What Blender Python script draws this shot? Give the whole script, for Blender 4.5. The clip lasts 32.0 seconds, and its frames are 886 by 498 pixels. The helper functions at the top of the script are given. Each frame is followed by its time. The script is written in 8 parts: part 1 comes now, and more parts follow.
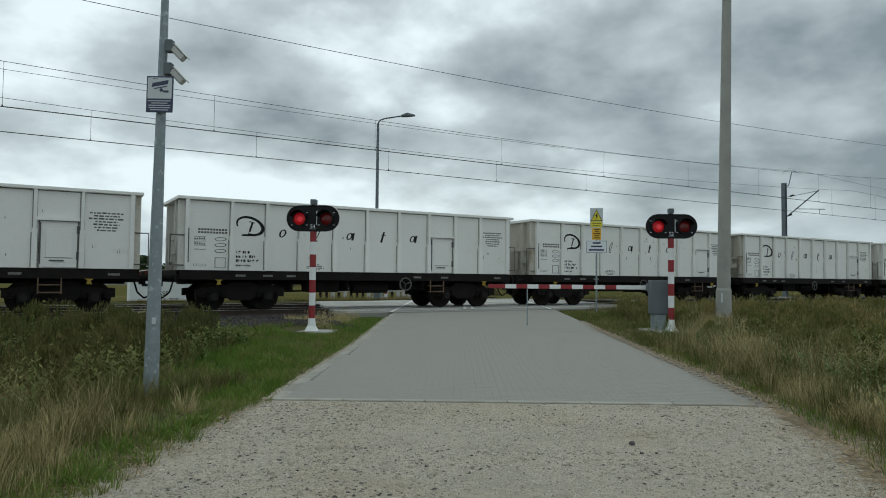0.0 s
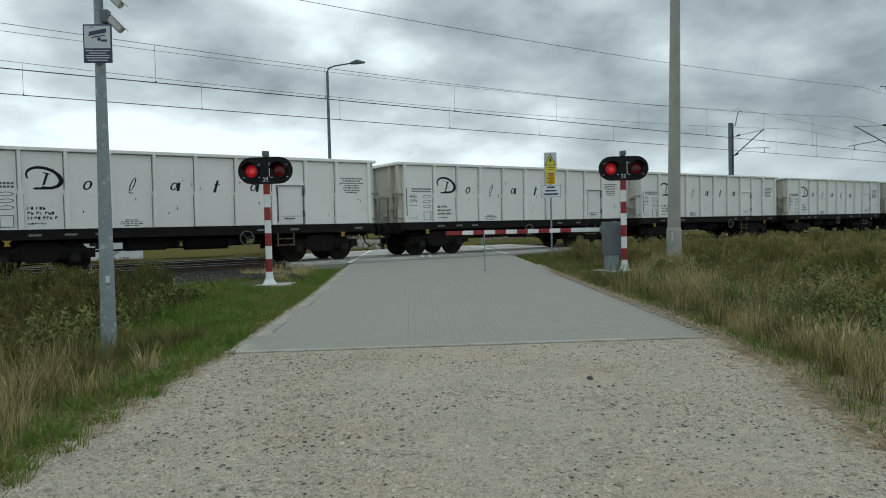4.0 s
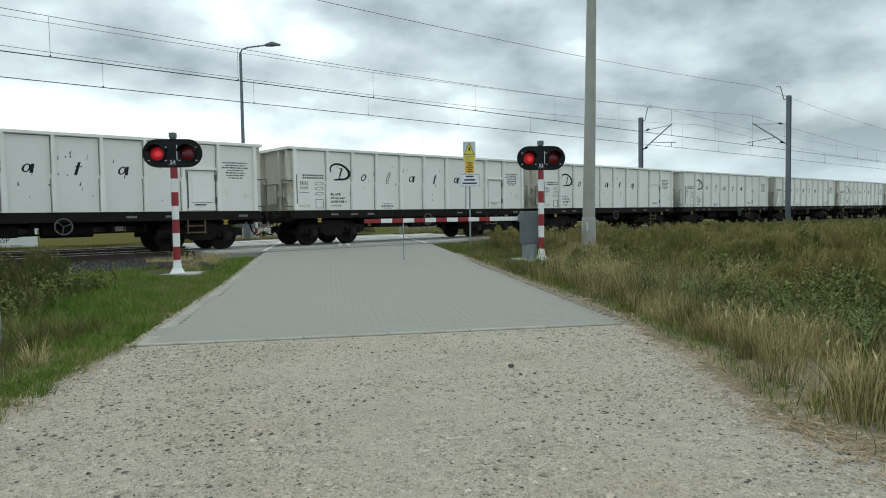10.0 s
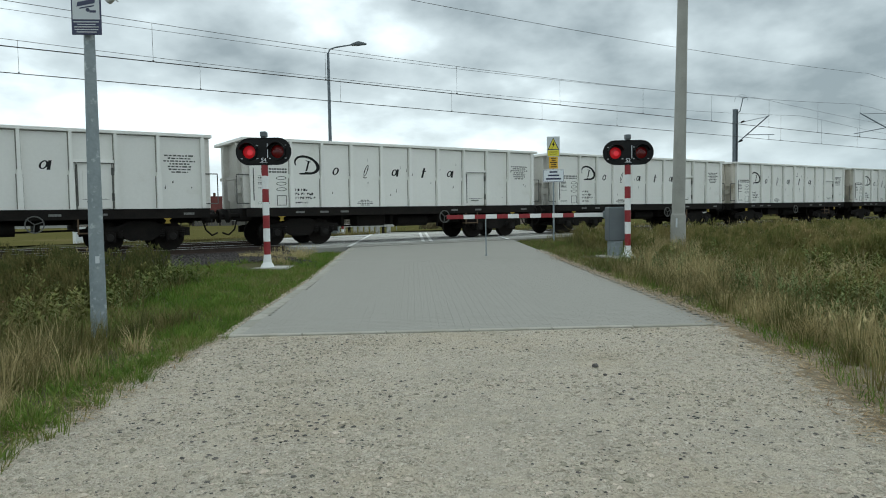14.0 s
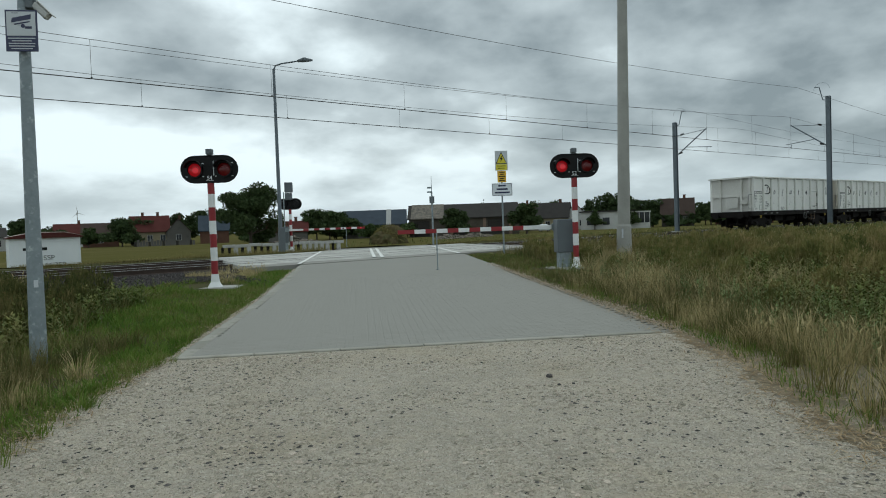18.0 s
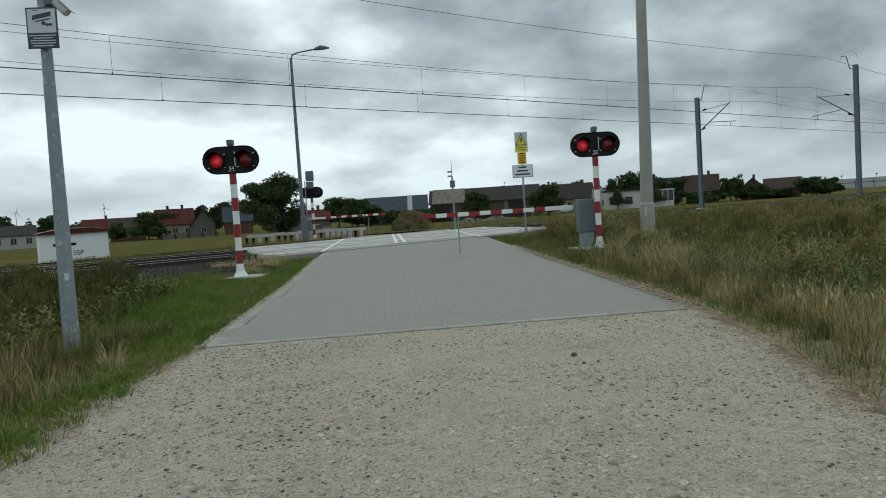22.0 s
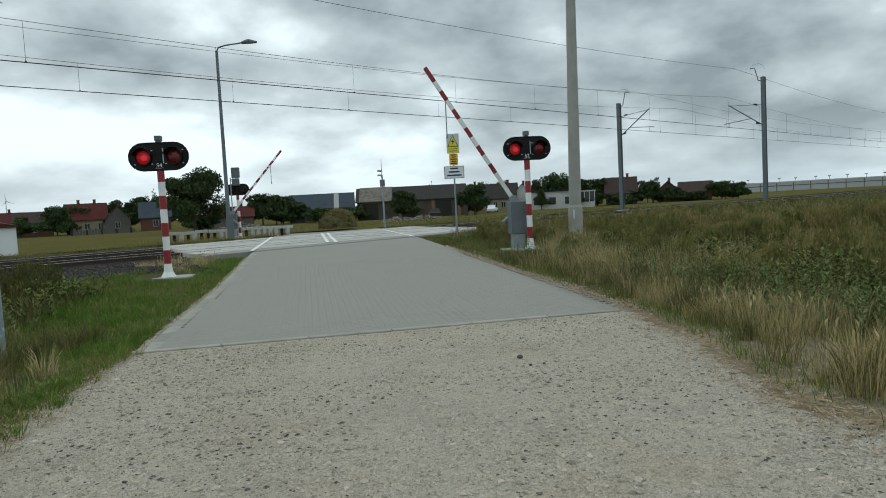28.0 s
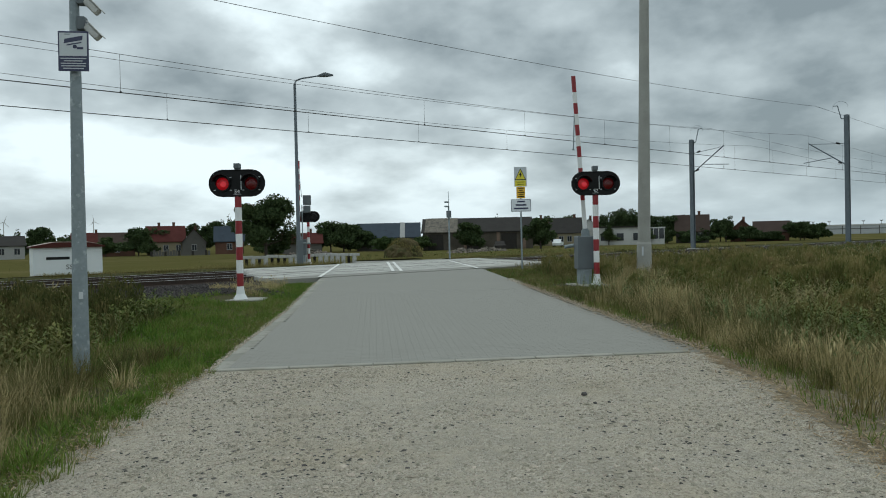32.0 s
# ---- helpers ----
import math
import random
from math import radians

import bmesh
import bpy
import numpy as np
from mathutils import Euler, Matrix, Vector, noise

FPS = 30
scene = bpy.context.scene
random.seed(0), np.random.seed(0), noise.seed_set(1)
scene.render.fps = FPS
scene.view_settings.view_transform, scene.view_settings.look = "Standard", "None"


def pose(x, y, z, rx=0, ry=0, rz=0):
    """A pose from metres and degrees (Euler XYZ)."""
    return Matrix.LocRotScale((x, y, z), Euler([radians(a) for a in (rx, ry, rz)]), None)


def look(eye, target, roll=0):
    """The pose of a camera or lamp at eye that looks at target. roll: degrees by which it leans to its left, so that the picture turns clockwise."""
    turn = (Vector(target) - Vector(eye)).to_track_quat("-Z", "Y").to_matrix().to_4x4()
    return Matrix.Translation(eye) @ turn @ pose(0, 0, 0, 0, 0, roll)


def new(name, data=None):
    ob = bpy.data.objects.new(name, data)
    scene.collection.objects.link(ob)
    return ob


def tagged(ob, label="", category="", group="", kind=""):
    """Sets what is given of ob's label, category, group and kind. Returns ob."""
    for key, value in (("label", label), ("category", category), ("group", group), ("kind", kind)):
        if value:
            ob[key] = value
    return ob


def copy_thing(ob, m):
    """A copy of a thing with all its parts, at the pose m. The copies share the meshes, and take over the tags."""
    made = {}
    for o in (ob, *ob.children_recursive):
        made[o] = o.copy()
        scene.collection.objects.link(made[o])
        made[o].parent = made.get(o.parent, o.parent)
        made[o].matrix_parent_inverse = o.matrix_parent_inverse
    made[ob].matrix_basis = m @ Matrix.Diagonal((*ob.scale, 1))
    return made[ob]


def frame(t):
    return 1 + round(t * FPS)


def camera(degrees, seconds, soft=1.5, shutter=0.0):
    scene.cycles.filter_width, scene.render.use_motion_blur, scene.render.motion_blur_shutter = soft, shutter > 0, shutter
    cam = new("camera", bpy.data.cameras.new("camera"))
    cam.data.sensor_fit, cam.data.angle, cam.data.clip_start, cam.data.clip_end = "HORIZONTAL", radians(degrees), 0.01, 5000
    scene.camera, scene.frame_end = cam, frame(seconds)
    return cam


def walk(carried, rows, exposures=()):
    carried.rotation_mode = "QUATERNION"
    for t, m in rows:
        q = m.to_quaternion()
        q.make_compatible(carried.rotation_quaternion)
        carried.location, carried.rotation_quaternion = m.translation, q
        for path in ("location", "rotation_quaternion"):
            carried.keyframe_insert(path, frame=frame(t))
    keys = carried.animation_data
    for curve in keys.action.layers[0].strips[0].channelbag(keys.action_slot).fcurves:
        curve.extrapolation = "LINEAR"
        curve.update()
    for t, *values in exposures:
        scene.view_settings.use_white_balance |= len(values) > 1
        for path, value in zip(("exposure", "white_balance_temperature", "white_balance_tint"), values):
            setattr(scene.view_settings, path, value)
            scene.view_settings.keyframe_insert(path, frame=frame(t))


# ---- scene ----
cam = camera(66.2, 32.0, 1.0)
PATH = [
    (0, (0.044, 0.007, 1.497), (5.231, 8.546, 1.929), 0.54),
    (0.5, (0.031, 0.017, 1.481), (4.893, 8.755, 1.607), 0.61),
    (1, (0.043, 0.020, 1.477), (4.743, 8.846, 1.365), 0.86),
    (1.5, (0.063, 0.010, 1.480), (5.232, 8.563, 1.123), -0.64),
    (2, (0.054, 0.029, 1.485), (5.490, 8.422, 1.411), -0.90),
    (2.5, (0.043, 0.014, 1.488), (5.613, 8.319, 1.547), -0.72),
    (3, (0.033, 0.006, 1.482), (5.681, 8.257, 1.554), -0.96),
    (3.5, (0.017, -0.008, 1.482), (5.891, 8.085, 1.460), -0.87),
    (4, (0.002, -0.005, 1.473), (5.728, 8.187, 1.150), -1.42),
    (4.5, (-0.014, 0.008, 1.485), (6.414, 7.659, 1.100), -2.18),
    (6.5, (0.167, 0.176, 1.454), (6.870, 7.550, 0.625), -0.28),
    (7, (0.192, 0.193, 1.470), (6.661, 7.794, 0.863), -1.94),
    (7.5, (0.207, 0.247, 1.482), (6.795, 7.755, 0.999), -1.57),
    (8, (0.163, 0.215, 1.439), (6.921, 7.548, 0.691), -0.44),
    (8.5, (0.140, 0.186, 1.438), (7.055, 7.388, 0.884), -0.96),
    (9, (0.129, 0.165, 1.436), (7.051, 7.360, 0.874), -0.57),
    (9.5, (0.116, 0.163, 1.431), (6.938, 7.454, 0.886), -0.64),
    (10, (0.113, 0.171, 1.434), (6.774, 7.613, 0.933), -0.94),
    (10.5, (0.120, 0.173, 1.428), (6.731, 7.655, 0.874), -1.15),
    (11, (0.116, 0.161, 1.433), (6.760, 7.617, 0.928), -1.48),
    (11.5, (0.100, 0.145, 1.426), (6.917, 7.454, 1.078), -1.36),
    (12, (0.072, 0.149, 1.426), (6.941, 7.406, 1.028), -1.25),
    (12.5, (0.074, 0.154, 1.428), (6.717, 7.621, 1.090), -1.20),
    (13, (0.098, 0.189, 1.429), (6.370, 7.969, 1.070), -0.75),
    (13.5, (0.135, 0.206, 1.431), (6.127, 8.191, 0.852), -0.32),
    (14, (0.150, 0.207, 1.430), (5.858, 8.400, 0.893), -0.94),
    (14.5, (0.138, 0.197, 1.427), (5.789, 8.439, 1.053), -0.94),
    (16.5, (0.094, 0.186, 1.421), (6.053, 8.217, 1.422), -1.56),
    (17, (0.100, 0.177, 1.424), (6.284, 8.028, 1.088), -2.90),
    (17.5, (0.115, 0.190, 1.433), (6.508, 7.863, 0.928), -1.80),
    (18, (0.119, 0.205, 1.430), (6.418, 7.965, 1.092), -2.03),
    (18.5, (0.111, 0.203, 1.422), (5.946, 8.317, 1.089), -2.48),
    (19, (0.107, 0.193, 1.420), (5.982, 8.278, 1.088), -2.87),
    (19.5, (0.110, 0.195, 1.413), (5.791, 8.419, 1.118), -2.92),
    (20, (0.116, 0.180, 1.412), (6.043, 8.231, 1.173), -3.36),
    (20.5, (0.122, 0.181, 1.408), (6.247, 8.075, 0.994), -3.83),
    (21, (0.112, 0.184, 1.408), (6.170, 8.126, 0.931), -3.29),
    (21.5, (0.109, 0.186, 1.409), (6.117, 8.165, 0.923), -3.40),
    (22, (0.121, 0.194, 1.406), (6.146, 8.156, 0.859), -3.76),
    (22.5, (0.123, 0.185, 1.403), (6.220, 8.097, 0.943), -3.60),
    (23, (0.119, 0.188, 1.408), (6.214, 8.101, 0.934), -3.82),
    (23.5, (0.105, 0.194, 1.404), (6.246, 8.060, 0.765), -3.24),
    (24, (0.119, 0.221, 1.396), (6.332, 7.975, 0.270), -2.20),
    (24.5, (0.110, 0.222, 1.404), (6.448, 7.896, 0.430), -2.96),
    (25, (0.113, 0.217, 1.405), (6.427, 7.915, 0.466), -3.55),
    (25.5, (0.102, 0.208, 1.410), (6.379, 7.961, 0.699), -3.69),
    (27.5, (-0.069, 0.269, 1.508), (6.549, 7.755, 1.106), -1.99),
    (28, (-0.119, 0.259, 1.492), (6.735, 7.513, 0.854), -3.05),
    (28.5, (-0.151, 0.237, 1.491), (6.387, 7.794, 1.121), -3.21),
    (29, (-0.149, 0.251, 1.490), (6.365, 7.827, 1.075), -2.76),
    (29.5, (-0.143, 0.258, 1.490), (6.001, 8.147, 1.302), -4.19),
    (30, (-0.130, 0.272, 1.483), (5.896, 8.250, 1.270), -3.07),
    (30.5, (-0.135, 0.242, 1.481), (5.957, 8.172, 1.493), -2.47),
    (31, (-0.137, 0.222, 1.494), (6.107, 8.033, 1.402), -2.36),
    (31.5, (-0.150, 0.241, 1.498), (5.993, 8.131, 1.344), -1.93),
    (32, (-0.171, 0.240, 1.493), (5.997, 8.110, 1.356), -1.30),
]
STOPS = [(0, -0.2), (1, -0.1), (2, 0.04), (3, -0.06), (4, -0.02), (4.5, 0.04), (6.5, 0.34), (8, 0.32), (9, 0.36), (11, 0.32), (12, 0.28), (13, 0.18), (14, 0.22), (14.5, 0.2), (16.5, -0.12), (18, -0.12), (19, -0.13), (22, -0.13), (23, -0.1), (24, 0.09), (25, 0.1), (25.5, 0.09), (27.5, 0.02), (28, 0.0), (29, -0.1), (31, -0.13), (32, -0.1)]
EXPOSURE = [(t, v, 6500, 6) for t, v in STOPS]
walk(cam, [(t, look(eye, target, roll)) for t, eye, target, roll in PATH], EXPOSURE)

# ---- light: a bright overcast sky with a weak, wide sun behind the cloud ----
def make_world():
    w = bpy.data.worlds.new("overcast_sky")
    scene.world = w
    w.use_nodes = True
    nt = w.node_tree
    nt.nodes.clear()
    N, L = nt.nodes.new, nt.links.new
    out, bg = N("ShaderNodeOutputWorld"), N("ShaderNodeBackground")
    tc = N("ShaderNodeTexCoord")
    sep = N("ShaderNodeSeparateXYZ")
    L(tc.outputs["Generated"], sep.inputs[0])

    def math_node(op, a, b=None, clamp=False):
        n = N("ShaderNodeMath")
        n.operation, n.use_clamp = op, clamp
        for i, v in enumerate((a, b)):
            if v is None:
                continue
            if isinstance(v, (int, float)):
                n.inputs[i].default_value = v
            else:
                L(v, n.inputs[i])
        return n.outputs[0]

    up = math_node("MAXIMUM", sep.outputs[2], 0.0)
    # cloud lumps, wider than they are tall and flatter towards the horizon
    tall = math_node("MULTIPLY", math_node("POWER", up, 0.72), 1.75)
    comb = N("ShaderNodeCombineXYZ")
    L(sep.outputs[0], comb.inputs[0])
    L(sep.outputs[1], comb.inputs[1])
    L(tall, comb.inputs[2])
    big = N("ShaderNodeTexNoise")
    big.inputs["Scale"].default_value, big.inputs["Detail"].default_value = 4.6, 9.0
    big.inputs["Roughness"].default_value, big.inputs["Distortion"].default_value = 0.5, 0.0
    shift = N("ShaderNodeVectorMath")
    shift.operation = "ADD"
    shift.inputs[1].default_value = CLOUD_SHIFT
    L(comb.outputs[0], shift.inputs[0])
    L(shift.outputs[0], big.inputs["Vector"])
    ramp = N("ShaderNodeValToRGB")
    el = ramp.color_ramp.elements
    el[0].position, el[0].color = 0.10, (0.26, 0.315, 0.345, 1)
    el[1].position, el[1].color = 0.76, (0.93, 1.05, 1.11, 1)
    mid = el.new(0.48)
    mid.color = (0.555, 0.635, 0.675, 1)
    # broad cloud banks: direction (degrees from north and up), reach, and how much lighter or darker
    flat = N("ShaderNodeVectorMath")
    flat.operation = "MULTIPLY"
    flat.inputs[1].default_value = (1, 1, 3.6)
    L(tc.outputs["Generated"], flat.inputs[0])
    depth = math_node("MULTIPLY_ADD", big.outputs["Fac"], 1.8)
    depth.node.inputs[2].default_value = -0.335
    for az, high, reach, weight in BANKS:
        far = N("ShaderNodeVectorMath")
        far.operation = "DISTANCE"
        e = math.sin(radians(high))
        far.inputs[1].default_value = (math.sin(radians(az)), math.cos(radians(az)), 3.6 * e)
        L(flat.outputs[0], far.inputs[0])
        fall = N("ShaderNodeMapRange")
        fall.interpolation_type = "SMOOTHSTEP"
        fall.inputs["From Min"].default_value, fall.inputs["From Max"].default_value = 0.0, reach
        fall.inputs["To Min"].default_value, fall.inputs["To Max"].default_value = weight, 0.0
        L(far.outputs["Value"], fall.inputs["Value"])
        depth = math_node("ADD", depth, fall.outputs[0])
    L(depth, ramp.inputs[0])
    # the cloud thins to an even bright band over the horizon
    band = N("ShaderNodeMapRange")
    band.inputs["From Min"].default_value, band.inputs["From Max"].default_value = 0.0, 0.10
    L(up, band.inputs["Value"])
    low = N("ShaderNodeMix")
    low.data_type = "RGBA"
    low.inputs["A"].default_value = (0.60, 0.74, 0.85, 1)
    veil = math_node("MULTIPLY_ADD", band.outputs[0], 0.5)
    veil.node.inputs[2].default_value = 0.5
    L(veil, low.inputs["Factor"])
    L(ramp.outputs[0], low.inputs["B"])
    sky = N("ShaderNodeTexSky")
    sky.sky_type, sky.sun_disc = "NISHITA", False
    sky.sun_elevation, sky.sun_rotation = radians(48), radians(20)
    mix = N("ShaderNodeMix")
    mix.data_type = "RGBA"
    mix.inputs["Factor"].default_value = 0.006
    L(low.outputs["Result"], mix.inputs["A"])
    L(sky.outputs[0], mix.inputs["B"])
    # an overcast sky is about three times as bright overhead as at the horizon
    gain = math_node("MULTIPLY_ADD", math_node("POWER", up, 1.5), SKY_ZENITH)
    gain.node.inputs[2].default_value = SKY_LOW
    L(mix.outputs["Result"], bg.inputs["Color"])
    L(gain, bg.inputs["Strength"])
    L(bg.outputs[0], out.inputs[0])


CLOUD_SHIFT = (3.1, 1.7, 0.0)
SKY_LOW, SKY_ZENITH = 0.985, 0.16
BANKS = ((44, 13, 0.60, -0.20), (68, 10, 0.9, -0.30), (14, 11.5, 0.28, -0.12), (29, 15, 0.22, 0.14), (16, 5, 0.5, 0.12), (32, 5.5, 0.4, 0.08), (67, 5, 0.5, -0.16), (40, 5.5, 0.42, 0.22), (13, 16.5, 0.34, -0.12), (41, 5.2, 0.11, 0.10), (64, 2.6, 0.13, 0.12), (53, 7, 0.2, -0.06))
make_world()
sun_data = bpy.data.lights.new("sun", "SUN")
sun_data.energy, sun_data.angle, sun_data.color = 0.4, radians(30), (1.0, 0.96, 0.9)
sun = new("sun", sun_data)
sun.matrix_world = look((0, 0, 40), (-12, -36 * 0.6, 0))

# ---- materials ----
def mat(name, c1, c2=None, rough=0.7, metal=0.0, scale=6.0, fine=60.0, bump=0.15, vary=0.0, island=False, dirt=None, dirt_scale=1.5, dirt_at=0.6, emit=None, spec=None):
    """Two colours mixed by a coarse and a fine noise, with a fine relief, in metres of the object's own space."""
    m = bpy.data.materials.new(name)
    m.use_nodes = True
    nt = m.node_tree
    N, L = nt.nodes.new, nt.links.new
    b = nt.nodes["Principled BSDF"]
    b.inputs["Roughness"].default_value, b.inputs["Metallic"].default_value = rough, metal
    if spec is not None:
        b.inputs["Specular IOR Level"].default_value = spec
    c2 = c2 or tuple(v * 0.75 for v in c1)
    tc = N("ShaderNodeTexCoord")
    n1, n2 = N("ShaderNodeTexNoise"), N("ShaderNodeTexNoise")
    n1.inputs["Scale"].default_value, n1.inputs["Detail"].default_value = scale, 4
    n2.inputs["Scale"].default_value, n2.inputs["Detail"].default_value = fine, 3
    L(tc.outputs["Object"], n1.inputs["Vector"])
    L(tc.outputs["Object"], n2.inputs["Vector"])
    add = N("ShaderNodeMath")
    add.operation = "MULTIPLY_ADD"
    add.inputs[1].default_value = 0.45
    L(n2.outputs["Fac"], add.inputs[0])
    half = N("ShaderNodeMath")
    half.operation, half.inputs[1].default_value = "MULTIPLY", 0.55
    L(n1.outputs["Fac"], half.inputs[0])
    L(half.outputs[0], add.inputs[2])
    rng = N("ShaderNodeMapRange")
    rng.inputs["From Min"].default_value, rng.inputs["From Max"].default_value = 0.33, 0.67
    L(add.outputs[0], rng.inputs["Value"])
    mix = N("ShaderNodeMix")
    mix.data_type = "RGBA"
    mix.inputs["A"].default_value, mix.inputs["B"].default_value = (*c1, 1), (*c2, 1)
    L(rng.outputs[0], mix.inputs["Factor"])
    col = mix.outputs["Result"]
    if vary:
        hsv = N("ShaderNodeHueSaturation")
        if island:
            r = N("ShaderNodeNewGeometry").outputs["Random Per Island"]
        else:
            r = N("ShaderNodeObjectInfo").outputs["Random"]
        v = N("ShaderNodeMapRange")
        v.inputs["To Min"].default_value, v.inputs["To Max"].default_value = 1 - vary, 1 + vary
        L(r, v.inputs["Value"])
        L(v.outputs[0], hsv.inputs["Value"])
        h = N("ShaderNodeMapRange")
        h.inputs["To Min"].default_value, h.inputs["To Max"].default_value = 0.5 + vary * 0.06, 0.5 - vary * 0.06
        L(r, h.inputs["Value"])
        L(h.outputs[0], hsv.inputs["Hue"])
        L(col, hsv.inputs["Color"])
        col = hsv.outputs[0]
    if dirt:
        n3 = N("ShaderNodeTexNoise")
        n3.inputs["Scale"].default_value, n3.inputs["Detail"].default_value = dirt_scale, 6
        n3.inputs["Roughness"].default_value = 0.65
        L(tc.outputs["Object"], n3.inputs["Vector"])
        r3 = N("ShaderNodeMapRange")
        r3.inputs["From Min"].default_value, r3.inputs["From Max"].default_value = dirt_at, dirt_at + 0.14
        L(n3.outputs["Fac"], r3.inputs["Value"])
        m3 = N("ShaderNodeMix")
        m3.data_type = "RGBA"
        m3.inputs["B"].default_value = (*dirt, 1)
        L(r3.outputs[0], m3.inputs["Factor"])
        L(col, m3.inputs["A"])
        col = m3.outputs["Result"]
    L(col, b.inputs["Base Color"])
    if emit:
        b.inputs["Emission Color"].default_value = (*emit[:3], 1)
        b.inputs["Emission Strength"].default_value = emit[3]
    if bump:
        bp = N("ShaderNodeBump")
        bp.inputs["Strength"].default_value, bp.inputs["Distance"].default_value = bump, 0.02
        L(add.outputs[0], bp.inputs["Height"])
        L(bp.outputs[0], b.inputs["Normal"])
    return m


def grass_mat(name, tones, rough=0.75, patch=0.35, tuft=0.3):
    """Blades take one of several tones each; whole tufts and broad patches lean to one tone."""
    m = bpy.data.materials.new(name)
    m.use_nodes = True
    nt = m.node_tree
    N, L = nt.nodes.new, nt.links.new
    b = nt.nodes["Principled BSDF"]
    b.inputs["Roughness"].default_value = rough
    b.inputs["Specular IOR Level"].default_value = 0.1
    tc, geo = N("ShaderNodeTexCoord"), N("ShaderNodeNewGeometry")
    total = N("ShaderNodeMath")
    total.operation = "MULTIPLY"
    total.inputs[1].default_value = 1 - patch - tuft
    L(geo.outputs["Random Per Island"], total.inputs[0])
    for scale, share_of in ((0.55, patch), (4.5, tuft)):
        n1 = N("ShaderNodeTexNoise")
        n1.inputs["Scale"].default_value, n1.inputs["Detail"].default_value = scale, 3
        L(tc.outputs["Object"], n1.inputs["Vector"])
        r = N("ShaderNodeMapRange")
        r.inputs["From Min"].default_value, r.inputs["From Max"].default_value, r.inputs["To Max"].default_value = 0.34, 0.66, share_of
        L(n1.outputs["Fac"], r.inputs["Value"])
        add = N("ShaderNodeMath")
        L(total.outputs[0], add.inputs[0])
        L(r.outputs[0], add.inputs[1])
        total = add
    ramp = N("ShaderNodeValToRGB")
    el = ramp.color_ramp.elements
    while len(el) < len(tones):
        el.new(0.5)
    for i, t in enumerate(tones):
        el[i].position, el[i].color = i / (len(tones) - 1), (*t, 1)
    L(total.outputs[0], ramp.inputs[0])
    L(ramp.outputs[0], b.inputs["Base Color"])
    return m


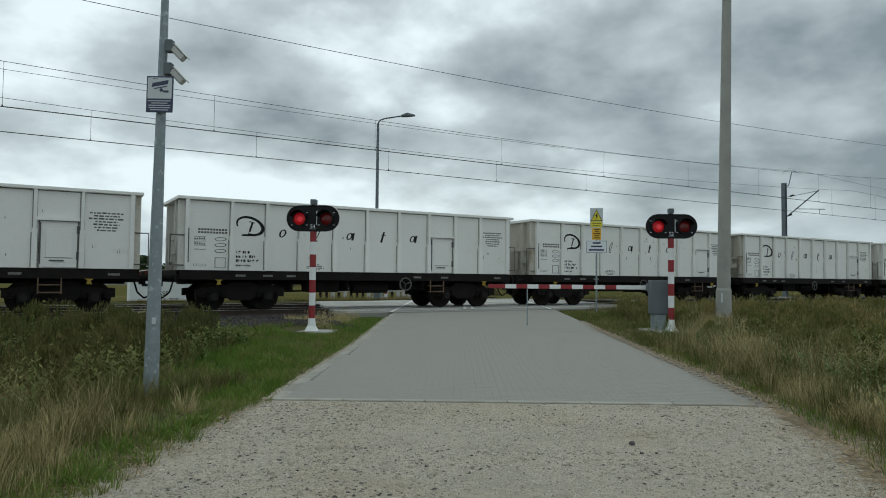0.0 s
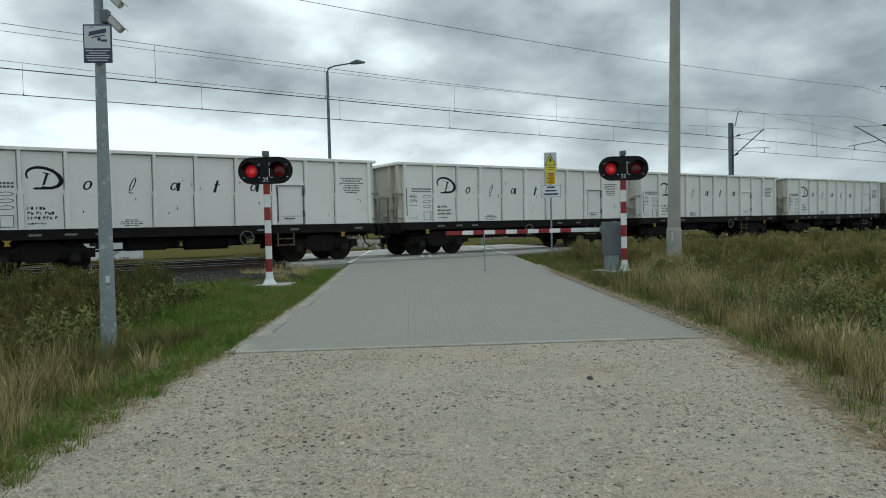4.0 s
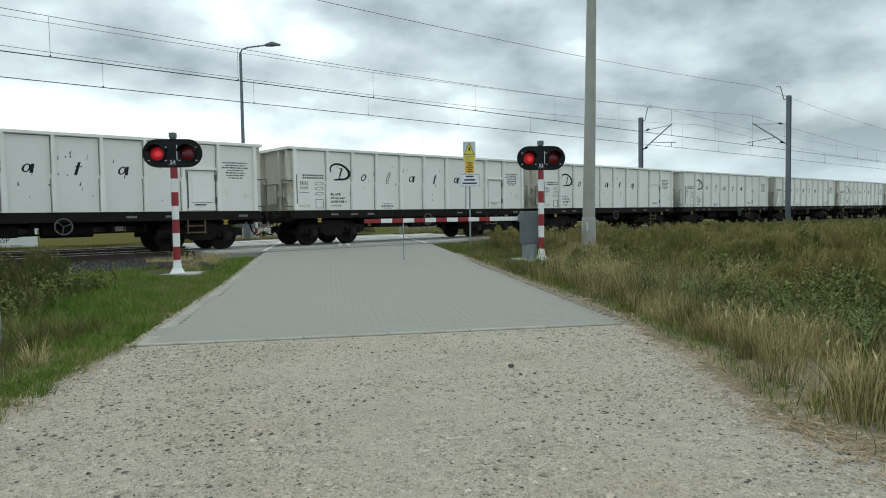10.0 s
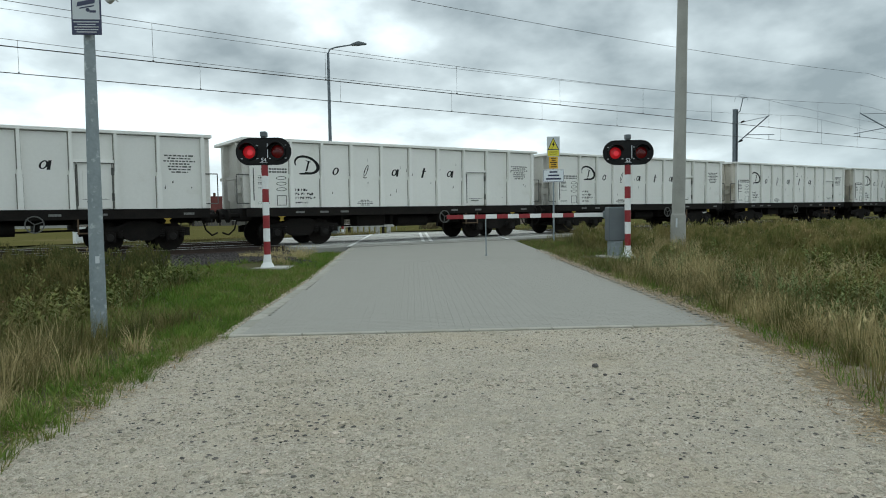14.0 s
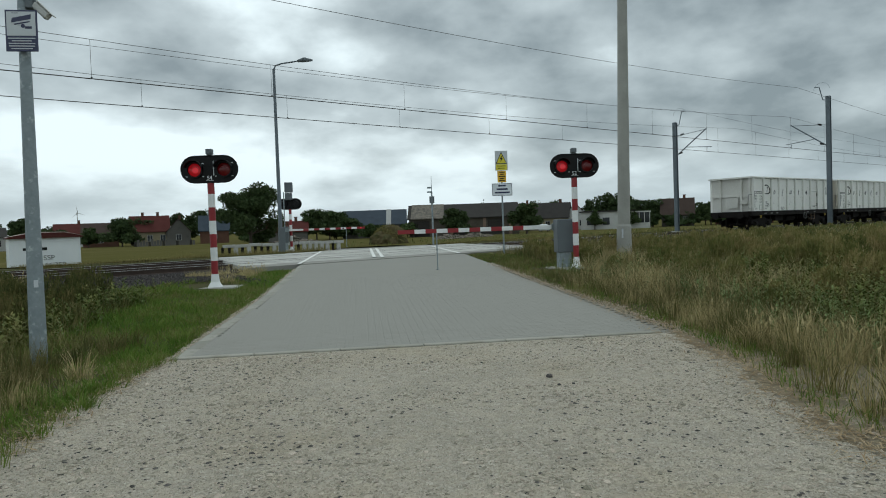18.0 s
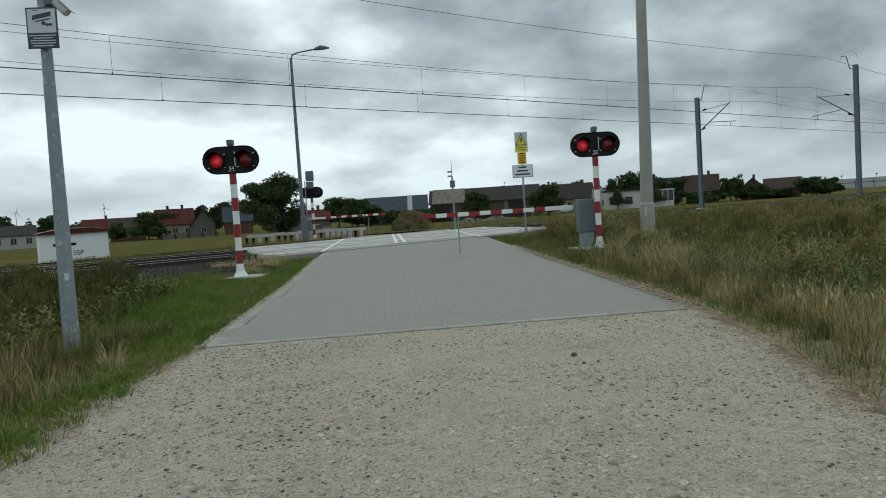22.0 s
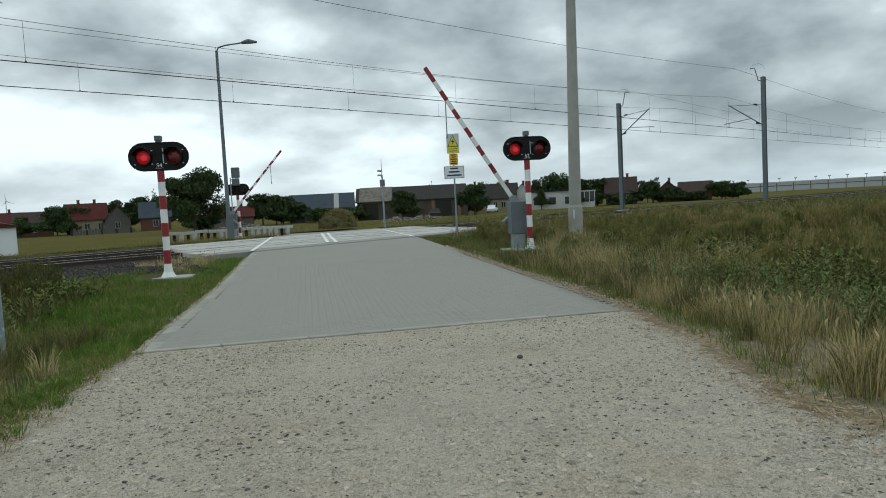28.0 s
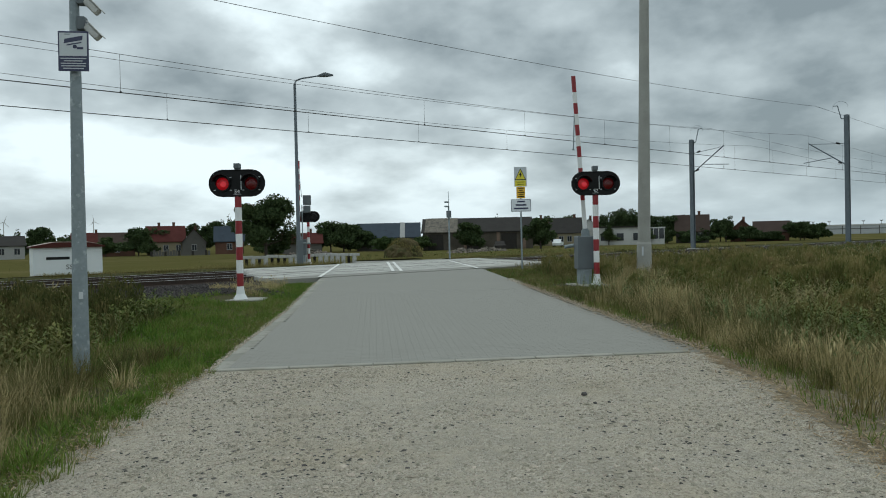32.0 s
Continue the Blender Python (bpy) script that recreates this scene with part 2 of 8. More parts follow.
def gravel_mat():
    """Packed gravel: stone chips of many greys pressed into pale sand, in stonier and sandier patches."""
    m = bpy.data.materials.new("compacted_gravel")
    m.use_nodes = True
    nt = m.node_tree
    N, L = nt.nodes.new, nt.links.new
    b = nt.nodes["Principled BSDF"]
    b.inputs["Roughness"].default_value, b.inputs["Specular IOR Level"].default_value = 0.95, 0.2
    tc = N("ShaderNodeTexCoord")

    def noise_of(scale, detail=4, rough=0.5):
        n = N("ShaderNodeTexNoise")
        n.inputs["Scale"].default_value, n.inputs["Detail"].default_value, n.inputs["Roughness"].default_value = scale, detail, rough
        L(tc.outputs["Object"], n.inputs["Vector"])
        return n

    def spread(value, lo, hi, to_lo=0.0, to_hi=1.0):
        r = N("ShaderNodeMapRange")
        for key, v in (("From Min", lo), ("From Max", hi), ("To Min", to_lo), ("To Max", to_hi)):
            r.inputs[key].default_value = v
        L(value, r.inputs["Value"])
        return r.outputs[0]

    def mixed(f, ca, cb):
        x = N("ShaderNodeMix")
        x.data_type = "RGBA"
        L(f, x.inputs["Factor"])
        for key, c in (("A", ca), ("B", cb)):
            if isinstance(c, tuple):
                x.inputs[key].default_value = (*c, 1)
            else:
                L(c, x.inputs[key])
        return x.outputs["Result"]

    warp = N("ShaderNodeVectorMath")
    warp.operation = "MULTIPLY_ADD"
    warp.inputs[1].default_value = (0.05, 0.05, 0.05)
    L(noise_of(30).outputs["Color"], warp.inputs[0])
    L(tc.outputs["Object"], warp.inputs[2])
    chips, depth = [], []
    for scale in (34, 80):
        v = N("ShaderNodeTexVoronoi")
        v.inputs["Scale"].default_value = scale
        L(warp.outputs[0], v.inputs["Vector"])
        ramp = N("ShaderNodeValToRGB")
        el = ramp.color_ramp.elements
        el[0].position, el[0].color = 0.0, (0.16, 0.148, 0.125, 1)
        el[1].position, el[1].color = 1.0, (0.68, 0.64, 0.56, 1)
        for p, c in ((0.12, (0.31, 0.282, 0.222, 1)), (0.24, (0.43, 0.384, 0.31, 1)), (0.75, (0.52, 0.467, 0.382, 1))):
            el.new(p).color = c
        L(v.outputs["Color"], ramp.inputs[0])
        chips.append(ramp.outputs[0])
        depth.append(v.outputs["Distance"])
    sand = mixed(spread(noise_of(110, 3).outputs["Fac"], 0.3, 0.7), (0.45, 0.40, 0.315), (0.585, 0.525, 0.42))
    ground = mixed(spread(noise_of(7, 5).outputs["Fac"], 0.42, 0.56), sand, chips[1])
    ground = mixed(spread(noise_of(1.7, 6, 0.65).outputs["Fac"], 0.52, 0.63), ground, chips[0])
    ground = mixed(spread(noise_of(1.1, 6, 0.7).outputs["Fac"], 0.50, 0.68, 0.0, 0.4), ground, (0.31, 0.285, 0.23))
    ground = mixed(spread(noise_of(0.7, 5, 0.6).outputs["Fac"], 0.52, 0.70, 0.0, 0.5), ground, (0.47, 0.39, 0.27))
    clods = noise_of(13, 7, 0.72)
    ground = mixed(spread(clods.outputs["Fac"], 0.56, 0.66, 0.0, 0.5), ground, (0.25, 0.225, 0.18))
    ground = mixed(spread(clods.outputs["Fac"], 0.46, 0.36, 0.0, 0.45), ground, (0.64, 0.59, 0.50))
    L(ground, b.inputs["Base Color"])
    bp0 = N("ShaderNodeBump")
    bp0.inputs["Strength"].default_value, bp0.inputs["Distance"].default_value = 0.8, 0.045
    L(clods.outputs["Fac"], bp0.inputs["Height"])
    bp = N("ShaderNodeBump")
    L(bp0.outputs[0], bp.inputs["Normal"])
    bp.invert = True
    bp.inputs["Strength"].default_value, bp.inputs["Distance"].default_value = 0.9, 0.02
    L(depth[0], bp.inputs["Height"])
    bp2 = N("ShaderNodeBump")
    bp2.invert = True
    bp2.inputs["Strength"].default_value, bp2.inputs["Distance"].default_value = 0.8, 0.01
    L(depth[1], bp2.inputs["Height"])
    L(bp.outputs[0], bp2.inputs["Normal"])
    L(bp2.outputs[0], b.inputs["Normal"])
    return m


# soil and thatch tone, darkened further to hold the shade between blades
M_SOIL = mat("dark_soil_and_thatch", (0.045, 0.05, 0.02), (0.075, 0.07, 0.032), 0.95, scale=0.9, fine=14, bump=0.5, dirt=(0.10, 0.09, 0.042), dirt_scale=0.5, dirt_at=0.58, spec=0.05)
M_MEADOW = mat("mown_meadow", (0.088, 0.083, 0.029), (0.108, 0.098, 0.038), 0.95, scale=0.12, fine=1.5, bump=0.4, dirt=(0.14, 0.118, 0.055), dirt_scale=0.045, dirt_at=0.52, spec=0.0)
M_GRAVEL = gravel_mat()
M_EARTH = mat("trodden_earth", (0.24, 0.195, 0.125), (0.12, 0.10, 0.062), 0.95, scale=5, fine=60, bump=0.8, dirt=(0.36, 0.32, 0.25), dirt_scale=2.2, dirt_at=0.55)
M_STONE = mat("loose_stone", (0.49, 0.435, 0.345), (0.24, 0.21, 0.16), 0.9, scale=9, fine=90, bump=0.3, vary=0.35, island=True)
M_DARKSTONE = mat("dark_stone", (0.10, 0.09, 0.085), (0.06, 0.055, 0.05), 0.9, scale=20, bump=0.4)
M_PAVING = mat("grey_paving_block", (0.262, 0.256, 0.23), (0.254, 0.248, 0.223), 0.9, scale=0.7, fine=70, bump=0.1, vary=0.03, spec=0.2)
M_PAVING_FAR = mat("grey_paving_sheet", (0.257, 0.251, 0.226), (0.245, 0.24, 0.215), 0.9, scale=0.7, fine=26, bump=0.2, spec=0.2)
M_JOINT = mat("sandy_joint", (0.20, 0.19, 0.16), (0.13, 0.125, 0.1), 0.95, bump=0.3)
M_KERB = mat("pale_kerb_concrete", (0.32, 0.31, 0.265), (0.25, 0.24, 0.20), 0.9, scale=3, fine=80, vary=0.12, bump=0.25, dirt=(0.22, 0.205, 0.16), dirt_scale=2.5, dirt_at=0.55)
M_EDGE = mat("grey_edge_slab", (0.285, 0.278, 0.24), (0.24, 0.235, 0.2), 0.9, scale=3, fine=80, vary=0.15, bump=0.25, dirt=(0.21, 0.2, 0.16), dirt_scale=2.5, dirt_at=0.52)
M_PANEL = mat("crossing_concrete", (0.44, 0.435, 0.40), (0.33, 0.325, 0.295), 0.85, scale=1.2, fine=60, vary=0.1, dirt=(0.22, 0.21, 0.185), dirt_scale=0.9, dirt_at=0.56)
M_CONCRETE = mat("weathered_concrete", (0.37, 0.368, 0.335), (0.28, 0.278, 0.252), 0.9, scale=2.5, fine=50, dirt=(0.23, 0.225, 0.2), dirt_scale=1.2, dirt_at=0.57)
M_GALV = mat("galvanised_steel", (0.27, 0.31, 0.325), (0.20, 0.235, 0.25), 0.6, 0.2, scale=9, fine=28, bump=0.05, dirt=(0.46, 0.50, 0.51), dirt_scale=11, dirt_at=0.57, spec=0.3)
M_MAST = mat("painted_mast_steel", (0.15, 0.18, 0.20), (0.11, 0.13, 0.15), 0.6, 0.2, scale=4, bump=0.05)
M_WIRE = mat("wire_metal", (0.10, 0.10, 0.10), (0.07, 0.07, 0.07), 0.6, 0.5, bump=0)
M_RAIL = mat("rusted_rail", (0.07, 0.045, 0.034), (0.045, 0.032, 0.026), 0.75, 0.3, scale=8, bump=0.2)
M_RAILTOP = mat("polished_railhead", (0.52, 0.51, 0.50), (0.42, 0.41, 0.40), 0.35, 0.9, scale=3, bump=0.02)
M_BALLAST = mat("ballast_bed", (0.065, 0.056, 0.05), (0.035, 0.03, 0.027), 0.95, scale=4, fine=24, bump=1.0)
M_BALLASTSTONE = mat("ballast_stone", (0.078, 0.07, 0.067), (0.036, 0.032, 0.03), 0.9, scale=18, vary=0.5, island=True, bump=0.2, spec=0.2)
M_SLEEPER = mat("sleeper_concrete", (0.27, 0.255, 0.23), (0.19, 0.18, 0.16), 0.9, vary=0.15)
M_BLACK = mat("black_signal_enamel", (0.006, 0.006, 0.007), (0.01, 0.01, 0.01), 0.5, scale=5, bump=0.02, spec=0.2)
M_REDWHITE_R = mat("red_post_paint", (0.27, 0.013, 0.018), (0.22, 0.012, 0.017), 0.45, scale=6, bump=0.03, dirt=(0.19, 0.03, 0.03), dirt_scale=9, dirt_at=0.66)
M_WHITE = mat("white_post_paint", (0.76, 0.77, 0.76), (0.68, 0.69, 0.68), 0.5, scale=6, bump=0.03, dirt=(0.52, 0.51, 0.47), dirt_scale=6, dirt_at=0.66)
M_LAMP_ON = mat("lit_red_lens", (0.4, 0.008, 0.01), rough=0.3, bump=0, emit=(1.0, 0.012, 0.03, 0.13))
M_LAMP_CORE = mat("lit_red_core", (0.5, 0.02, 0.02), rough=0.3, bump=0, emit=(1.0, 0.04, 0.07, 0.32))
M_LAMP_OFF = mat("dark_red_lens", (0.085, 0.005, 0.006), (0.06, 0.004, 0.005), 0.25, bump=0, emit=(0.5, 0.006, 0.008, 0.03))
M_WAGON = mat("white_wagon_paint", (0.79, 0.785, 0.745), (0.74, 0.735, 0.695), 0.55, scale=0.8, fine=14, bump=0.02, vary=0.05, dirt=(0.64, 0.625, 0.57), dirt_scale=0.9, dirt_at=0.6)
# dusty end paint, its tone also lowered for shade between the wagons
M_WAGON_END = mat("dusty_wagon_end_paint", (0.60, 0.575, 0.51), (0.47, 0.44, 0.365), 0.7, scale=1.1, fine=10, bump=0.03, vary=0.15, dirt=(0.30, 0.25, 0.18), dirt_scale=0.9, dirt_at=0.55)
M_UNDER = mat("black_underframe", (0.008, 0.0075, 0.007), (0.016, 0.013, 0.011), 0.8, scale=3, fine=22, bump=0.15, spec=0.15)
M_WHEEL = mat("dark_wheel_steel", (0.012, 0.01, 0.009), (0.022, 0.018, 0.015), 0.8, scale=6, bump=0.1, spec=0.15)
M_LETTER = mat("black_lettering", (0.01, 0.01, 0.01), (0.015, 0.015, 0.015), 0.6, bump=0, spec=0.2)
M_STENCIL = mat("dark_stencil", (0.055, 0.055, 0.052), (0.12, 0.12, 0.11), 0.6, scale=60, bump=0)
M_MARKWHITE = mat("white_marking", (0.62, 0.62, 0.60), (0.45, 0.45, 0.43), 0.6, bump=0)
M_YELLOW = mat("yellow_paint", (0.36, 0.25, 0.02), (0.24, 0.17, 0.02), 0.6, bump=0.02)
M_SIGNYEL = mat("yellow_sign_foil", (0.72, 0.62, 0.035), (0.66, 0.57, 0.03), 0.4, scale=2, bump=0)
M_SIGNORANGE = mat("amber_sign_foil", (0.78, 0.45, 0.02), (0.72, 0.41, 0.02), 0.4, scale=2, bump=0)
M_SIGNWHITE = mat("white_sign_foil", (0.76, 0.79, 0.82), (0.70, 0.73, 0.77), 0.4, scale=2, bump=0)
M_NAVY = mat("navy_sign_foil", (0.025, 0.03, 0.075), (0.03, 0.035, 0.085), 0.4, scale=2, bump=0)
M_GREYSIGN = mat("grey_sign_ground", (0.55, 0.58, 0.60), (0.50, 0.53, 0.55), 0.45, scale=2, bump=0)
M_BOX = mat("grey_drive_cabinet", (0.13, 0.15, 0.16), (0.11, 0.125, 0.135), 0.55, scale=4, bump=0.03, spec=0.3)
M_HUTWALL = mat("white_hut_panel", (0.70, 0.73, 0.74), (0.63, 0.66, 0.67), 0.5, scale=1.5, bump=0.02)
M_HUTROOF = mat("maroon_roof_edge", (0.075, 0.018, 0.014), (0.06, 0.015, 0.012), 0.6, scale=3, spec=0.2)
M_HUTTOP = mat("pale_pink_roof_sheet", (0.55, 0.42, 0.38), (0.48, 0.37, 0.33), 0.6, scale=2)
M_LINE = mat("worn_road_marking", (0.74, 0.74, 0.71), (0.60, 0.60, 0.57), 0.7, scale=4, fine=30, bump=0.1)

# ---- building helpers ----
def box(bm, x0, y0, z0, x1, y1, z1, bevel=0.0):
    r = bmesh.ops.create_cube(bm, size=1.0, matrix=Matrix.Translation(((x0 + x1) / 2, (y0 + y1) / 2, (z0 + z1) / 2)) @ Matrix.Diagonal((x1 - x0, y1 - y0, z1 - z0, 1)))
    if bevel:
        edges = list({e for v in r["verts"] for e in v.link_edges})
        bmesh.ops.bevel(bm, geom=edges, offset=bevel, segments=1, affect="EDGES")


def rod(bm, a, b, r0, r1=None, n=12, caps=True):
    a, b = Vector(a), Vector(b)
    d = b - a
    q = d.to_track_quat("Z", "Y").to_matrix().to_4x4()
    bmesh.ops.create_cone(bm, cap_ends=caps, segments=n, radius1=r0, radius2=r0 if r1 is None else r1, depth=d.length, matrix=Matrix.Translation((a + b) / 2) @ q)


def prism(bm, outline, axis, lo, hi):
    """A flat outline pulled along an axis: for 'y' the outline holds (x, z), for 'x' (y, z), for 'z' (x, y)."""
    put = {"x": lambda u, v, w: (w, u, v), "y": lambda u, v, w: (u, w, v), "z": lambda u, v, w: (u, v, w)}[axis]
    a = [bm.verts.new(put(u, v, lo)) for u, v in outline]
    b = [bm.verts.new(put(u, v, hi)) for u, v in outline]
    n = len(a)
    faces = [bm.faces.new(a), bm.faces.new(b[::-1])] + [bm.faces.new((a[i], b[i], b[(i + 1) % n], a[(i + 1) % n])) for i in range(n)]
    bmesh.ops.recalc_face_normals(bm, faces=faces)


def ring(bm, cx, cz, rx, rz, wx, wz, y0, y1, lean=0.0, a0=0.0, a1=360.0, n=20, rot=0.0):
    """A flat oval ring (or arc of one) in the x-z plane; lean shears it, rot turns it in degrees."""
    full = a1 - a0 >= 359.9
    steps = [radians(a0 + (a1 - a0) * i / n) for i in range(n if full else n + 1)]
    c, s = math.cos(radians(rot)), math.sin(radians(rot))

    def p(x, z, y):
        x, z = x * c - z * s, x * s + z * c
        return bm.verts.new((cx + x + lean * z, y, cz + z))

    rows = [[p(math.cos(t) * rx, math.sin(t) * rz, y0), p(math.cos(t) * (rx - wx), math.sin(t) * (rz - wz), y0), p(math.cos(t) * (rx - wx), math.sin(t) * (rz - wz), y1), p(math.cos(t) * rx, math.sin(t) * rz, y1)] for t in steps]
    faces = []
    for i in range(len(rows) if full else len(rows) - 1):
        u, v = rows[i], rows[(i + 1) % len(rows)]
        faces += [bm.faces.new((u[k], v[k], v[(k + 1) % 4], u[(k + 1) % 4])) for k in range(4)]
    bmesh.ops.recalc_face_normals(bm, faces=faces)


def smooth_sides(me, angle=40):
    for p in me.polygons:
        p.use_smooth = True
    me.set_sharp_from_angle(angle=radians(angle))


def mesh_of(name, bm, material, smooth=False):
    me = bpy.data.meshes.new(name)
    bm.to_mesh(me)
    bm.free()
    me.materials.append(material)
    if smooth:
        smooth_sides(me)
    return me


def part(name, bm, material, parent, label="", smooth=False, kind=""):
    ob = new(name, mesh_of(name, bm, material, smooth))
    ob.parent = parent
    return tagged(ob, label, kind=kind)


def share(name, me, parent, m=None, label=""):
    ob = new(name, me)
    ob.parent = parent
    if m is not None:
        ob.matrix_basis = m
    return tagged(ob, label)


def thing(name, m, label, category, group="", kind=""):
    ob = new(name)
    ob.matrix_basis = m
    ob.empty_display_size = 0.2
    return tagged(ob, label, category, group, kind)


def raw(name, verts, faces, material, smooth=False):
    me = bpy.data.meshes.new(name)
    me.from_pydata(verts, [], faces)
    me.materials.append(material)
    if smooth:
        for p in me.polygons:
            p.use_smooth = True
    return me


def bulk(name, verts, tris, material):
    """A mesh of triangles from two numpy arrays."""
    me = bpy.data.meshes.new(name)
    nv, nf = len(verts), len(tris)
    me.vertices.add(nv)
    me.vertices.foreach_set("co", np.asarray(verts, np.float32).ravel())
    me.loops.add(nf * 3)
    me.loops.foreach_set("vertex_index", np.asarray(tris, np.int32).ravel())
    me.polygons.add(nf)
    me.polygons.foreach_set("loop_start", np.arange(0, nf * 3, 3, dtype=np.int32))
    me.update(calc_edges=True)
    me.validate()
    me.materials.append(material)
    me.shade_flat()
    return me


def text_mesh(body, size, material, depth=0.003):
    cu = bpy.data.curves.new("lettering", "FONT")
    cu.body, cu.size, cu.extrude, cu.align_x, cu.align_y = body, size, depth, "CENTER", "CENTER"
    ob = bpy.data.objects.new("lettering", cu)
    scene.collection.objects.link(ob)
    bpy.context.view_layer.update()
    me = bpy.data.meshes.new_from_object(ob.evaluated_get(bpy.context.evaluated_depsgraph_get()))
    bpy.data.objects.remove(ob)
    me.materials.clear()
    me.materials.append(material)
    return me


# ---- the lie of the land ----
# s runs along the road away from the camera, d across it to the right; the tracks run along x.
ROAD_TURN = -32.3
RS, RC = math.sin(radians(32.3)), math.cos(radians(32.3))
ROAD_L, ROAD_R, ROAD_START = -2.22, 3.9, 8.3
TRACK_NEAR, TRACK_FAR, RAIL_TOP = 23.88, 27.88, 0.37


def sd(x, y):
    return x * RS + y * RC, x * RC - y * RS


def xy(s, d):
    return s * RS + d * RC, s * RC - d * RS


def step(v, a, b):
    t = np.clip((v - a) / (b - a), 0, 1)
    return t * t * (3 - 2 * t)


def land(x, y):
    """Height of the firm ground: level at the camera, up a gentle ramp to the crossing, and down behind the tracks."""
    x, y = np.asarray(x, float), np.asarray(y, float)
    s = x * RS + y * RC
    run = np.maximum(s - ROAD_START, 0)
    ramp = run / (run + 1.2 * np.maximum(21.0 - y, 0) + 1e-6)
    up = 0.345 * np.maximum(np.where(y < 21, ramp, 1.0), 0.75 * step(y, 18.6, 21.0))
    behind = 1 - step(y, 31.5, 46.0)
    return up * behind - 0.35 * (1 - behind)


def landz(x, y):
    return float(land(x, y))


def make_ground():
    ax = np.concatenate([-np.geomspace(3500, 32, 26), np.linspace(-30, 60, 121), np.geomspace(62, 3500, 26)])
    ay = np.concatenate([-np.geomspace(1500, 22, 12), np.linspace(-20, 60, 107), np.geomspace(62, 4500, 28)])
    gx, gy = np.meshgrid(ax, ay)
    gz = land(gx, gy)
    s, d = gx * RS + gy * RC, gx * RC - gy * RS
    off = np.maximum(np.maximum(ROAD_L - d, d - ROAD_R), 0)
    rough = 0.05 * np.sin(gx * 1.7 + np.sin(gy * 0.9)) * np.sin(gy * 1.3 + 1.0) * step(off, 0.3, 2.5)
    under = np.where((off <= 0.05) & (gy < 60), 0.07, 0.0) + 0.02
    bank = 0.12 * step(off, 4.5, 9) * (d > 0) * step(s, 6, 12) * (1 - step(gy, 19, 21)) + 0.06 * step(off, 0.6, 2.5) * (d < 0) * (1 - step(gy, 16.5, 18.5))
    trough = np.where((d < ROAD_L - 0.9) | (d > ROAD_R + 0.9), 0.34, 0.10) * ((gy > np.where(d < 0, 18.4, 20.8)) & (gy < 31.2))
    gz = gz + np.where(np.abs(gx) < 80, rough, 0) * (gy < 60) - under + bank - trough
    ny, nx = gx.shape
    verts = np.stack([gx, gy, gz], -1).reshape(-1, 3).tolist()
    faces = [(j * nx + i, j * nx + i + 1, (j + 1) * nx + i + 1, (j + 1) * nx + i) for j in range(ny - 1) for i in range(nx - 1)]
    ob = new("ground", raw("ground", verts, faces, M_SOIL, True))
    return tagged(ob, "dry turf and field soil round a country railway crossing", "ground", kind="structure")


def ground_at(x, y):
    """Height of the turf, with the banks beside the road."""
    s, d = x * RS + y * RC, x * RC - y * RS
    off = np.maximum(np.maximum(ROAD_L - d, d - ROAD_R), 0)
    bank = 0.12 * step(off, 4.5, 9) * (d > 0) * step(s, 6, 12) * (1 - step(y, 19, 21)) + 0.06 * step(off, 0.6, 2.5) * (d < 0) * (1 - step(y, 16.5, 18.5))
    rough = 0.05 * np.sin(x * 1.7 + np.sin(y * 0.9)) * np.sin(y * 1.3 + 1.0) * step(off, 0.3, 2.5)
    return land(x, y) + bank + rough - 0.02


def edge_r(s):
    """How far right of the road's line the grass begins: it closes in along the gravel."""
    return np.interp(s, [2.0, 4.4, 5.4, 6.4, 8.2, 9.0], [3.0, 3.06, 3.33, 3.6, 3.87, 3.94])


def edge_l(s):
    """The paved road's left edge: it draws in a little on the way to the crossing."""
    return np.interp(s, [8.3, 9.6, 14.0, 20.5], [-2.22, -2.19, -2.03, -2.02])


def strip(name, s0, s1, d0, d1, ns, nd, lift, material, label, category, wobble=0.0, clip=None):
    rng = np.random.default_rng(5)
    verts, faces = [], []
    for i in range(ns + 1):
        s = s0 + (s1 - s0) * i / ns
        wl, wr = wobble * math.sin(s * 1.9 + 0.5) + wobble * rng.uniform(-1, 1), wobble * math.sin(s * 2.3) + wobble * rng.uniform(-1, 1)
        for j in range(nd + 1):
            da = float(d0(s)) if callable(d0) else d0
            d = da + wl + (d1 + wr - da - wl) * j / nd
            ss = s
            x, y = xy(ss, d)
            if clip:
                y = min(max(y, clip[0]), clip[1])
            z = landz(x, y) + (float(lift(s)) if callable(lift) else lift)
            verts.append((x, y, z))
    for i in range(ns):
        for j in range(nd):
            a = i * (nd + 1) + j
            faces.append((a, a + 1, a + nd + 2, a + nd + 1))
    ob = new(name, raw(name, verts, faces, material, True))
    return tagged(ob, label, category, kind="structure")


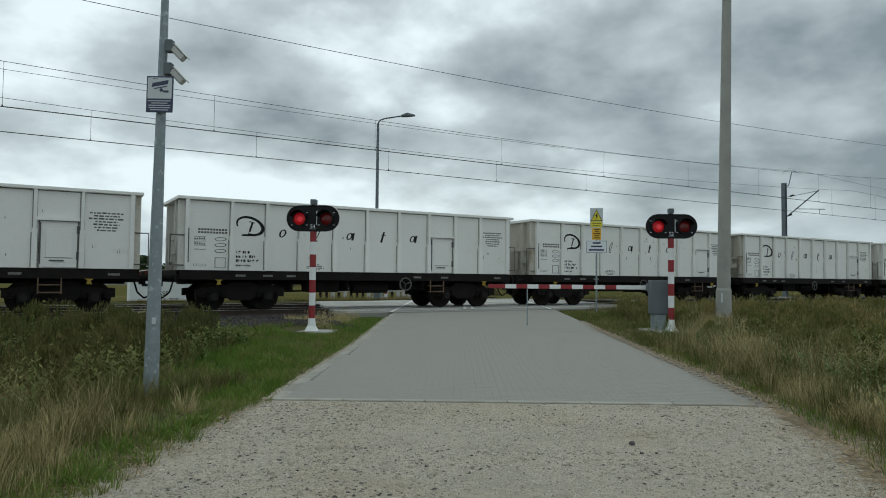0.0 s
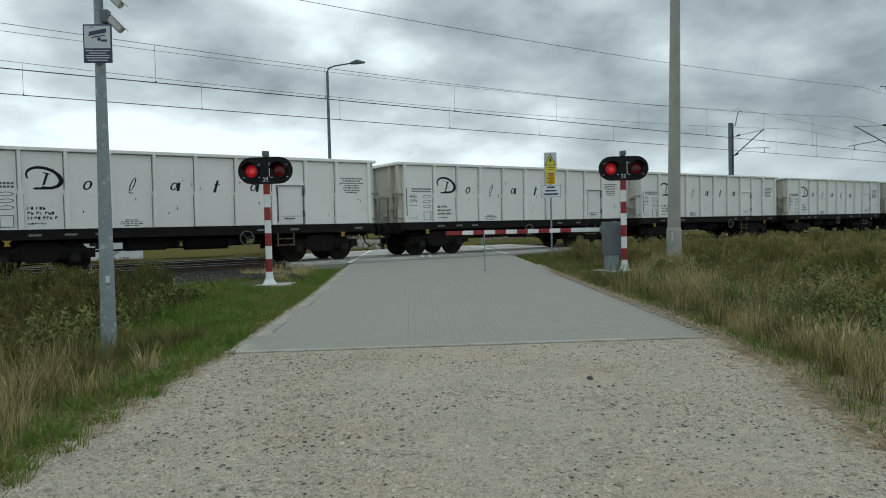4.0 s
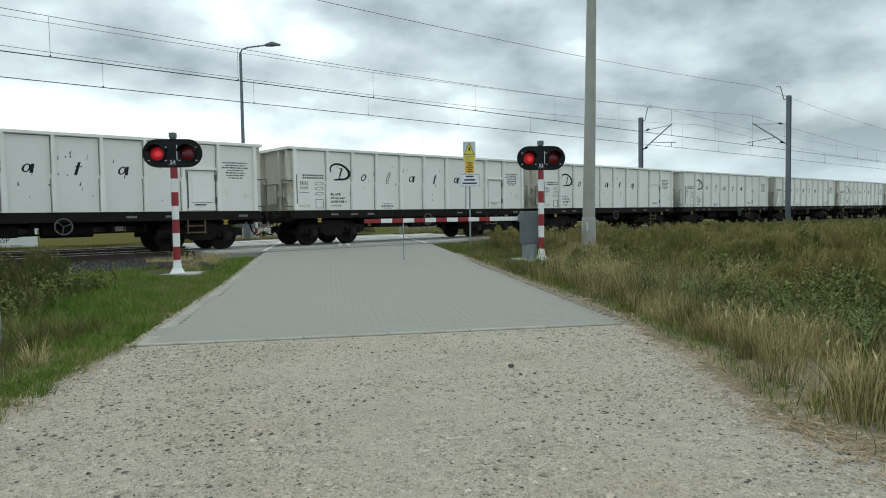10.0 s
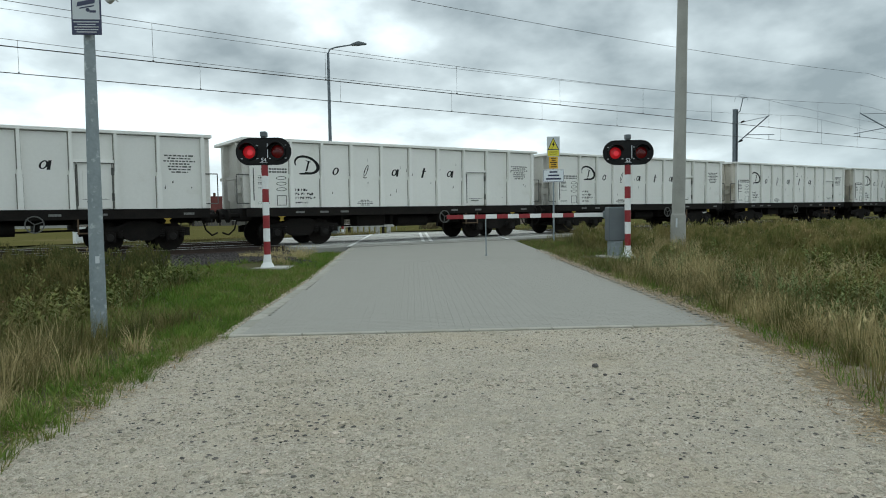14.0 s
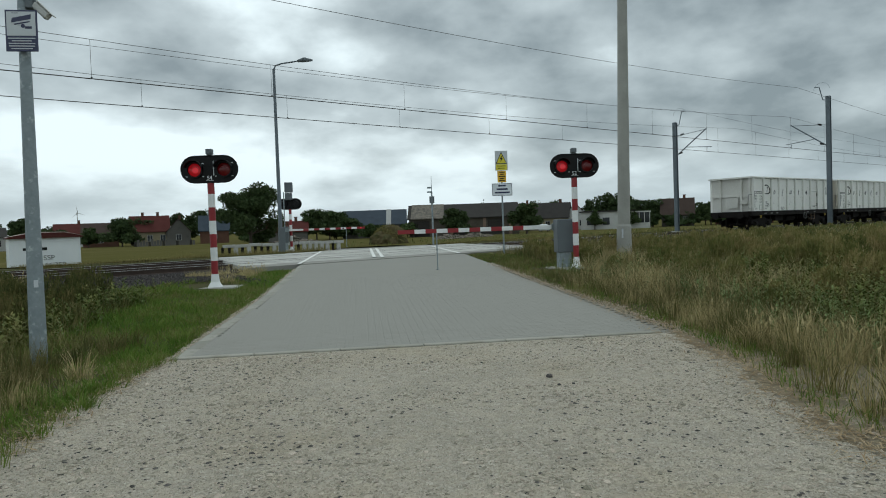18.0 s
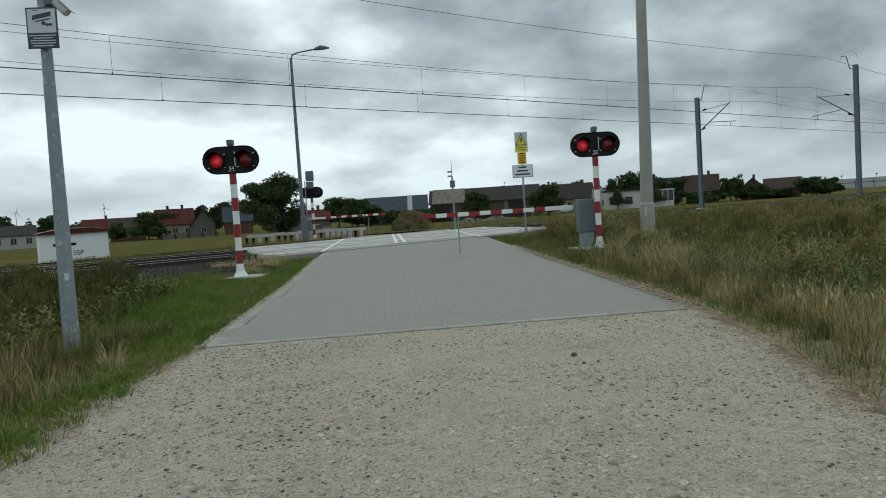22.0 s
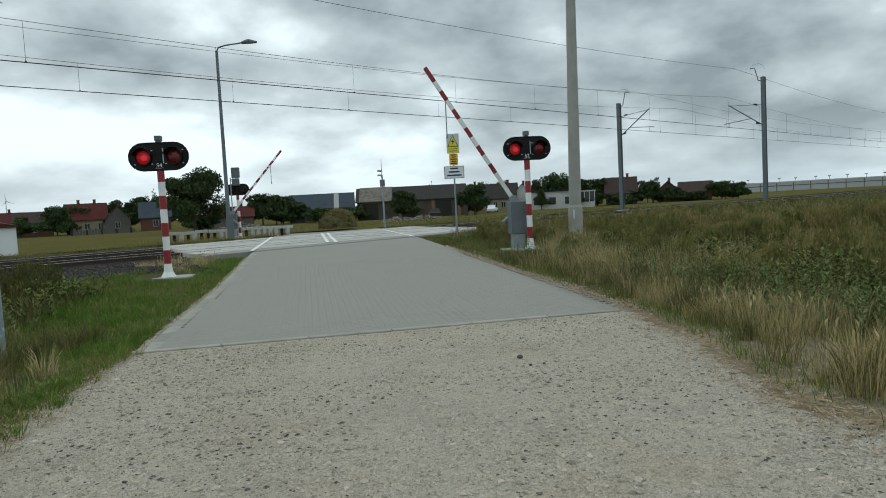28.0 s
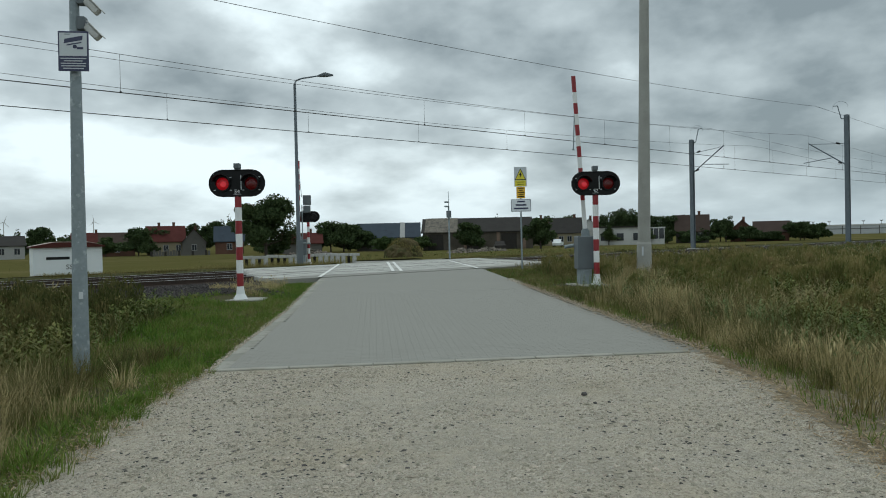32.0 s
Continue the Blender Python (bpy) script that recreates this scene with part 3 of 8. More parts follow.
def make_meadow():
    """The mown field beyond the tracks, left and right of the lane, out to the horizon."""
    rows = list(np.linspace(32.2, 56, 25)) + [57.0] + list(np.geomspace(60, 4000, 16))
    for side in (0, 1):
        verts, faces, k = [], [], 24
        for y in rows:
            lane = (ROAD_L + y * RS) / RC - 0.35 if side == 0 or y > 56 else (ROAD_R + y * RS) / RC + 0.35
            far = -900 - y * 0.6 if side == 0 else 1200 + y * 1.2
            for j in range(k + 1):
                x = lane + (far - lane) * (j / k) ** 2.5
                verts.append((x, y, landz(x, y) + 0.035))
        for i in range(len(rows) - 1):
            for j in range(k):
                a = i * (k + 1) + j
                q = (a, a + 1, a + k + 2, a + k + 1)
                faces.append(q if side else q[::-1])
        ob = new("field", raw("field", verts, faces, M_MEADOW, True))
        tagged(ob, "mown olive and straw-coloured field beyond the railway", "field", kind="structure")


make_ground()
make_meadow()
strip("gravel_road", -30, ROAD_START, -2.55, 3.85, 90, 14, 0.0, M_GRAVEL, "pale compacted gravel road surface in front of the paving", "road", 0.07)


def make_verge_soil():
    rng = np.random.default_rng(6)
    verts, faces = [], []
    n, k = 150, 6
    for i in range(n + 1):
        s = -2.0 + 10.25 * i / n
        lo = float(edge_r(s)) - 0.22 + 0.07 * math.sin(s * 4.1) + 0.10 * rng.uniform(-1, 1)
        for j in range(k + 1):
            d = lo + (4.6 - lo) * j / k
            x, y = xy(s, d)
            verts.append((x, y, landz(x, y) - 0.006 + 0.012 * min(j, 1)))
    for i in range(n):
        for j in range(k):
            a = i * (k + 1) + j
            faces.append((a, a + 1, a + k + 2, a + k + 1))
    ob = new("verge_soil", raw("verge_soil", verts, faces, M_EARTH, True))
    tagged(ob, "trodden brown earth along the gravel's grassy edge", "ground", kind="structure")


make_verge_soil()


def make_left_soil():
    rng = np.random.default_rng(8)
    verts, faces = [], []
    n, k = 120, 4
    for i in range(n + 1):
        s = -1.0 + 9.25 * i / n
        hi = float(np.interp(s, [2.0, 6.4, 8.2], [-2.60, -2.42, -2.26])) + 0.05 * math.sin(s * 3.7) + 0.07 * rng.uniform(-1, 1)
        for j in range(k + 1):
            d = -3.3 + (hi + 3.3) * j / k
            x, y = xy(s, d)
            verts.append((x, y, landz(x, y) + (0.008 if j < k else -0.006)))
    for i in range(n):
        for j in range(k):
            a = i * (k + 1) + j
            faces.append((a, a + 1, a + k + 2, a + k + 1))
    ob = new("verge_soil", raw("verge_soil", verts, faces, M_DARKEARTH, True))
    tagged(ob, "dark earth under the grass along the gravel's edge", "ground", kind="structure")


M_DARKEARTH = mat("dark_verge_earth", (0.105, 0.088, 0.055), (0.06, 0.052, 0.033), 0.95, scale=5, fine=60, bump=0.8, dirt=(0.19, 0.165, 0.12), dirt_scale=3.2, dirt_at=0.57, spec=0.05)
make_left_soil()
road = strip("paved_road", ROAD_START, 64, edge_l, ROAD_R, 520, 12, lambda s: np.interp(s, [17.8, 18.0], [-0.012, 0.0]), M_PAVING_FAR, "grey block-paved road running up to the crossing", "road")


def make_paving():
    """Paving blocks near the gravel: single blocks in the first rows, the next ones joined."""
    w, l, gap = 0.10, 0.20, 0.003
    bm = bmesh.new()
    box(bm, -w / 2 + gap / 2, -l / 2 + gap / 2, -0.03, w / 2 - gap / 2, l / 2 - gap / 2, 0.0)
    me = mesh_of("paving_block", bm, M_PAVING)
    base = np.array([v.co[:] for v in me.vertices])
    me.calc_loop_triangles()
    tri = np.array([t.vertices[:] for t in me.loop_triangles])
    singles, verts, tris = 0, [], []
    rows = 95
    for i in range(rows):
        s = ROAD_START + 0.14 + (i + 0.5) * w
        shift = 0.5 * l if i % 2 else 0.0
        n = int((ROAD_R - ROAD_L - 0.30) / l)
        for j in range(-1 if i % 2 else 0, n):
            d = ROAD_L + 0.20 + shift + (j + 0.5) * l - 0.05
            if d > ROAD_R - 0.1 or d < edge_l(s) + 0.12:
                continue
            x, y = xy(s, d)
            z = landz(x, y) + 0.001 + random.uniform(-0.00015, 0.00015)
            xa, ya = xy(s - 0.05, d)
            xb, yb = xy(s + 0.05, d)
            slope = math.degrees(math.atan2(landz(xb, yb) - landz(xa, ya), 0.1))
            xc, yc = xy(s, d - 0.1)
            xd, yd = xy(s, d + 0.1)
            across = math.degrees(math.atan2(landz(xc, yc) - landz(xd, yd), 0.2))
            m = pose(x, y, z, 0, 0, ROAD_TURN + 90) @ pose(0, 0, 0, across + random.uniform(-0.04, 0.04), random.uniform(-0.04, 0.04) - slope, 0)
            if i < 10 and singles < 300:
                share("paving_block", me, road, m)
                singles += 1
            else:
                r = np.array(m)
                verts.append(base @ r[:3, :3].T + r[:3, 3])
                tris.append(tri + len(base) * (len(verts) - 1))
    ob = new("paving_field", bulk("paving_field", np.concatenate(verts), np.concatenate(tris), M_PAVING))
    ob.parent = road
    tagged(ob, "rows of grey paving blocks", kind="stuff")


def make_kerbs():
    bm = bmesh.new()
    box(bm, 0.005, -0.06, -0.2, 0.995, 0.06, 0.012, 0.008)
    me = mesh_of("kerb_stone", bm, M_KERB)
    bm = bmesh.new()
    box(bm, 0.002, -0.10, -0.2, 0.498, 0.10, 0.008, 0.004)
    wide = mesh_of("edge_slab", bm, M_EDGE)
    kerb = tagged(new("kerb"), "pale concrete edging along the paved road", "kerb", kind="structure")
    for i in range(6):
        x, y = xy(ROAD_START + 0.06, ROAD_L - 0.1 + i * 1.0)
        share("kerb_stone", me, kerb, pose(x, y, landz(x, y) + 0.004, 0, 0, ROAD_TURN))
    for i in range(28):
        s = ROAD_START + 0.14 + i * 0.5
        x, y = xy(s, float(edge_l(s)) + 0.06)
        x2, y2 = xy(s + 0.5, float(edge_l(s + 0.5)) + 0.06)
        slope = math.degrees(math.atan2(landz(x2, y2) - landz(x, y), 0.5))
        if y < 20.7:
            share("edge_slab", wide, kerb, pose(x, y, landz(x, y) - 0.0055, 0, 0, math.degrees(math.atan2(y2 - y, x2 - x))) @ pose(0, 0, 0, 0, -slope, random.uniform(-0.8, 0.8)))


def make_tracks():
    prof = [(-0.07, -0.17), (0.07, -0.17), (0.07, -0.155), (0.012, -0.135), (0.012, -0.045), (0.036, -0.035), (0.036, -0.006), (-0.036, -0.006), (-0.036, -0.035), (-0.012, -0.045), (-0.012, -0.135), (-0.07, -0.155)]
    bm = bmesh.new()
    prism(bm, prof, "x", -420, 420)
    rail = mesh_of("rail", bm, M_RAIL)
    bm = bmesh.new()
    box(bm, -420, -0.033, -0.006, 420, 0.033, 0.0)
    head = mesh_of("railhead", bm, M_RAILTOP)
    bm = bmesh.new()
    prism(bm, [(-1.25, -0.2), (1.25, -0.2), (1.25, -0.03), (1.15, 0), (0.35, 0), (0.25, -0.04), (-0.25, -0.04), (-0.35, 0), (-1.15, 0), (-1.25, -0.03)], "x", -0.13, 0.13)
    sleeper = mesh_of("sleeper", bm, M_SLEEPER)
    for y in (TRACK_NEAR, TRACK_FAR):
        t = tagged(new("railway_track"), "rusty steel rails on concrete sleepers in dark ballast", "railway track", "parallel tracks", "structure")
        t.matrix_basis = pose(0, y, RAIL_TOP)
        for o in (-0.7535, 0.7535):
            share("rail", rail, t, pose(0, o, 0))
            share("railhead", head, t, pose(0, o, 0), "polished running surface")
        for i in range(-55, 110):
            x = i * 0.6
            if not 8.2 < x < 24.6:
                share("sleeper", sleeper, t, pose(x, 0, -0.175))
    bm = bmesh.new()
    prism(bm, [(18.5, -0.12), (20.9, 0.2), (25.7, 0.20), (26.1, 0.20), (30.4, 0.19), (31.9, -0.2)], "x", -420, 420)
    tagged(new("ballast", mesh_of("ballast", bm, M_BALLAST)), "dark stone ballast bed under the tracks", "ballast", kind="structure")


def make_panels():
    """Concrete slabs between and beside the rails where the road crosses."""
    dk = tagged(new("crossing_deck"), "pale concrete crossing slabs laid between and beside the rails", "crossing deck", kind="structure")
    rows = []
    for yc in (TRACK_NEAR, TRACK_FAR):
        rows += [(yc - 2.55, yc - 1.78), (yc - 1.76, yc - 0.84), (yc - 0.66, yc + 0.66), (yc + 0.84, yc + 1.76)]
    rows += [(TRACK_FAR + 1.78, TRACK_FAR + 2.6)]
    meshes = {}
    for y0, y1 in rows:
        wd = round(y1 - y0, 2)
        if wd not in meshes:
            bm = bmesh.new()
            box(bm, 0.008, -wd / 2, -0.16, 1.192, wd / 2, 0.0, 0.012)
            meshes[wd] = mesh_of("crossing_slab", bm, M_PANEL)
        n, x0 = 12, 9.0 + (y0 - 21.3) * 0.3
        for i in range(n):
            share("crossing_slab", meshes[wd], dk, pose(x0 + i * 1.2, (y0 + y1) / 2, RAIL_TOP + random.uniform(-0.012, -0.004)))
    bm = bmesh.new()
    prism(bm, [(8.6, 20.3), (20.2, 20.3), (27.0, 31.4), (15.4, 31.4)], "z", 0.0, RAIL_TOP - 0.022)
    part("bedding", bm, M_PAVING_FAR, dk, "grey fill between the slabs")
    # worn double centre line and edge lines over the crossing
    for d in (0.42, 0.72):
        bm = bmesh.new()
        box(bm, 0, -0.06, 0, 11.2, 0.06, 0.006)
        x, y = xy(25.4, d)
        ob = part("centre_line", bm, M_LINE, dk, "worn white centre line")
        ob.matrix_basis = pose(x, y, RAIL_TOP - 0.002, 0, 0, ROAD_TURN + 90)
    for d, s0, ln in ((ROAD_L + 0.15, 22.6, 12.5), (ROAD_R - 0.2, 26.0, 10.0)):
        bm = bmesh.new()
        box(bm, 0, -0.06, 0, ln, 0.06, 0.006)
        x, y = xy(s0, d)
        ob = part("edge_line", bm, M_LINE, dk, "worn white edge line")
        ob.matrix_basis = pose(x, y, RAIL_TOP - 0.002, 0, 0, ROAD_TURN + 90)


make_tracks()
make_panels()


# ---- freight wagons ----
WAGON_LEN, BODY, SILL, TOP, HALF = 14.04, 12.58, 1.32, 3.65, 1.46
BAYS = [0.0, 1.44, 2.59, 3.74, 5.0, 6.25, 7.55, 8.82, 10.0, 11.19, 12.58]


def slant_shapes():
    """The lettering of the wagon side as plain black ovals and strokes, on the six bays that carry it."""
    out = {}
    y0, y1 = -0.004, 0.0
    bm = bmesh.new()
    # a tilted open oval, thick on its lower side, with a foot stroke and a slanted stem
    n = 30
    for i in range(n):
        q = []
        for j in (i, i + 1):
            a = radians(212 - 300 * j / n)
            w = 0.026 + 0.028 * math.sin(math.pi * j / n) ** 1.5 + 0.012 * (j > n * 0.55)
            for r in (-w, w):
                ex, ez = (0.44 + r) * math.cos(a), (0.27 + r * 0.8) * math.sin(a)
                q.append((ex * 0.955 + ez * 0.297, ez * 0.955 - ex * 0.297))
        prism(bm, [q[0], q[1], q[3], q[2]], "y", y0, y1)
    prism(bm, [(-0.29, -0.30), (-0.24, -0.34), (0.20, -0.33), (0.12, -0.27), (-0.20, -0.275)], "y", y0, y1)
    prism(bm, [(-0.05, -0.22), (0.02, -0.20), (0.12, 0.12), (0.05, 0.11)], "y", y0, y1)
    prism(bm, [(-0.03, 0.13), (0.15, 0.09), (0.16, 0.12), (-0.02, 0.16)], "y", y0, y1)
    out["large"] = mesh_of("oval_mark", bm, M_LETTER)
    bm = bmesh.new()
    ring(bm, 0, 0, 0.145, 0.165, 0.07, 0.045, y0, y1, 0.35)
    out["oval"] = mesh_of("oval_mark", bm, M_LETTER)
    bm = bmesh.new()
    ring(bm, 0.03, 0.06, 0.085, 0.25, 0.04, 0.03, y0, y1, 0.4)
    ring(bm, -0.02, -0.2, 0.10, 0.08, 0.05, 0.03, y0, y1, 0.2, 180, 330, 8)
    out["tall"] = mesh_of("slanted_stroke", bm, M_LETTER)
    bm = bmesh.new()
    ring(bm, -0.03, 0, 0.135, 0.15, 0.065, 0.04, y0, y1, 0.35)
    prism(bm, [(0.05, -0.17), (0.16, -0.17), (0.22, 0.15), (0.12, 0.15)], "y", y0, y1)
    out["oval_bar"] = mesh_of("oval_mark", bm, M_LETTER)
    bm = bmesh.new()
    prism(bm, [(-0.11, -0.2), (-0.01, -0.22), (0.13, 0.25), (0.04, 0.25)], "y", y0, y1)
    prism(bm, [(-0.06, 0.08), (0.17, 0.08), (0.18, 0.115), (-0.05, 0.115)], "y", y0, y1)
    out["short"] = mesh_of("slanted_stroke", bm, M_LETTER)
    return out


def bars(bm, x, z, widths, high, pitch, y0, y1):
    for i, w in enumerate(widths):
        box(bm, x, y0, z - i * pitch, x + w, y1, z - i * pitch + high)


def small_rows(bm, rnd, x, z, widths, high, pitch, ny):
    """Centred rows of small print, as short plain bars."""
    for i, w in enumerate(widths):
        u = x + (max(widths) - w) / 2
        end = u + w
        while u < end:
            k = rnd.uniform(0.05, 0.16)
            box(bm, u, ny - 0.003, z - i * pitch, min(u + k, end), ny, z - i * pitch + high * rnd.uniform(0.75, 1))
            u += k + 0.03


def make_wagon(door_bay, worn):
    """An open four-axle freight wagon; its origin is at the rear end of the body on the track's centre line, rail level."""
    rnd = random.Random(worn)
    w = thing("freight_wagon", pose(0, 0, 0), "white open bogie freight wagon with black underframe and black slanted lettering", "freight wagon", "wagons of the train")
    ny = -HALF
    for side in (-1, 1):
        bm = bmesh.new()
        y = side * HALF
        box(bm, 0.02, min(y, y - side * 0.06), SILL, BODY - 0.02, max(y, y - side * 0.06), TOP - 0.10)
        part("side_wall", bm, M_WAGON, w)
    for i, x in enumerate((0.0, BODY)):
        bm = bmesh.new()
        d = 0.06 if i == 0 else -0.06
        box(bm, min(x, x + d), -HALF + 0.062, SILL, max(x, x + d), HALF - 0.062, TOP - 0.10)
        for k in (-1.32, -0.75, 0.75):
            box(bm, x - 0.19 if i == 0 else x, k - 0.06, SILL, x if i == 0 else x + 0.19, k + 0.06, TOP - 0.12)
        box(bm, x - 0.12 if i == 0 else x, -HALF + 0.1, SILL + 1.0, x if i == 0 else x + 0.12, HALF - 0.1, SILL + 1.1)
        part("end_wall", bm, M_WAGON_END if door_bay == 8 else M_WAGON_END_CLEAN, w, "dusty end wall with stiffening ribs")
    bm = bmesh.new()
    box(bm, 0.06, -HALF + 0.06, SILL, BODY - 0.06, HALF - 0.06, SILL + 0.05)
    part("floor", bm, M_UNDER, w, "dark loading floor")
    bm = bmesh.new()
    for side in (-1, 1):
        a, b = side * (HALF - 0.06), side * (HALF + 0.10)
        box(bm, -0.24, min(a, b), TOP - 0.10, BODY + 0.24, max(a, b), TOP, 0.012)
    for x0, x1 in ((-0.24, 0.06), (BODY - 0.06, BODY + 0.24)):
        box(bm, x0, -HALF + 0.061, TOP - 0.098, x1, HALF - 0.061, TOP - 0.002)
    part("top_rail", bm, M_WAGON, w, "projecting top rail")
    bm = bmesh.new()
    prism(bm, [(-0.045, TOP - 0.10), (0.045, TOP - 0.10), (0.045, SILL + 1.12), (0.07, SILL + 1.0), (0.07, SILL), (-0.07, SILL), (-0.07, SILL + 1.0), (-0.045, SILL + 1.12)], "y", -0.12, 0.0)
    post = mesh_of("post", bm, M_WAGON)
    bm = bmesh.new()
    prism(bm, [(-0.06, TOP - 0.10), (0.06, TOP - 0.10), (0.06, SILL), (-0.06, SILL)], "y", -0.09, 0.0)
    corner = mesh_of("corner_post", bm, M_WAGON)
    for i, x in enumerate(BAYS):
        edge = i in (0, len(BAYS) - 1)
        x = min(max(x, 0.06), BODY - 0.06)
        for side in (-1, 1):
            share("corner_post" if edge else "post", corner if edge else post, w, pose(x, side * HALF, 0, 0, 0, 0 if side < 0 else 180))
    # dark strips painted as shade where posts and top rail meet the wall
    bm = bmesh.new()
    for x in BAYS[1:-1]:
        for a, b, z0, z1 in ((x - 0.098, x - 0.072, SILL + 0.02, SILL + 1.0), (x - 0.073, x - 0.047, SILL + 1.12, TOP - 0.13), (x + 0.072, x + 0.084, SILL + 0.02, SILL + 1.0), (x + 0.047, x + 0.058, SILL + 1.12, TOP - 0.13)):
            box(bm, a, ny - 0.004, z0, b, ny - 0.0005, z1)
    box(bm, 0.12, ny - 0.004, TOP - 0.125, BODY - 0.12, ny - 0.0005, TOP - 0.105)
    part("weld_seam", bm, M_POSTSHADE, w, "dark strips painting shade beside the posts and top rail", kind="stuff")
    # side door with frame, hinges and latch
    x0, x1 = BAYS[door_bay] + 0.12, BAYS[door_bay + 1] - 0.12
    bm = bmesh.new()
    box(bm, x0, ny - 0.03, SILL + 0.02, x1, ny, SILL + 1.36, 0.01)
    box(bm, x0 + 0.16, ny - 0.045, SILL + 0.3, x1 - 0.12, ny - 0.03, SILL + 1.14, 0.006)
    dr = part("door", bm, M_WAGON, w, "low side door with a raised panel")
    bm = bmesh.new()
    box(bm, x0 - 0.08, ny - 0.085, SILL + 1.36, x1 + 0.06, ny, SILL + 1.45)
    part("door_lintel", bm, M_WAGON, w)
    bm = bmesh.new()
    for a in (x0 - 0.022, x1 + 0.002):
        box(bm, a, ny - 0.022, SILL + 0.0, a + 0.02, ny - 0.002, SILL + 1.36)
    box(bm, x0 - 0.08, ny - 0.088, SILL + 1.345, x1 + 0.06, ny - 0.004, SILL + 1.358)
    box(bm, x0 + 0.14, ny - 0.034, SILL + 0.285, x1 - 0.10, ny - 0.03, SILL + 0.298)
    part("door_seal", bm, M_STENCIL, w, "dark gap round the door", kind="stuff")
    bm = bmesh.new()
    for z in (0.25, 1.0):
        box(bm, x1 - 0.02, ny - 0.06, SILL + z, x1 + 0.05, ny - 0.02, SILL + z + 0.22)
    rod(bm, (x0 + 0.02, ny - 0.05, SILL + 0.1), (x0 + 0.02, ny - 0.05, SILL + 1.3), 0.018, n=6)
    box(bm, x0 + 0.25, ny - 0.065, SILL + 0.2, x0 + 0.62, ny - 0.03, SILL + 0.235)
    part("latch", bm, M_STENCIL, dr, "dark steel hinges and latch", kind="stuff")
    # lettering on the bays, stencilled data and a small hatch
    for k, key in enumerate(("large", "oval", "tall", "oval_bar", "short", "oval_bar")):
        x = (BAYS[1 + k] + BAYS[2 + k]) / 2
        share(MARKS[key].name, MARKS[key], w, pose(x + (0.02 if k == 0 else -0.02), ny, SILL + (1.47 if k == 0 else 1.27)) @ Matrix.Diagonal((1, 1, 1, 1) if k == 0 else (0.82, 1, 0.84, 1)), "black painted shape")
    bm = bmesh.new()
    for r in range(2):
        for q in range(10):
            box(bm, 0.40 + q * 0.092, ny - 0.003, SILL + 1.27 - r * 0.095, 0.40 + q * 0.092 + 0.07, ny, SILL + 1.27 - r * 0.095 + 0.06)
    for r in range(3):
        z = SILL + 0.95 - r * 0.17
        for a, b in ((0.0, 0.012), (0.108, 0.12)) if r < 2 else ((0.04, 0.06),):
            box(bm, 0.28, ny - 0.003, z + a, 0.64, ny, z + b)
        if r < 2:
            for q in range(5):
                box(bm, 0.29 + q * 0.07, ny - 0.003, z + 0.03, 0.29 + q * 0.07 + 0.045, ny, z + rnd.choice((0.07, 0.09)))
        ring(bm, 1.10, SILL + 1.0 - r * 0.19, 0.19, 0.065, 0.03, 0.02, ny - 0.003, ny, 0.3, n=12)
    for q in range(3):
        ring(bm, 0.33 + q * 0.14, SILL + 0.16, 0.07, 0.055, 0.015, 0.015, ny - 0.003, ny, 0, 45, 405, 4)
    part("stencil_block", bm, M_STENCIL, w, "stencilled loading tables", kind="stuff")
    bm = bmesh.new()
    for r, groups in enumerate(((2, 3), (2, 2, 3), (4, 3, 1), (6,))):
        x = BAYS[1] + 0.16
        for g in groups:
            for _ in range(g):
                tall = 0.085 if r < 3 else 0.05
                z = SILL + 0.56 - r * 0.14
                box(bm, x, ny - 0.003, z, x + 0.02, ny, z + tall)
                box(bm, x + 0.021, ny - 0.003, z + rnd.choice((0, 0.5)) * tall, x + 0.062, ny, z + rnd.choice((0.62, 1.0)) * tall)
                x += 0.082
            x += 0.05
    part("number_stencil", bm, M_LETTER, w, "black number marks", kind="stuff")
    bm = bmesh.new()
    small_rows(bm, rnd, BAYS[3] + 0.25, SILL + 0.22, (0.38, 0.60, 0.64, 0.4), 0.034, 0.058, ny)
    small_rows(bm, rnd, BAYS[9] + 0.16, SILL + 1.62, (0.9, 0.7, 0.95, 0.6, 0.7, 0.66, 0.5), 0.05, 0.085, ny)
    part("notice_stencil", bm, M_STENCIL, w, "small stencilled lines", kind="stuff")
    bm = bmesh.new()
    ring(bm, 1.10, SILL + 0.24, 0.24, 0.24, 0.025, 0.025, ny - 0.012, ny, 0, 45, 405, 4)
    part("card_holder", bm, M_STENCIL, w, "small framed card holder")
    bm = bmesh.new()
    for _ in range(9 + worn * 3):
        x, z = rnd.uniform(1.7, 12.3), rnd.uniform(0.3, 1.7)
        k = rnd.uniform(0.015, 0.05)
        prism(bm, [(x, SILL + z), (x + k, SILL + z + 0.01), (x + k * rnd.uniform(0.4, 1.2), SILL + z + rnd.uniform(0.03, 0.16)), (x + 0.005, SILL + z + 0.05)], "y", ny - 0.002, ny)
    part("paint_wear", bm, M_STENCIL, w, "scratched paint spots", kind="stuff")
    # underframe
    for side in (-1, 1):
        bm = bmesh.new()
        a, b = side * (HALF - 0.20), side * (HALF + 0.015)
        box(bm, -0.12, min(a, b), SILL - 0.30, BODY + 0.12, max(a, b), SILL - 0.005)
        part("sole_bar", bm, M_UNDER, w, "black sole bar")
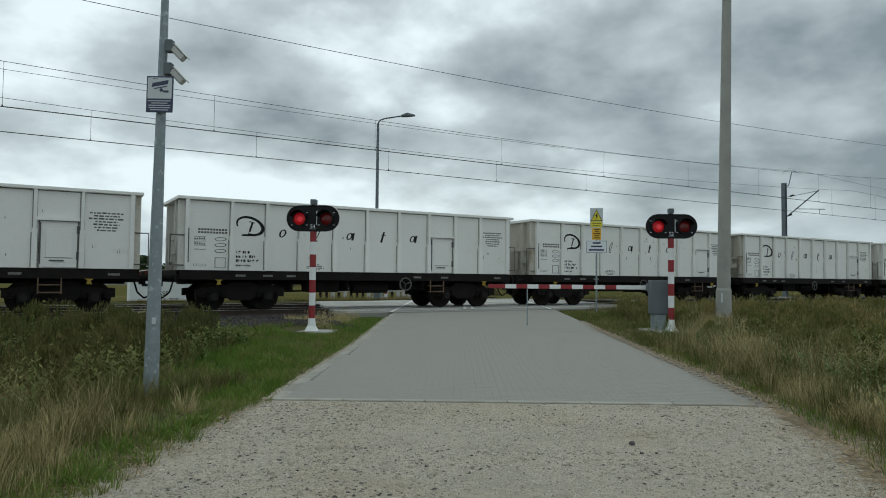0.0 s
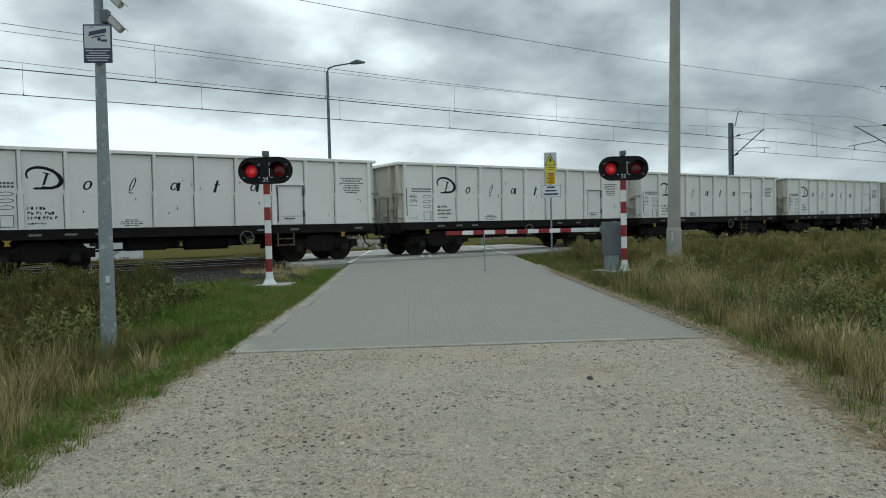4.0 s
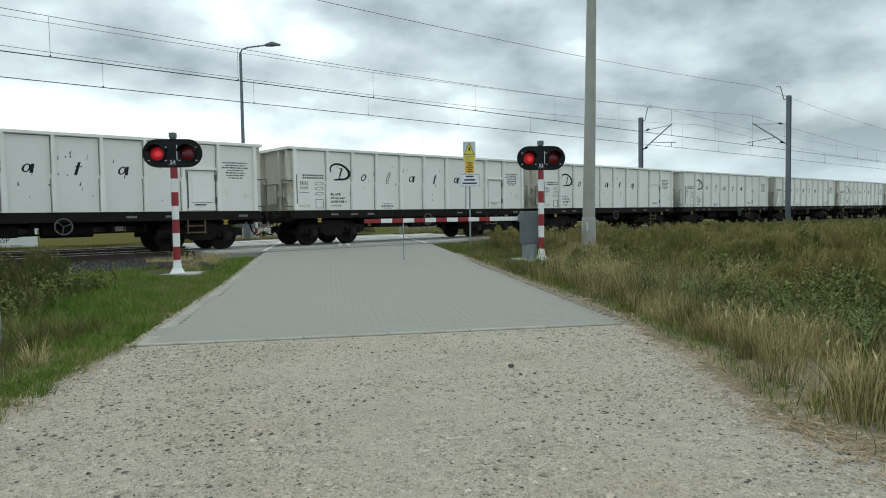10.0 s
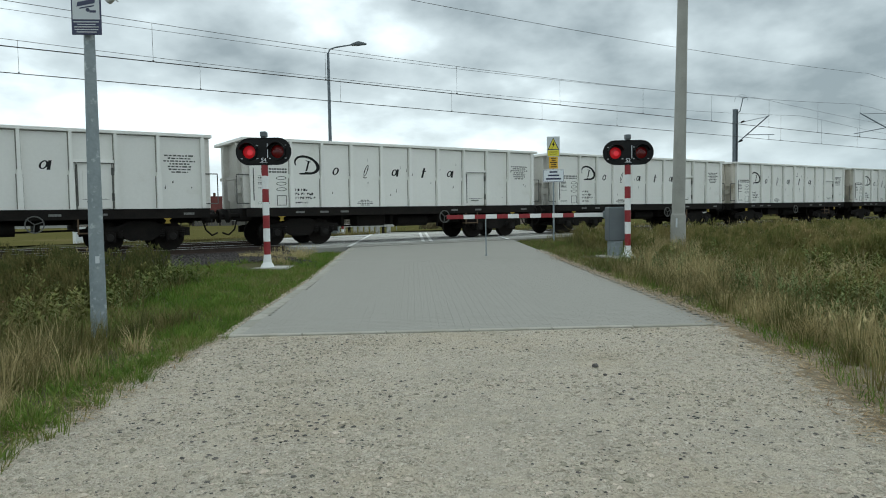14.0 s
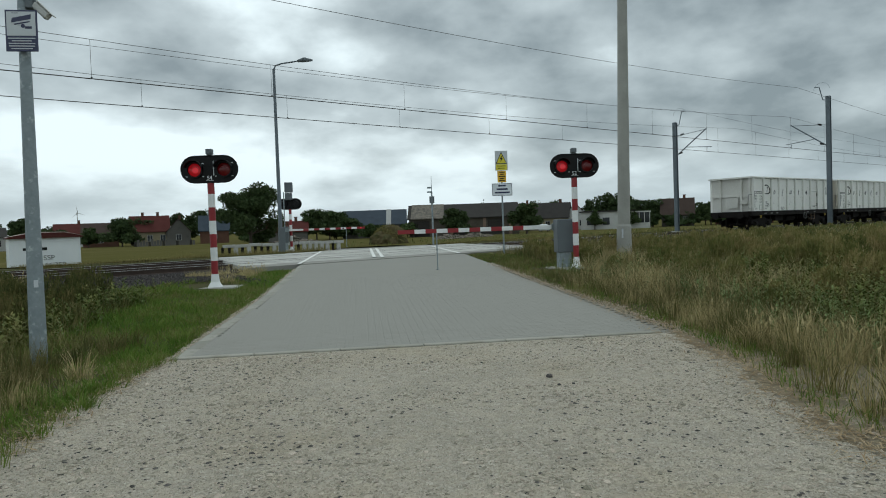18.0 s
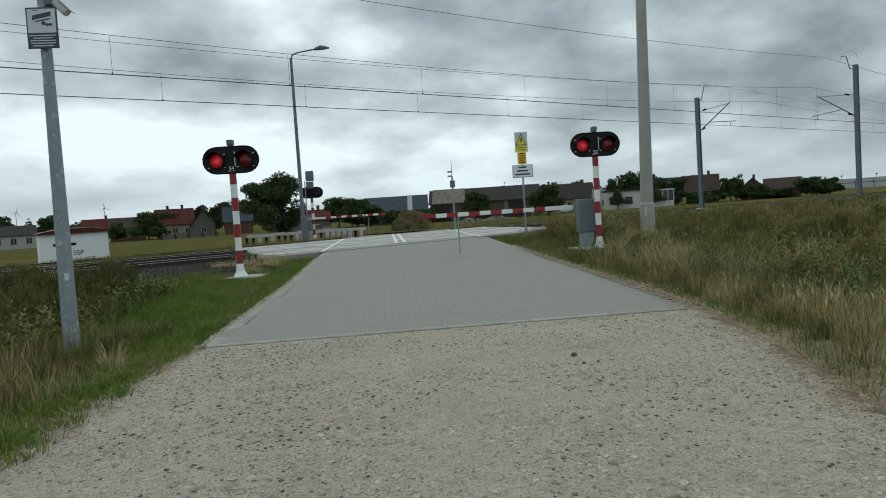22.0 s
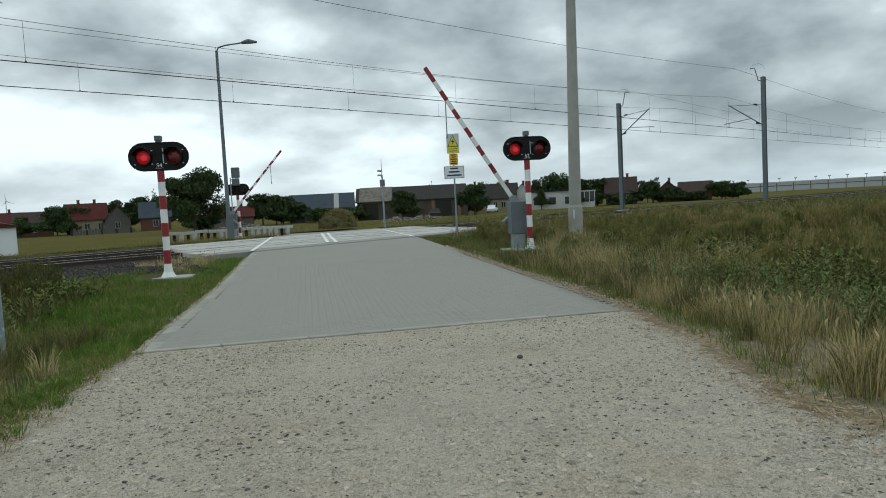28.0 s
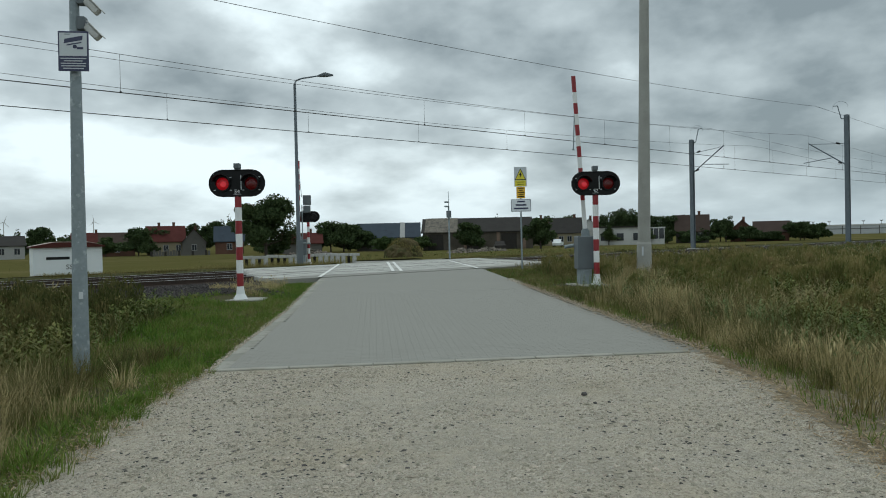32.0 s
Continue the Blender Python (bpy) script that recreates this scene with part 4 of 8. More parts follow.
    for x0, x1 in ((-0.2, 0.1), (BODY - 0.1, BODY + 0.2)):
        bm = bmesh.new()
        box(bm, x0, -HALF + 0.21, SILL - 0.40, x1, HALF - 0.21, SILL - 0.01)
        part("headstock", bm, M_UNDER, w, "black headstock beam")
    bm = bmesh.new()
    box(bm, 0.1, -0.35, SILL - 0.46, BODY - 0.1, 0.35, SILL - 0.02)
    part("centre_sill", bm, M_UNDER, w, "black centre sill")
    bm = bmesh.new()
    box(bm, 4.2, -1.0, 0.60, 5.4, -0.4, 1.02, 0.03)
    part("valve_box", bm, M_UNDER, w, "black brake valve box")
    bm = bmesh.new()
    rod(bm, (6.0, -0.75, 0.78), (7.4, -0.75, 0.78), 0.22, n=14)
    part("brake_cylinder", bm, M_UNDER, w, "black brake cylinder", True)
    bm = bmesh.new()
    for x in (3.6, 5.7, 7.9, 8.9):
        box(bm, x, -0.9, 0.66, x + 0.12, 0.9, 1.0)
    rod(bm, (3.2, -0.5, 0.62), (9.4, -0.5, 0.70), 0.03, n=6)
    part("brake_rigging", bm, M_UNDER, w, "black brake rods", kind="stuff")
    bm = bmesh.new()
    for x in (1.6, 2.5, 3.3, 8.2, 9.4, 11.9):
        box(bm, x, ny - 0.019, SILL - 0.2, x + 0.32, ny - 0.015, SILL - 0.13)
    part("sill_stencil", bm, M_SILLMARK, w, "faint stencils on the sill", kind="stuff")
    for x in (1.0, BODY - 1.25):
        bm = bmesh.new()
        prism(bm, [(x, SILL - 0.46), (x + 0.16, SILL - 0.46), (x + 0.12, SILL - 0.36), (x + 0.2, SILL - 0.3), (x - 0.04, SILL - 0.3), (x + 0.04, SILL - 0.36)], "y", ny - 0.03, ny + 0.02)
        part("jacking_mark", bm, M_YELLOW, w, "yellow jacking bracket")
    bm = bmesh.new()
    wx = 7.85 if door_bay == 7 else 6.45
    ring(bm, wx, SILL - 0.42, 0.25, 0.25, 0.035, 0.035, ny - 0.06, ny - 0.02, 0, n=20)
    for a in (20, 140, 260):
        c, s = math.cos(radians(a)), math.sin(radians(a))
        rod(bm, (wx, ny - 0.04, SILL - 0.42), (wx + 0.23 * c, ny - 0.04, SILL - 0.42 + 0.23 * s), 0.016, n=6)
    part("brake_wheel", bm, M_STENCIL, w, "grey spoked brake handwheel")
    bm = bmesh.new()
    sx = BAYS[door_bay] + 0.1
    for z in (0.60, 0.82):
        box(bm, sx, ny - 0.02, z, sx + 0.62, ny + 0.2, z + 0.035)
    for x in (sx, sx + 0.58):
        box(bm, x, ny - 0.02, 0.58, x + 0.04, ny + 0.01, SILL - 0.29)
    part("step", bm, M_STEP, w, "rusty boarding step under the door", kind="stuff")
    # bogies
    for bx in (1.87, 10.69):
        bm = bmesh.new()
        for side in (-1, 1):
            y0, y1 = side * 1.02, side * 1.16
            lo, hi = min(y0, y1), max(y0, y1)
            prism(bm, [(bx - 1.45, 0.46), (bx - 1.45, 0.70), (bx - 0.6, 0.80), (bx - 0.4, 0.94), (bx + 0.4, 0.94), (bx + 0.6, 0.80), (bx + 1.45, 0.74), (bx + 1.45, 0.46), (bx + 0.55, 0.50), (bx + 0.32, 0.34), (bx - 0.32, 0.34), (bx - 0.55, 0.50)], "y", lo, hi)
            for k in (-0.9, 0.9):
                box(bm, bx + k - 0.17, min(side * 1.10, side * 1.27), 0.30, bx + k + 0.17, max(side * 1.10, side * 1.27), 0.62, 0.03)
                for q in (-0.3, 0.3):
                    rod(bm, (bx + k + q, side * 1.09, 0.42), (bx + k + q, side * 1.09, 0.72), 0.075, n=8)
        box(bm, bx - 0.3, -1.0, 0.5, bx + 0.3, 1.0, 0.92)
        bg = part("bogie", bm, M_UNDER, w, "black two-axle bogie")
        for k in (-0.9, 0.9):
            bm = bmesh.new()
            rod(bm, (bx + k, -1.27, 0.46), (bx + k, -1.31, 0.46), 0.12, 0.10, n=14)
            for q in (-0.3, 0.3):
                for r in range(4):
                    rod(bm, (bx + k + q, -1.17, 0.46 + r * 0.06), (bx + k + q, -1.17, 0.485 + r * 0.06), 0.085, n=8)
            part("axle_box", bm, M_AXLE, bg, "grey-brown axle box cover and springs", kind="stuff")
        for k in (-0.9, 0.9):
            share("wheelset", WHEELSET, bg, pose(bx + k, 0, 0.46))
    # buffers, coupling and hoses
    for x, dr_ in ((-0.2, -1), (BODY + 0.2, 1)):
        for y in (-0.87, 0.87):
            bm = bmesh.new()
            rod(bm, (x, y, 1.06), (x + dr_ * 0.34, y, 1.06), 0.09, n=12)
            rod(bm, (x + dr_ * 0.34, y, 1.06), (x + dr_ * 0.42, y, 1.06), 0.225, n=16)
            part("buffer", bm, M_UNDER, w, "round black buffer")
    bm = bmesh.new()
    rod(bm, (BODY + 0.1, 0, 1.0), (BODY + 1.2, 0, 0.98), 0.04, n=8)
    box(bm, BODY + 0.35, -0.06, 0.84, BODY + 0.55, 0.06, 1.1)
    part("screw_coupling", bm, M_UNDER, w, "black screw coupling")
    bm = bmesh.new()
    for x, dr_ in ((-0.15, -1), (BODY + 0.15, 1)):
        pts = [(x + dr_ * 0.0, -0.5, 0.95), (x + dr_ * 0.1, -0.52, 0.6), (x + dr_ * 0.3, -0.5, 0.42), (x + dr_ * 0.5, -0.45, 0.5)]
        for a, b in zip(pts, pts[1:]):
            rod(bm, a, b, 0.028, n=6)
    part("brake_hose", bm, M_UNDER, w, "black brake hose", kind="stuff")
    # shunter's handrails at both ends, ladder bars at the rear
    bm = bmesh.new()
    for x in (-0.42, BODY + 0.42):
        e = 0.0 if x < 0 else BODY
        rod(bm, (x, ny + 0.05, SILL + 0.15), (x, ny + 0.05, SILL + 1.1), 0.017, n=6)
        for z in (0.15, 1.1):
            rod(bm, (x, ny + 0.05, SILL + z), (e, ny + 0.05, SILL + z), 0.017, n=6)
    rod(bm, (0.10, ny - 0.1, SILL + 0.25), (0.10, ny - 0.1, SILL + 1.3), 0.017, n=6)
    for z in (0.25, 1.3):
        rod(bm, (0.10, ny - 0.1, SILL + z), (0.10, ny, SILL + z), 0.017, n=6)
    part("handrail", bm, M_STENCIL, w, "dark steel handrails", kind="stuff")
    bm = bmesh.new()
    box(bm, -0.22, -0.55, SILL + 0.25, -0.192, 0.2, SILL + 0.95)
    box(bm, -0.23, -1.2, SILL + 0.5, -0.192, -0.7, SILL + 0.75)
    part("end_plate", bm, M_WAGON_END if door_bay == 8 else M_WAGON_END_CLEAN, w, "bolted plates on the end wall", kind="stuff")
    return w


M_SILLMARK = mat("faded_sill_marking", (0.22, 0.22, 0.21), (0.06, 0.06, 0.055), 0.7, scale=30, fine=80, bump=0)
# strip colour stands for the shaded flanks of the posts
M_POSTSHADE = mat("grimy_weld_seam", (0.15, 0.145, 0.13), (0.27, 0.26, 0.235), 0.8, scale=3, fine=20, bump=0.05)
M_WAGON_END_CLEAN = mat("grey_white_end_paint", (0.66, 0.65, 0.61), (0.56, 0.545, 0.50), 0.65, scale=1.1, fine=10, bump=0.03, vary=0.08, dirt=(0.42, 0.38, 0.31), dirt_scale=0.8, dirt_at=0.6)
M_AXLE = mat("grimy_axle_steel", (0.022, 0.02, 0.018), (0.012, 0.011, 0.01), 0.8, scale=14, bump=0.2, spec=0.2)
M_STEP = mat("rusty_step_steel", (0.16, 0.10, 0.055), (0.09, 0.06, 0.04), 0.8, scale=9, bump=0.2)
MARKS = slant_shapes()


def make_wheelset():
    bm = bmesh.new()
    for side in (-1, 1):
        rod(bm, (0, side * 0.69, 0), (0, side * 0.82, 0), 0.46, n=28)
        rod(bm, (0, side * 0.66, 0), (0, side * 0.69, 0), 0.488, n=28)
        rod(bm, (0, side * 0.82, 0), (0, side * 0.83, 0), 0.36, 0.30, n=24)
    rod(bm, (0, -1.1, 0), (0, 1.1, 0), 0.08, n=10)
    return mesh_of("wheelset", bm, M_WHEEL, True)


WHEELSET = make_wheelset()
WAGONS = []
TRAIN_X = 4.17


def make_train():
    first, last = -7, 27
    types = {7: [make_wagon(7, 1), make_wagon(7, 4)], 8: [make_wagon(8, 5), make_wagon(8, 11)]}
    newer = (-6, -4, -3, 0, 2, 3, 5, 7, 8, 14, 18, 22, 23, 24, 25, 27)
    for k in range(first, last + 1):
        w = types[7 if k in newer else 8][k % 2]
        if w in [o for o, _ in WAGONS]:
            w = copy_thing(w, pose(0, 0, 0))
        WAGONS.append((w, k))
        w.matrix_basis = pose(TRAIN_X - WAGON_LEN * k, TRACK_NEAR, RAIL_TOP)


make_train()


# ---- crossing equipment ----
def stadium(w, h, n=10):
    r, k = h / 2, w / 2 - h / 2
    pts = [(k + r * math.cos(radians(a)), r * math.sin(radians(a))) for a in np.linspace(-90, 90, n)]
    return pts + [(-k + r * math.cos(radians(a)), r * math.sin(radians(a))) for a in np.linspace(90, 270, n)]


def make_signal(m, code, label, back=False):
    g = thing("crossing_signal", m, label, "crossing signal", "red crossing lights")
    bm = bmesh.new()
    box(bm, -0.45, -0.3, -0.25, 0.55, 0.4, 0.0, 0.02)
    part("footing", bm, M_CONCRETE, g, "pale concrete footing")
    bm = bmesh.new()
    rod(bm, (0, 0, 0.0), (0, 0, 0.12), 0.17, 0.10, 20)
    rod(bm, (0, 0, 0.12), (0, 0, 0.30), 0.10, 0.08, 20)
    part("base", bm, M_WHITE, g, "flared white base", True)
    z, red = 0.30, True
    while z < 2.40:
        top = min(z + 0.31, 2.42)
        bm = bmesh.new()
        rod(bm, (0, 0, z), (0, 0, top), 0.078, n=20)
        part("post_band", bm, M_REDWHITE_R if red else M_WHITE, g, "red band of the post" if red else "white band of the post", True)
        z, red = top, not red
    bm = bmesh.new()
    out = stadium(1.30, 0.62)
    prism(bm, [(x, v + 2.73) for x, v in out], "y", -0.06, 0.0)
    head = part("backboard", bm, M_BLACK, g, "black oval backboard")
    bm = bmesh.new()
    n = len(out)
    for (a, b), (c, d) in ((out[i] + (), out[(i + 1) % n]) for i in range(n)):
        rod(bm, (a, -0.065, b + 2.73), (c, -0.065, d + 2.73), 0.013, n=5)
    part("rim", bm, M_BLACK, head)
    for x, lit in ((-0.335, True), (0.335, False)):
        bm = bmesh.new()
        rod(bm, (x, 0.0, 2.72), (x, 0.16, 2.72), 0.21, 0.17, 20)
        part("lamp_housing", bm, M_BLACK, g, "", True)
        bm = bmesh.new()
        ring(bm, x, 2.72, 0.185, 0.185, 0.028, 0.028, -0.115, -0.061, n=28)
        part("lens_ring", bm, M_BLACK, g)
        bm = bmesh.new()
        rod(bm, (x, -0.058, 2.72), (x, -0.085, 2.72), 0.153, 0.105, 28)
        lens = part("lens", bm, M_LAMP_ON if lit else M_LAMP_OFF, g, "glowing red lens" if lit else "dim red lens", True)
        bm = bmesh.new()
        if lit:
            rod(bm, (x + 0.02, -0.0855, 2.71), (x + 0.02, -0.093, 2.71), 0.07, 0.05, 20)
            part("bulb_glow", bm, M_LAMP_CORE, lens, "bright core of the lamp")
        else:
            ring(bm, x, 2.71, 0.10, 0.09, 0.018, 0.018, -0.094, -0.087, 0, 25, 160, 10)
            part("glass_ridge", bm, M_REDWHITE_R, lens)
        bm = bmesh.new()
        ring(bm, x, 2.72, 0.215, 0.215, 0.012, 0.012, -0.27, -0.06, 0, 15, 165, 16)
        part("visor", bm, M_BLACK, g, "short black visor")
        bm = bmesh.new()
        for a in (40, 140, 220, 320):
            c, s = math.cos(radians(a)), math.sin(radians(a))
            box(bm, x + 0.245 * c - 0.022, -0.064, 2.72 + 0.235 * s - 0.009, x + 0.245 * c + 0.022, -0.06, 2.72 + 0.235 * s + 0.009)
        part("clips", bm, M_GREYSIGN, head, "pale fixing clips", kind="stuff")
    bm = bmesh.new()
    box(bm, 0.085, -0.064, 2.58, 0.105, -0.06, 2.92)
    box(bm, -0.09, -0.064, 2.468, 0.09, -0.06, 2.476)
    part("board_seam", bm, M_GREYSIGN, head, "thin pale seam", kind="stuff")
    bm = bmesh.new()
    box(bm, -0.055, -0.05, 3.03, 0.055, 0.06, 3.08)
    box(bm, -0.07, -0.08, 3.08, 0.07, 0.09, 3.20, 0.01)
    part("top_lamp", bm, M_BOX, g, "small grey confirmation lamp on top")
    if code:
        share("code_plate", text_mesh(code, 0.13, M_SIGNWHITE), head, pose(0.0, -0.064, 2.53, 90, 0, 0), "white stencilled code")
    if back:
        bm = bmesh.new()
        box(bm, -0.16, 0.02, 2.95, 0.24, 0.3, 3.35, 0.02)
        box(bm, -0.2, 0.02, 3.38, 0.24, 0.3, 3.95, 0.02)
        part("relay_box", bm, M_BOX, g, "grey boxes behind the lamps")
        bm = bmesh.new()
        rod(bm, (0.3, 0.3, 0.2), (0.3, 0.3, 3.4), 0.03, n=8)
        part("service_pipe", bm, M_GALV, g, "thin steel pipe")
    return g


BOOMS = []


def make_barrier(m, label):
    """A half barrier: cabinet, boom turning about its pivot and a rod that hangs under the boom. x runs along the boom."""
    g = thing("level_crossing_barrier", m, label, "crossing barrier", "half barriers")
    bm = bmesh.new()
    box(bm, -0.45, -0.35, -0.25, 0.4, 0.35, 0.02, 0.02)
    part("footing", bm, M_KERB, g, "pale concrete footing")
    bm = bmesh.new()
    box(bm, -0.20, -0.17, 0.0, 0.12, 0.17, 0.45, 0.01)
    part("pedestal", bm, M_GALV, g, "grey steel pedestal")
    bm = bmesh.new()
    box(bm, -0.30, -0.20, 0.42, 0.18, 0.20, 1.32, 0.02)
    cab = part("cabinet", bm, M_BOX, g, "grey drive cabinet")
    bm = bmesh.new()
    box(bm, -0.22, -0.212, 0.5, 0.1, -0.2, 1.2, 0.004)
    part("cabinet_door", bm, M_BOX, cab)
    boom = new("boom")
    boom.parent = g
    boom.matrix_basis = pose(-0.18, 0, 1.12)
    tagged(boom, "red and white striped boom")
    bm = bmesh.new()
    prism(bm, [(-0.12, -0.12), (0.35, -0.11), (0.42, -0.06), (0.42, 0.06), (0.35, 0.11), (-0.12, 0.12), (-0.2, 0)], "y", -0.25, -0.2)
    rod(bm, (0, -0.26, 0), (0, -0.1, 0), 0.08, n=14)
    part("boom_bracket", bm, M_GALV, boom, "steel boom bracket")
    bm = bmesh.new()
    rod(bm, (0.0, -0.235, 0), (-0.05, -0.235, -0.62), 0.05, n=8)
    part("counterweight_arm", bm, M_GALV, boom, "steel counterweight arm")
    x, ln = 0.35, 0.0
    cuts = [0.40, 1.20, 1.50, 1.80, 2.10, 2.40, 2.70, 3.00, 3.30, 3.60, 3.90, 4.20, 4.34, 4.65]
    red = [False, True, False, True, False, True, False, True, False, True, False, True, True]
    for a, b, r in zip(cuts, cuts[1:], red):
        bm = bmesh.new()
        box(bm, a, -0.25, -0.056, b, -0.20, 0.056, 0.004)
        part("boom_band", bm, M_REDWHITE_R if r else M_WHITE, boom, "red band" if r else "white band")
    for a in (2.43, 3.43, 4.43):
        bm = bmesh.new()
        rod(bm, (a, -0.275, 0.0), (a, -0.25, 0.0), 0.045, n=12)
        part("boom_lamp", bm, M_LAMP_OFF if a < 4.2 else M_LAMP_CORE, boom, "small red boom lamp")
    hang = new("hanging_rod")
    hang.parent = boom
    hang.matrix_basis = pose(3.60, -0.225, -0.05)
    bm = bmesh.new()
    rod(bm, (0, 0, 0), (0, 0, -0.98), 0.016, n=8)
    rod(bm, (0, 0, -0.98), (0, 0, -1.0), 0.04, n=8)
    hr = mesh_of("hanging_rod", bm, M_GALV)
    bpy.data.objects.remove(hang)
    hang = new("hanging_rod", hr)
    hang.parent = boom
    hang.matrix_basis = pose(3.60, -0.225, -0.05)
    tagged(hang, "thin steel prop hanging from the boom")
    BOOMS.append((boom, hang))
    return g


def on_land(s, d, turn=0.0, sink=0.0):
    x, y = xy(s, d)
    return pose(x, y, landz(x, y) - sink, 0, 0, ROAD_TURN + turn)


make_signal(pose(5.95, 15.85, 0.20, 0, 0, ROAD_TURN - 4), "S4", "black twin red crossing light on a striped post")
make_signal(pose(14.36, 12.09, 0.18, 0, 0, ROAD_TURN - 4), "S2", "black twin red crossing light on a striped post beside the barrier")
make_signal(pose(17.9, 35.83, 0.26, 0, 0, ROAD_TURN + 180), "", "crossing light turned away, striped post with grey boxes on its back", True)
make_barrier(pose(*xy(18.3, 5.42), 0.18, 0, 0, ROAD_TURN + 180), "half barrier with grey cabinet and red-white boom")
make_barrier(pose(*xy(39.6, -4.3), 0.38, 0, 0, ROAD_TURN), "half barrier with striped boom across the tracks")


def make_cctv_pole():
    g = thing("camera_pole", pose(1.350, 9.005, -0.12, 0.33, 0.44, 0), "galvanised steel pole with two surveillance cameras and a notice", "pole")
    bm = bmesh.new()
    rod(bm, (0, 0, -0.2), (0, 0, 6.6), 0.094, 0.031, 24)
    part("shaft", bm, M_GALV, g, "mottled galvanised shaft", True)
    bm = bmesh.new()
    box(bm, -0.03, -0.107, 1.03, 0.012, -0.085, 1.11)
    part("sticker", bm, M_GREYSIGN, g, "small pale sticker")
    # notice board, turned to the road user
    b = new("notice_board")
    b.parent = g
    b.matrix_basis = pose(-0.035, -0.115, 3.84, 0, 0, -32)
    bm = bmesh.new()
    box(bm, -0.165, -0.012, -0.225, 0.165, 0.0, 0.225, 0.004)
    bd = part("board", bm, M_NAVY, g, "navy notice with a camera picture")
    bd.matrix_basis = b.matrix_basis.copy()
    bpy.data.objects.remove(b)
    bm = bmesh.new()
    box(bm, -0.148, -0.015, -0.055, 0.148, -0.0125, 0.205)
    part("picture_field", bm, M_GREYSIGN, bd, "pale field of the notice")
    bm = bmesh.new()
    prism(bm, [(-0.10, 0.085), (0.10, 0.125), (0.105, 0.175), (-0.09, 0.135)], "y", -0.018, -0.0152)
    prism(bm, [(-0.07, 0.06), (0.09, 0.09), (0.092, 0.103), (-0.068, 0.074)], "y", -0.018, -0.0152)
    rod(bm, (0.02, -0.0152, 0.05), (0.02, -0.018, 0.05), 0.022, n=12)
    prism(bm, [(0.04, 0.02), (0.11, 0.02), (0.11, 0.045), (0.04, 0.045)], "y", -0.018, -0.0152)
    box(bm, -0.09, -0.018, 0.185, -0.03, -0.0152, 0.192)
    part("camera_pictogram", bm, M_NAVY, bd, "dark camera picture")
    bm = bmesh.new()
    for i, w in enumerate((0.28, 0.20, 0.27, 0.26, 0.22)):
        box(bm, -w / 2, -0.015, -0.088 - i * 0.028, w / 2, -0.0125, -0.078 - i * 0.028)
    part("small_print", bm, M_GREYSIGN, bd, "pale lines of small print", kind="stuff")
    for i, z in enumerate((4.17, 4.46)):
        bm = bmesh.new()
        box(bm, 0.045, -0.06, z - 0.06, 0.13, 0.04, z + 0.09, 0.006)
        part("junction_box", bm, M_BOX, g, "dark junction box").matrix_basis = pose(0, 0, 0, 0, 0, -32)
        bm = bmesh.new()
        q = pose(0.135, -0.02, z - 0.01, 0, 0, 0) @ pose(0, 0, 0, 0, 46, 0)
        box(bm, 0.0, -0.045, -0.042, 0.20, 0.045, 0.042, 0.015)
        box(bm, -0.02, -0.052, 0.042, 0.23, 0.052, 0.052, 0.004)
        rod(bm, (-0.1, 0, -0.01), (0.0, 0, 0), 0.02, n=8)
        part("camera_housing", bm, M_CAMERA, g, "pale camera housing tilted down").matrix_basis = pose(0, 0, 0, 0, 0, -32) @ q


M_CAMERA = mat("pale_grey_camera", (0.50, 0.50, 0.48), (0.42, 0.42, 0.40), 0.45, scale=6, bump=0.02)
make_cctv_pole()


def make_concrete_pole():
    g = thing("concrete_pole", pose(16.75, 12.3, 0.0, 0, 1.05, -36.9), "tall tapered spun concrete pole standing in weeds", "pole")
    bm = bmesh.new()
    rod(bm, (0, 0, 1.27), (0, 0, 10.2), 0.182, 0.12, 28)
    part("shaft", bm, M_CONCRETE, g, "", True)
    bm = bmesh.new()
    rod(bm, (0, 0, -0.3), (0, 0, 1.24), 0.232, 0.206, 28)
    rod(bm, (0, 0, 1.24), (0, 0, 1.29), 0.206, 0.184, 28)
    part("sleeve", bm, M_CONCRETE, g, "thicker concrete foot sleeve", True)
    bm = bmesh.new()
    box(bm, -0.13, -0.235, 0.9, -0.09, -0.2, 1.16)
    part("earth_tag", bm, M_GREYSIGN, g, "narrow pale tag")


make_concrete_pole()


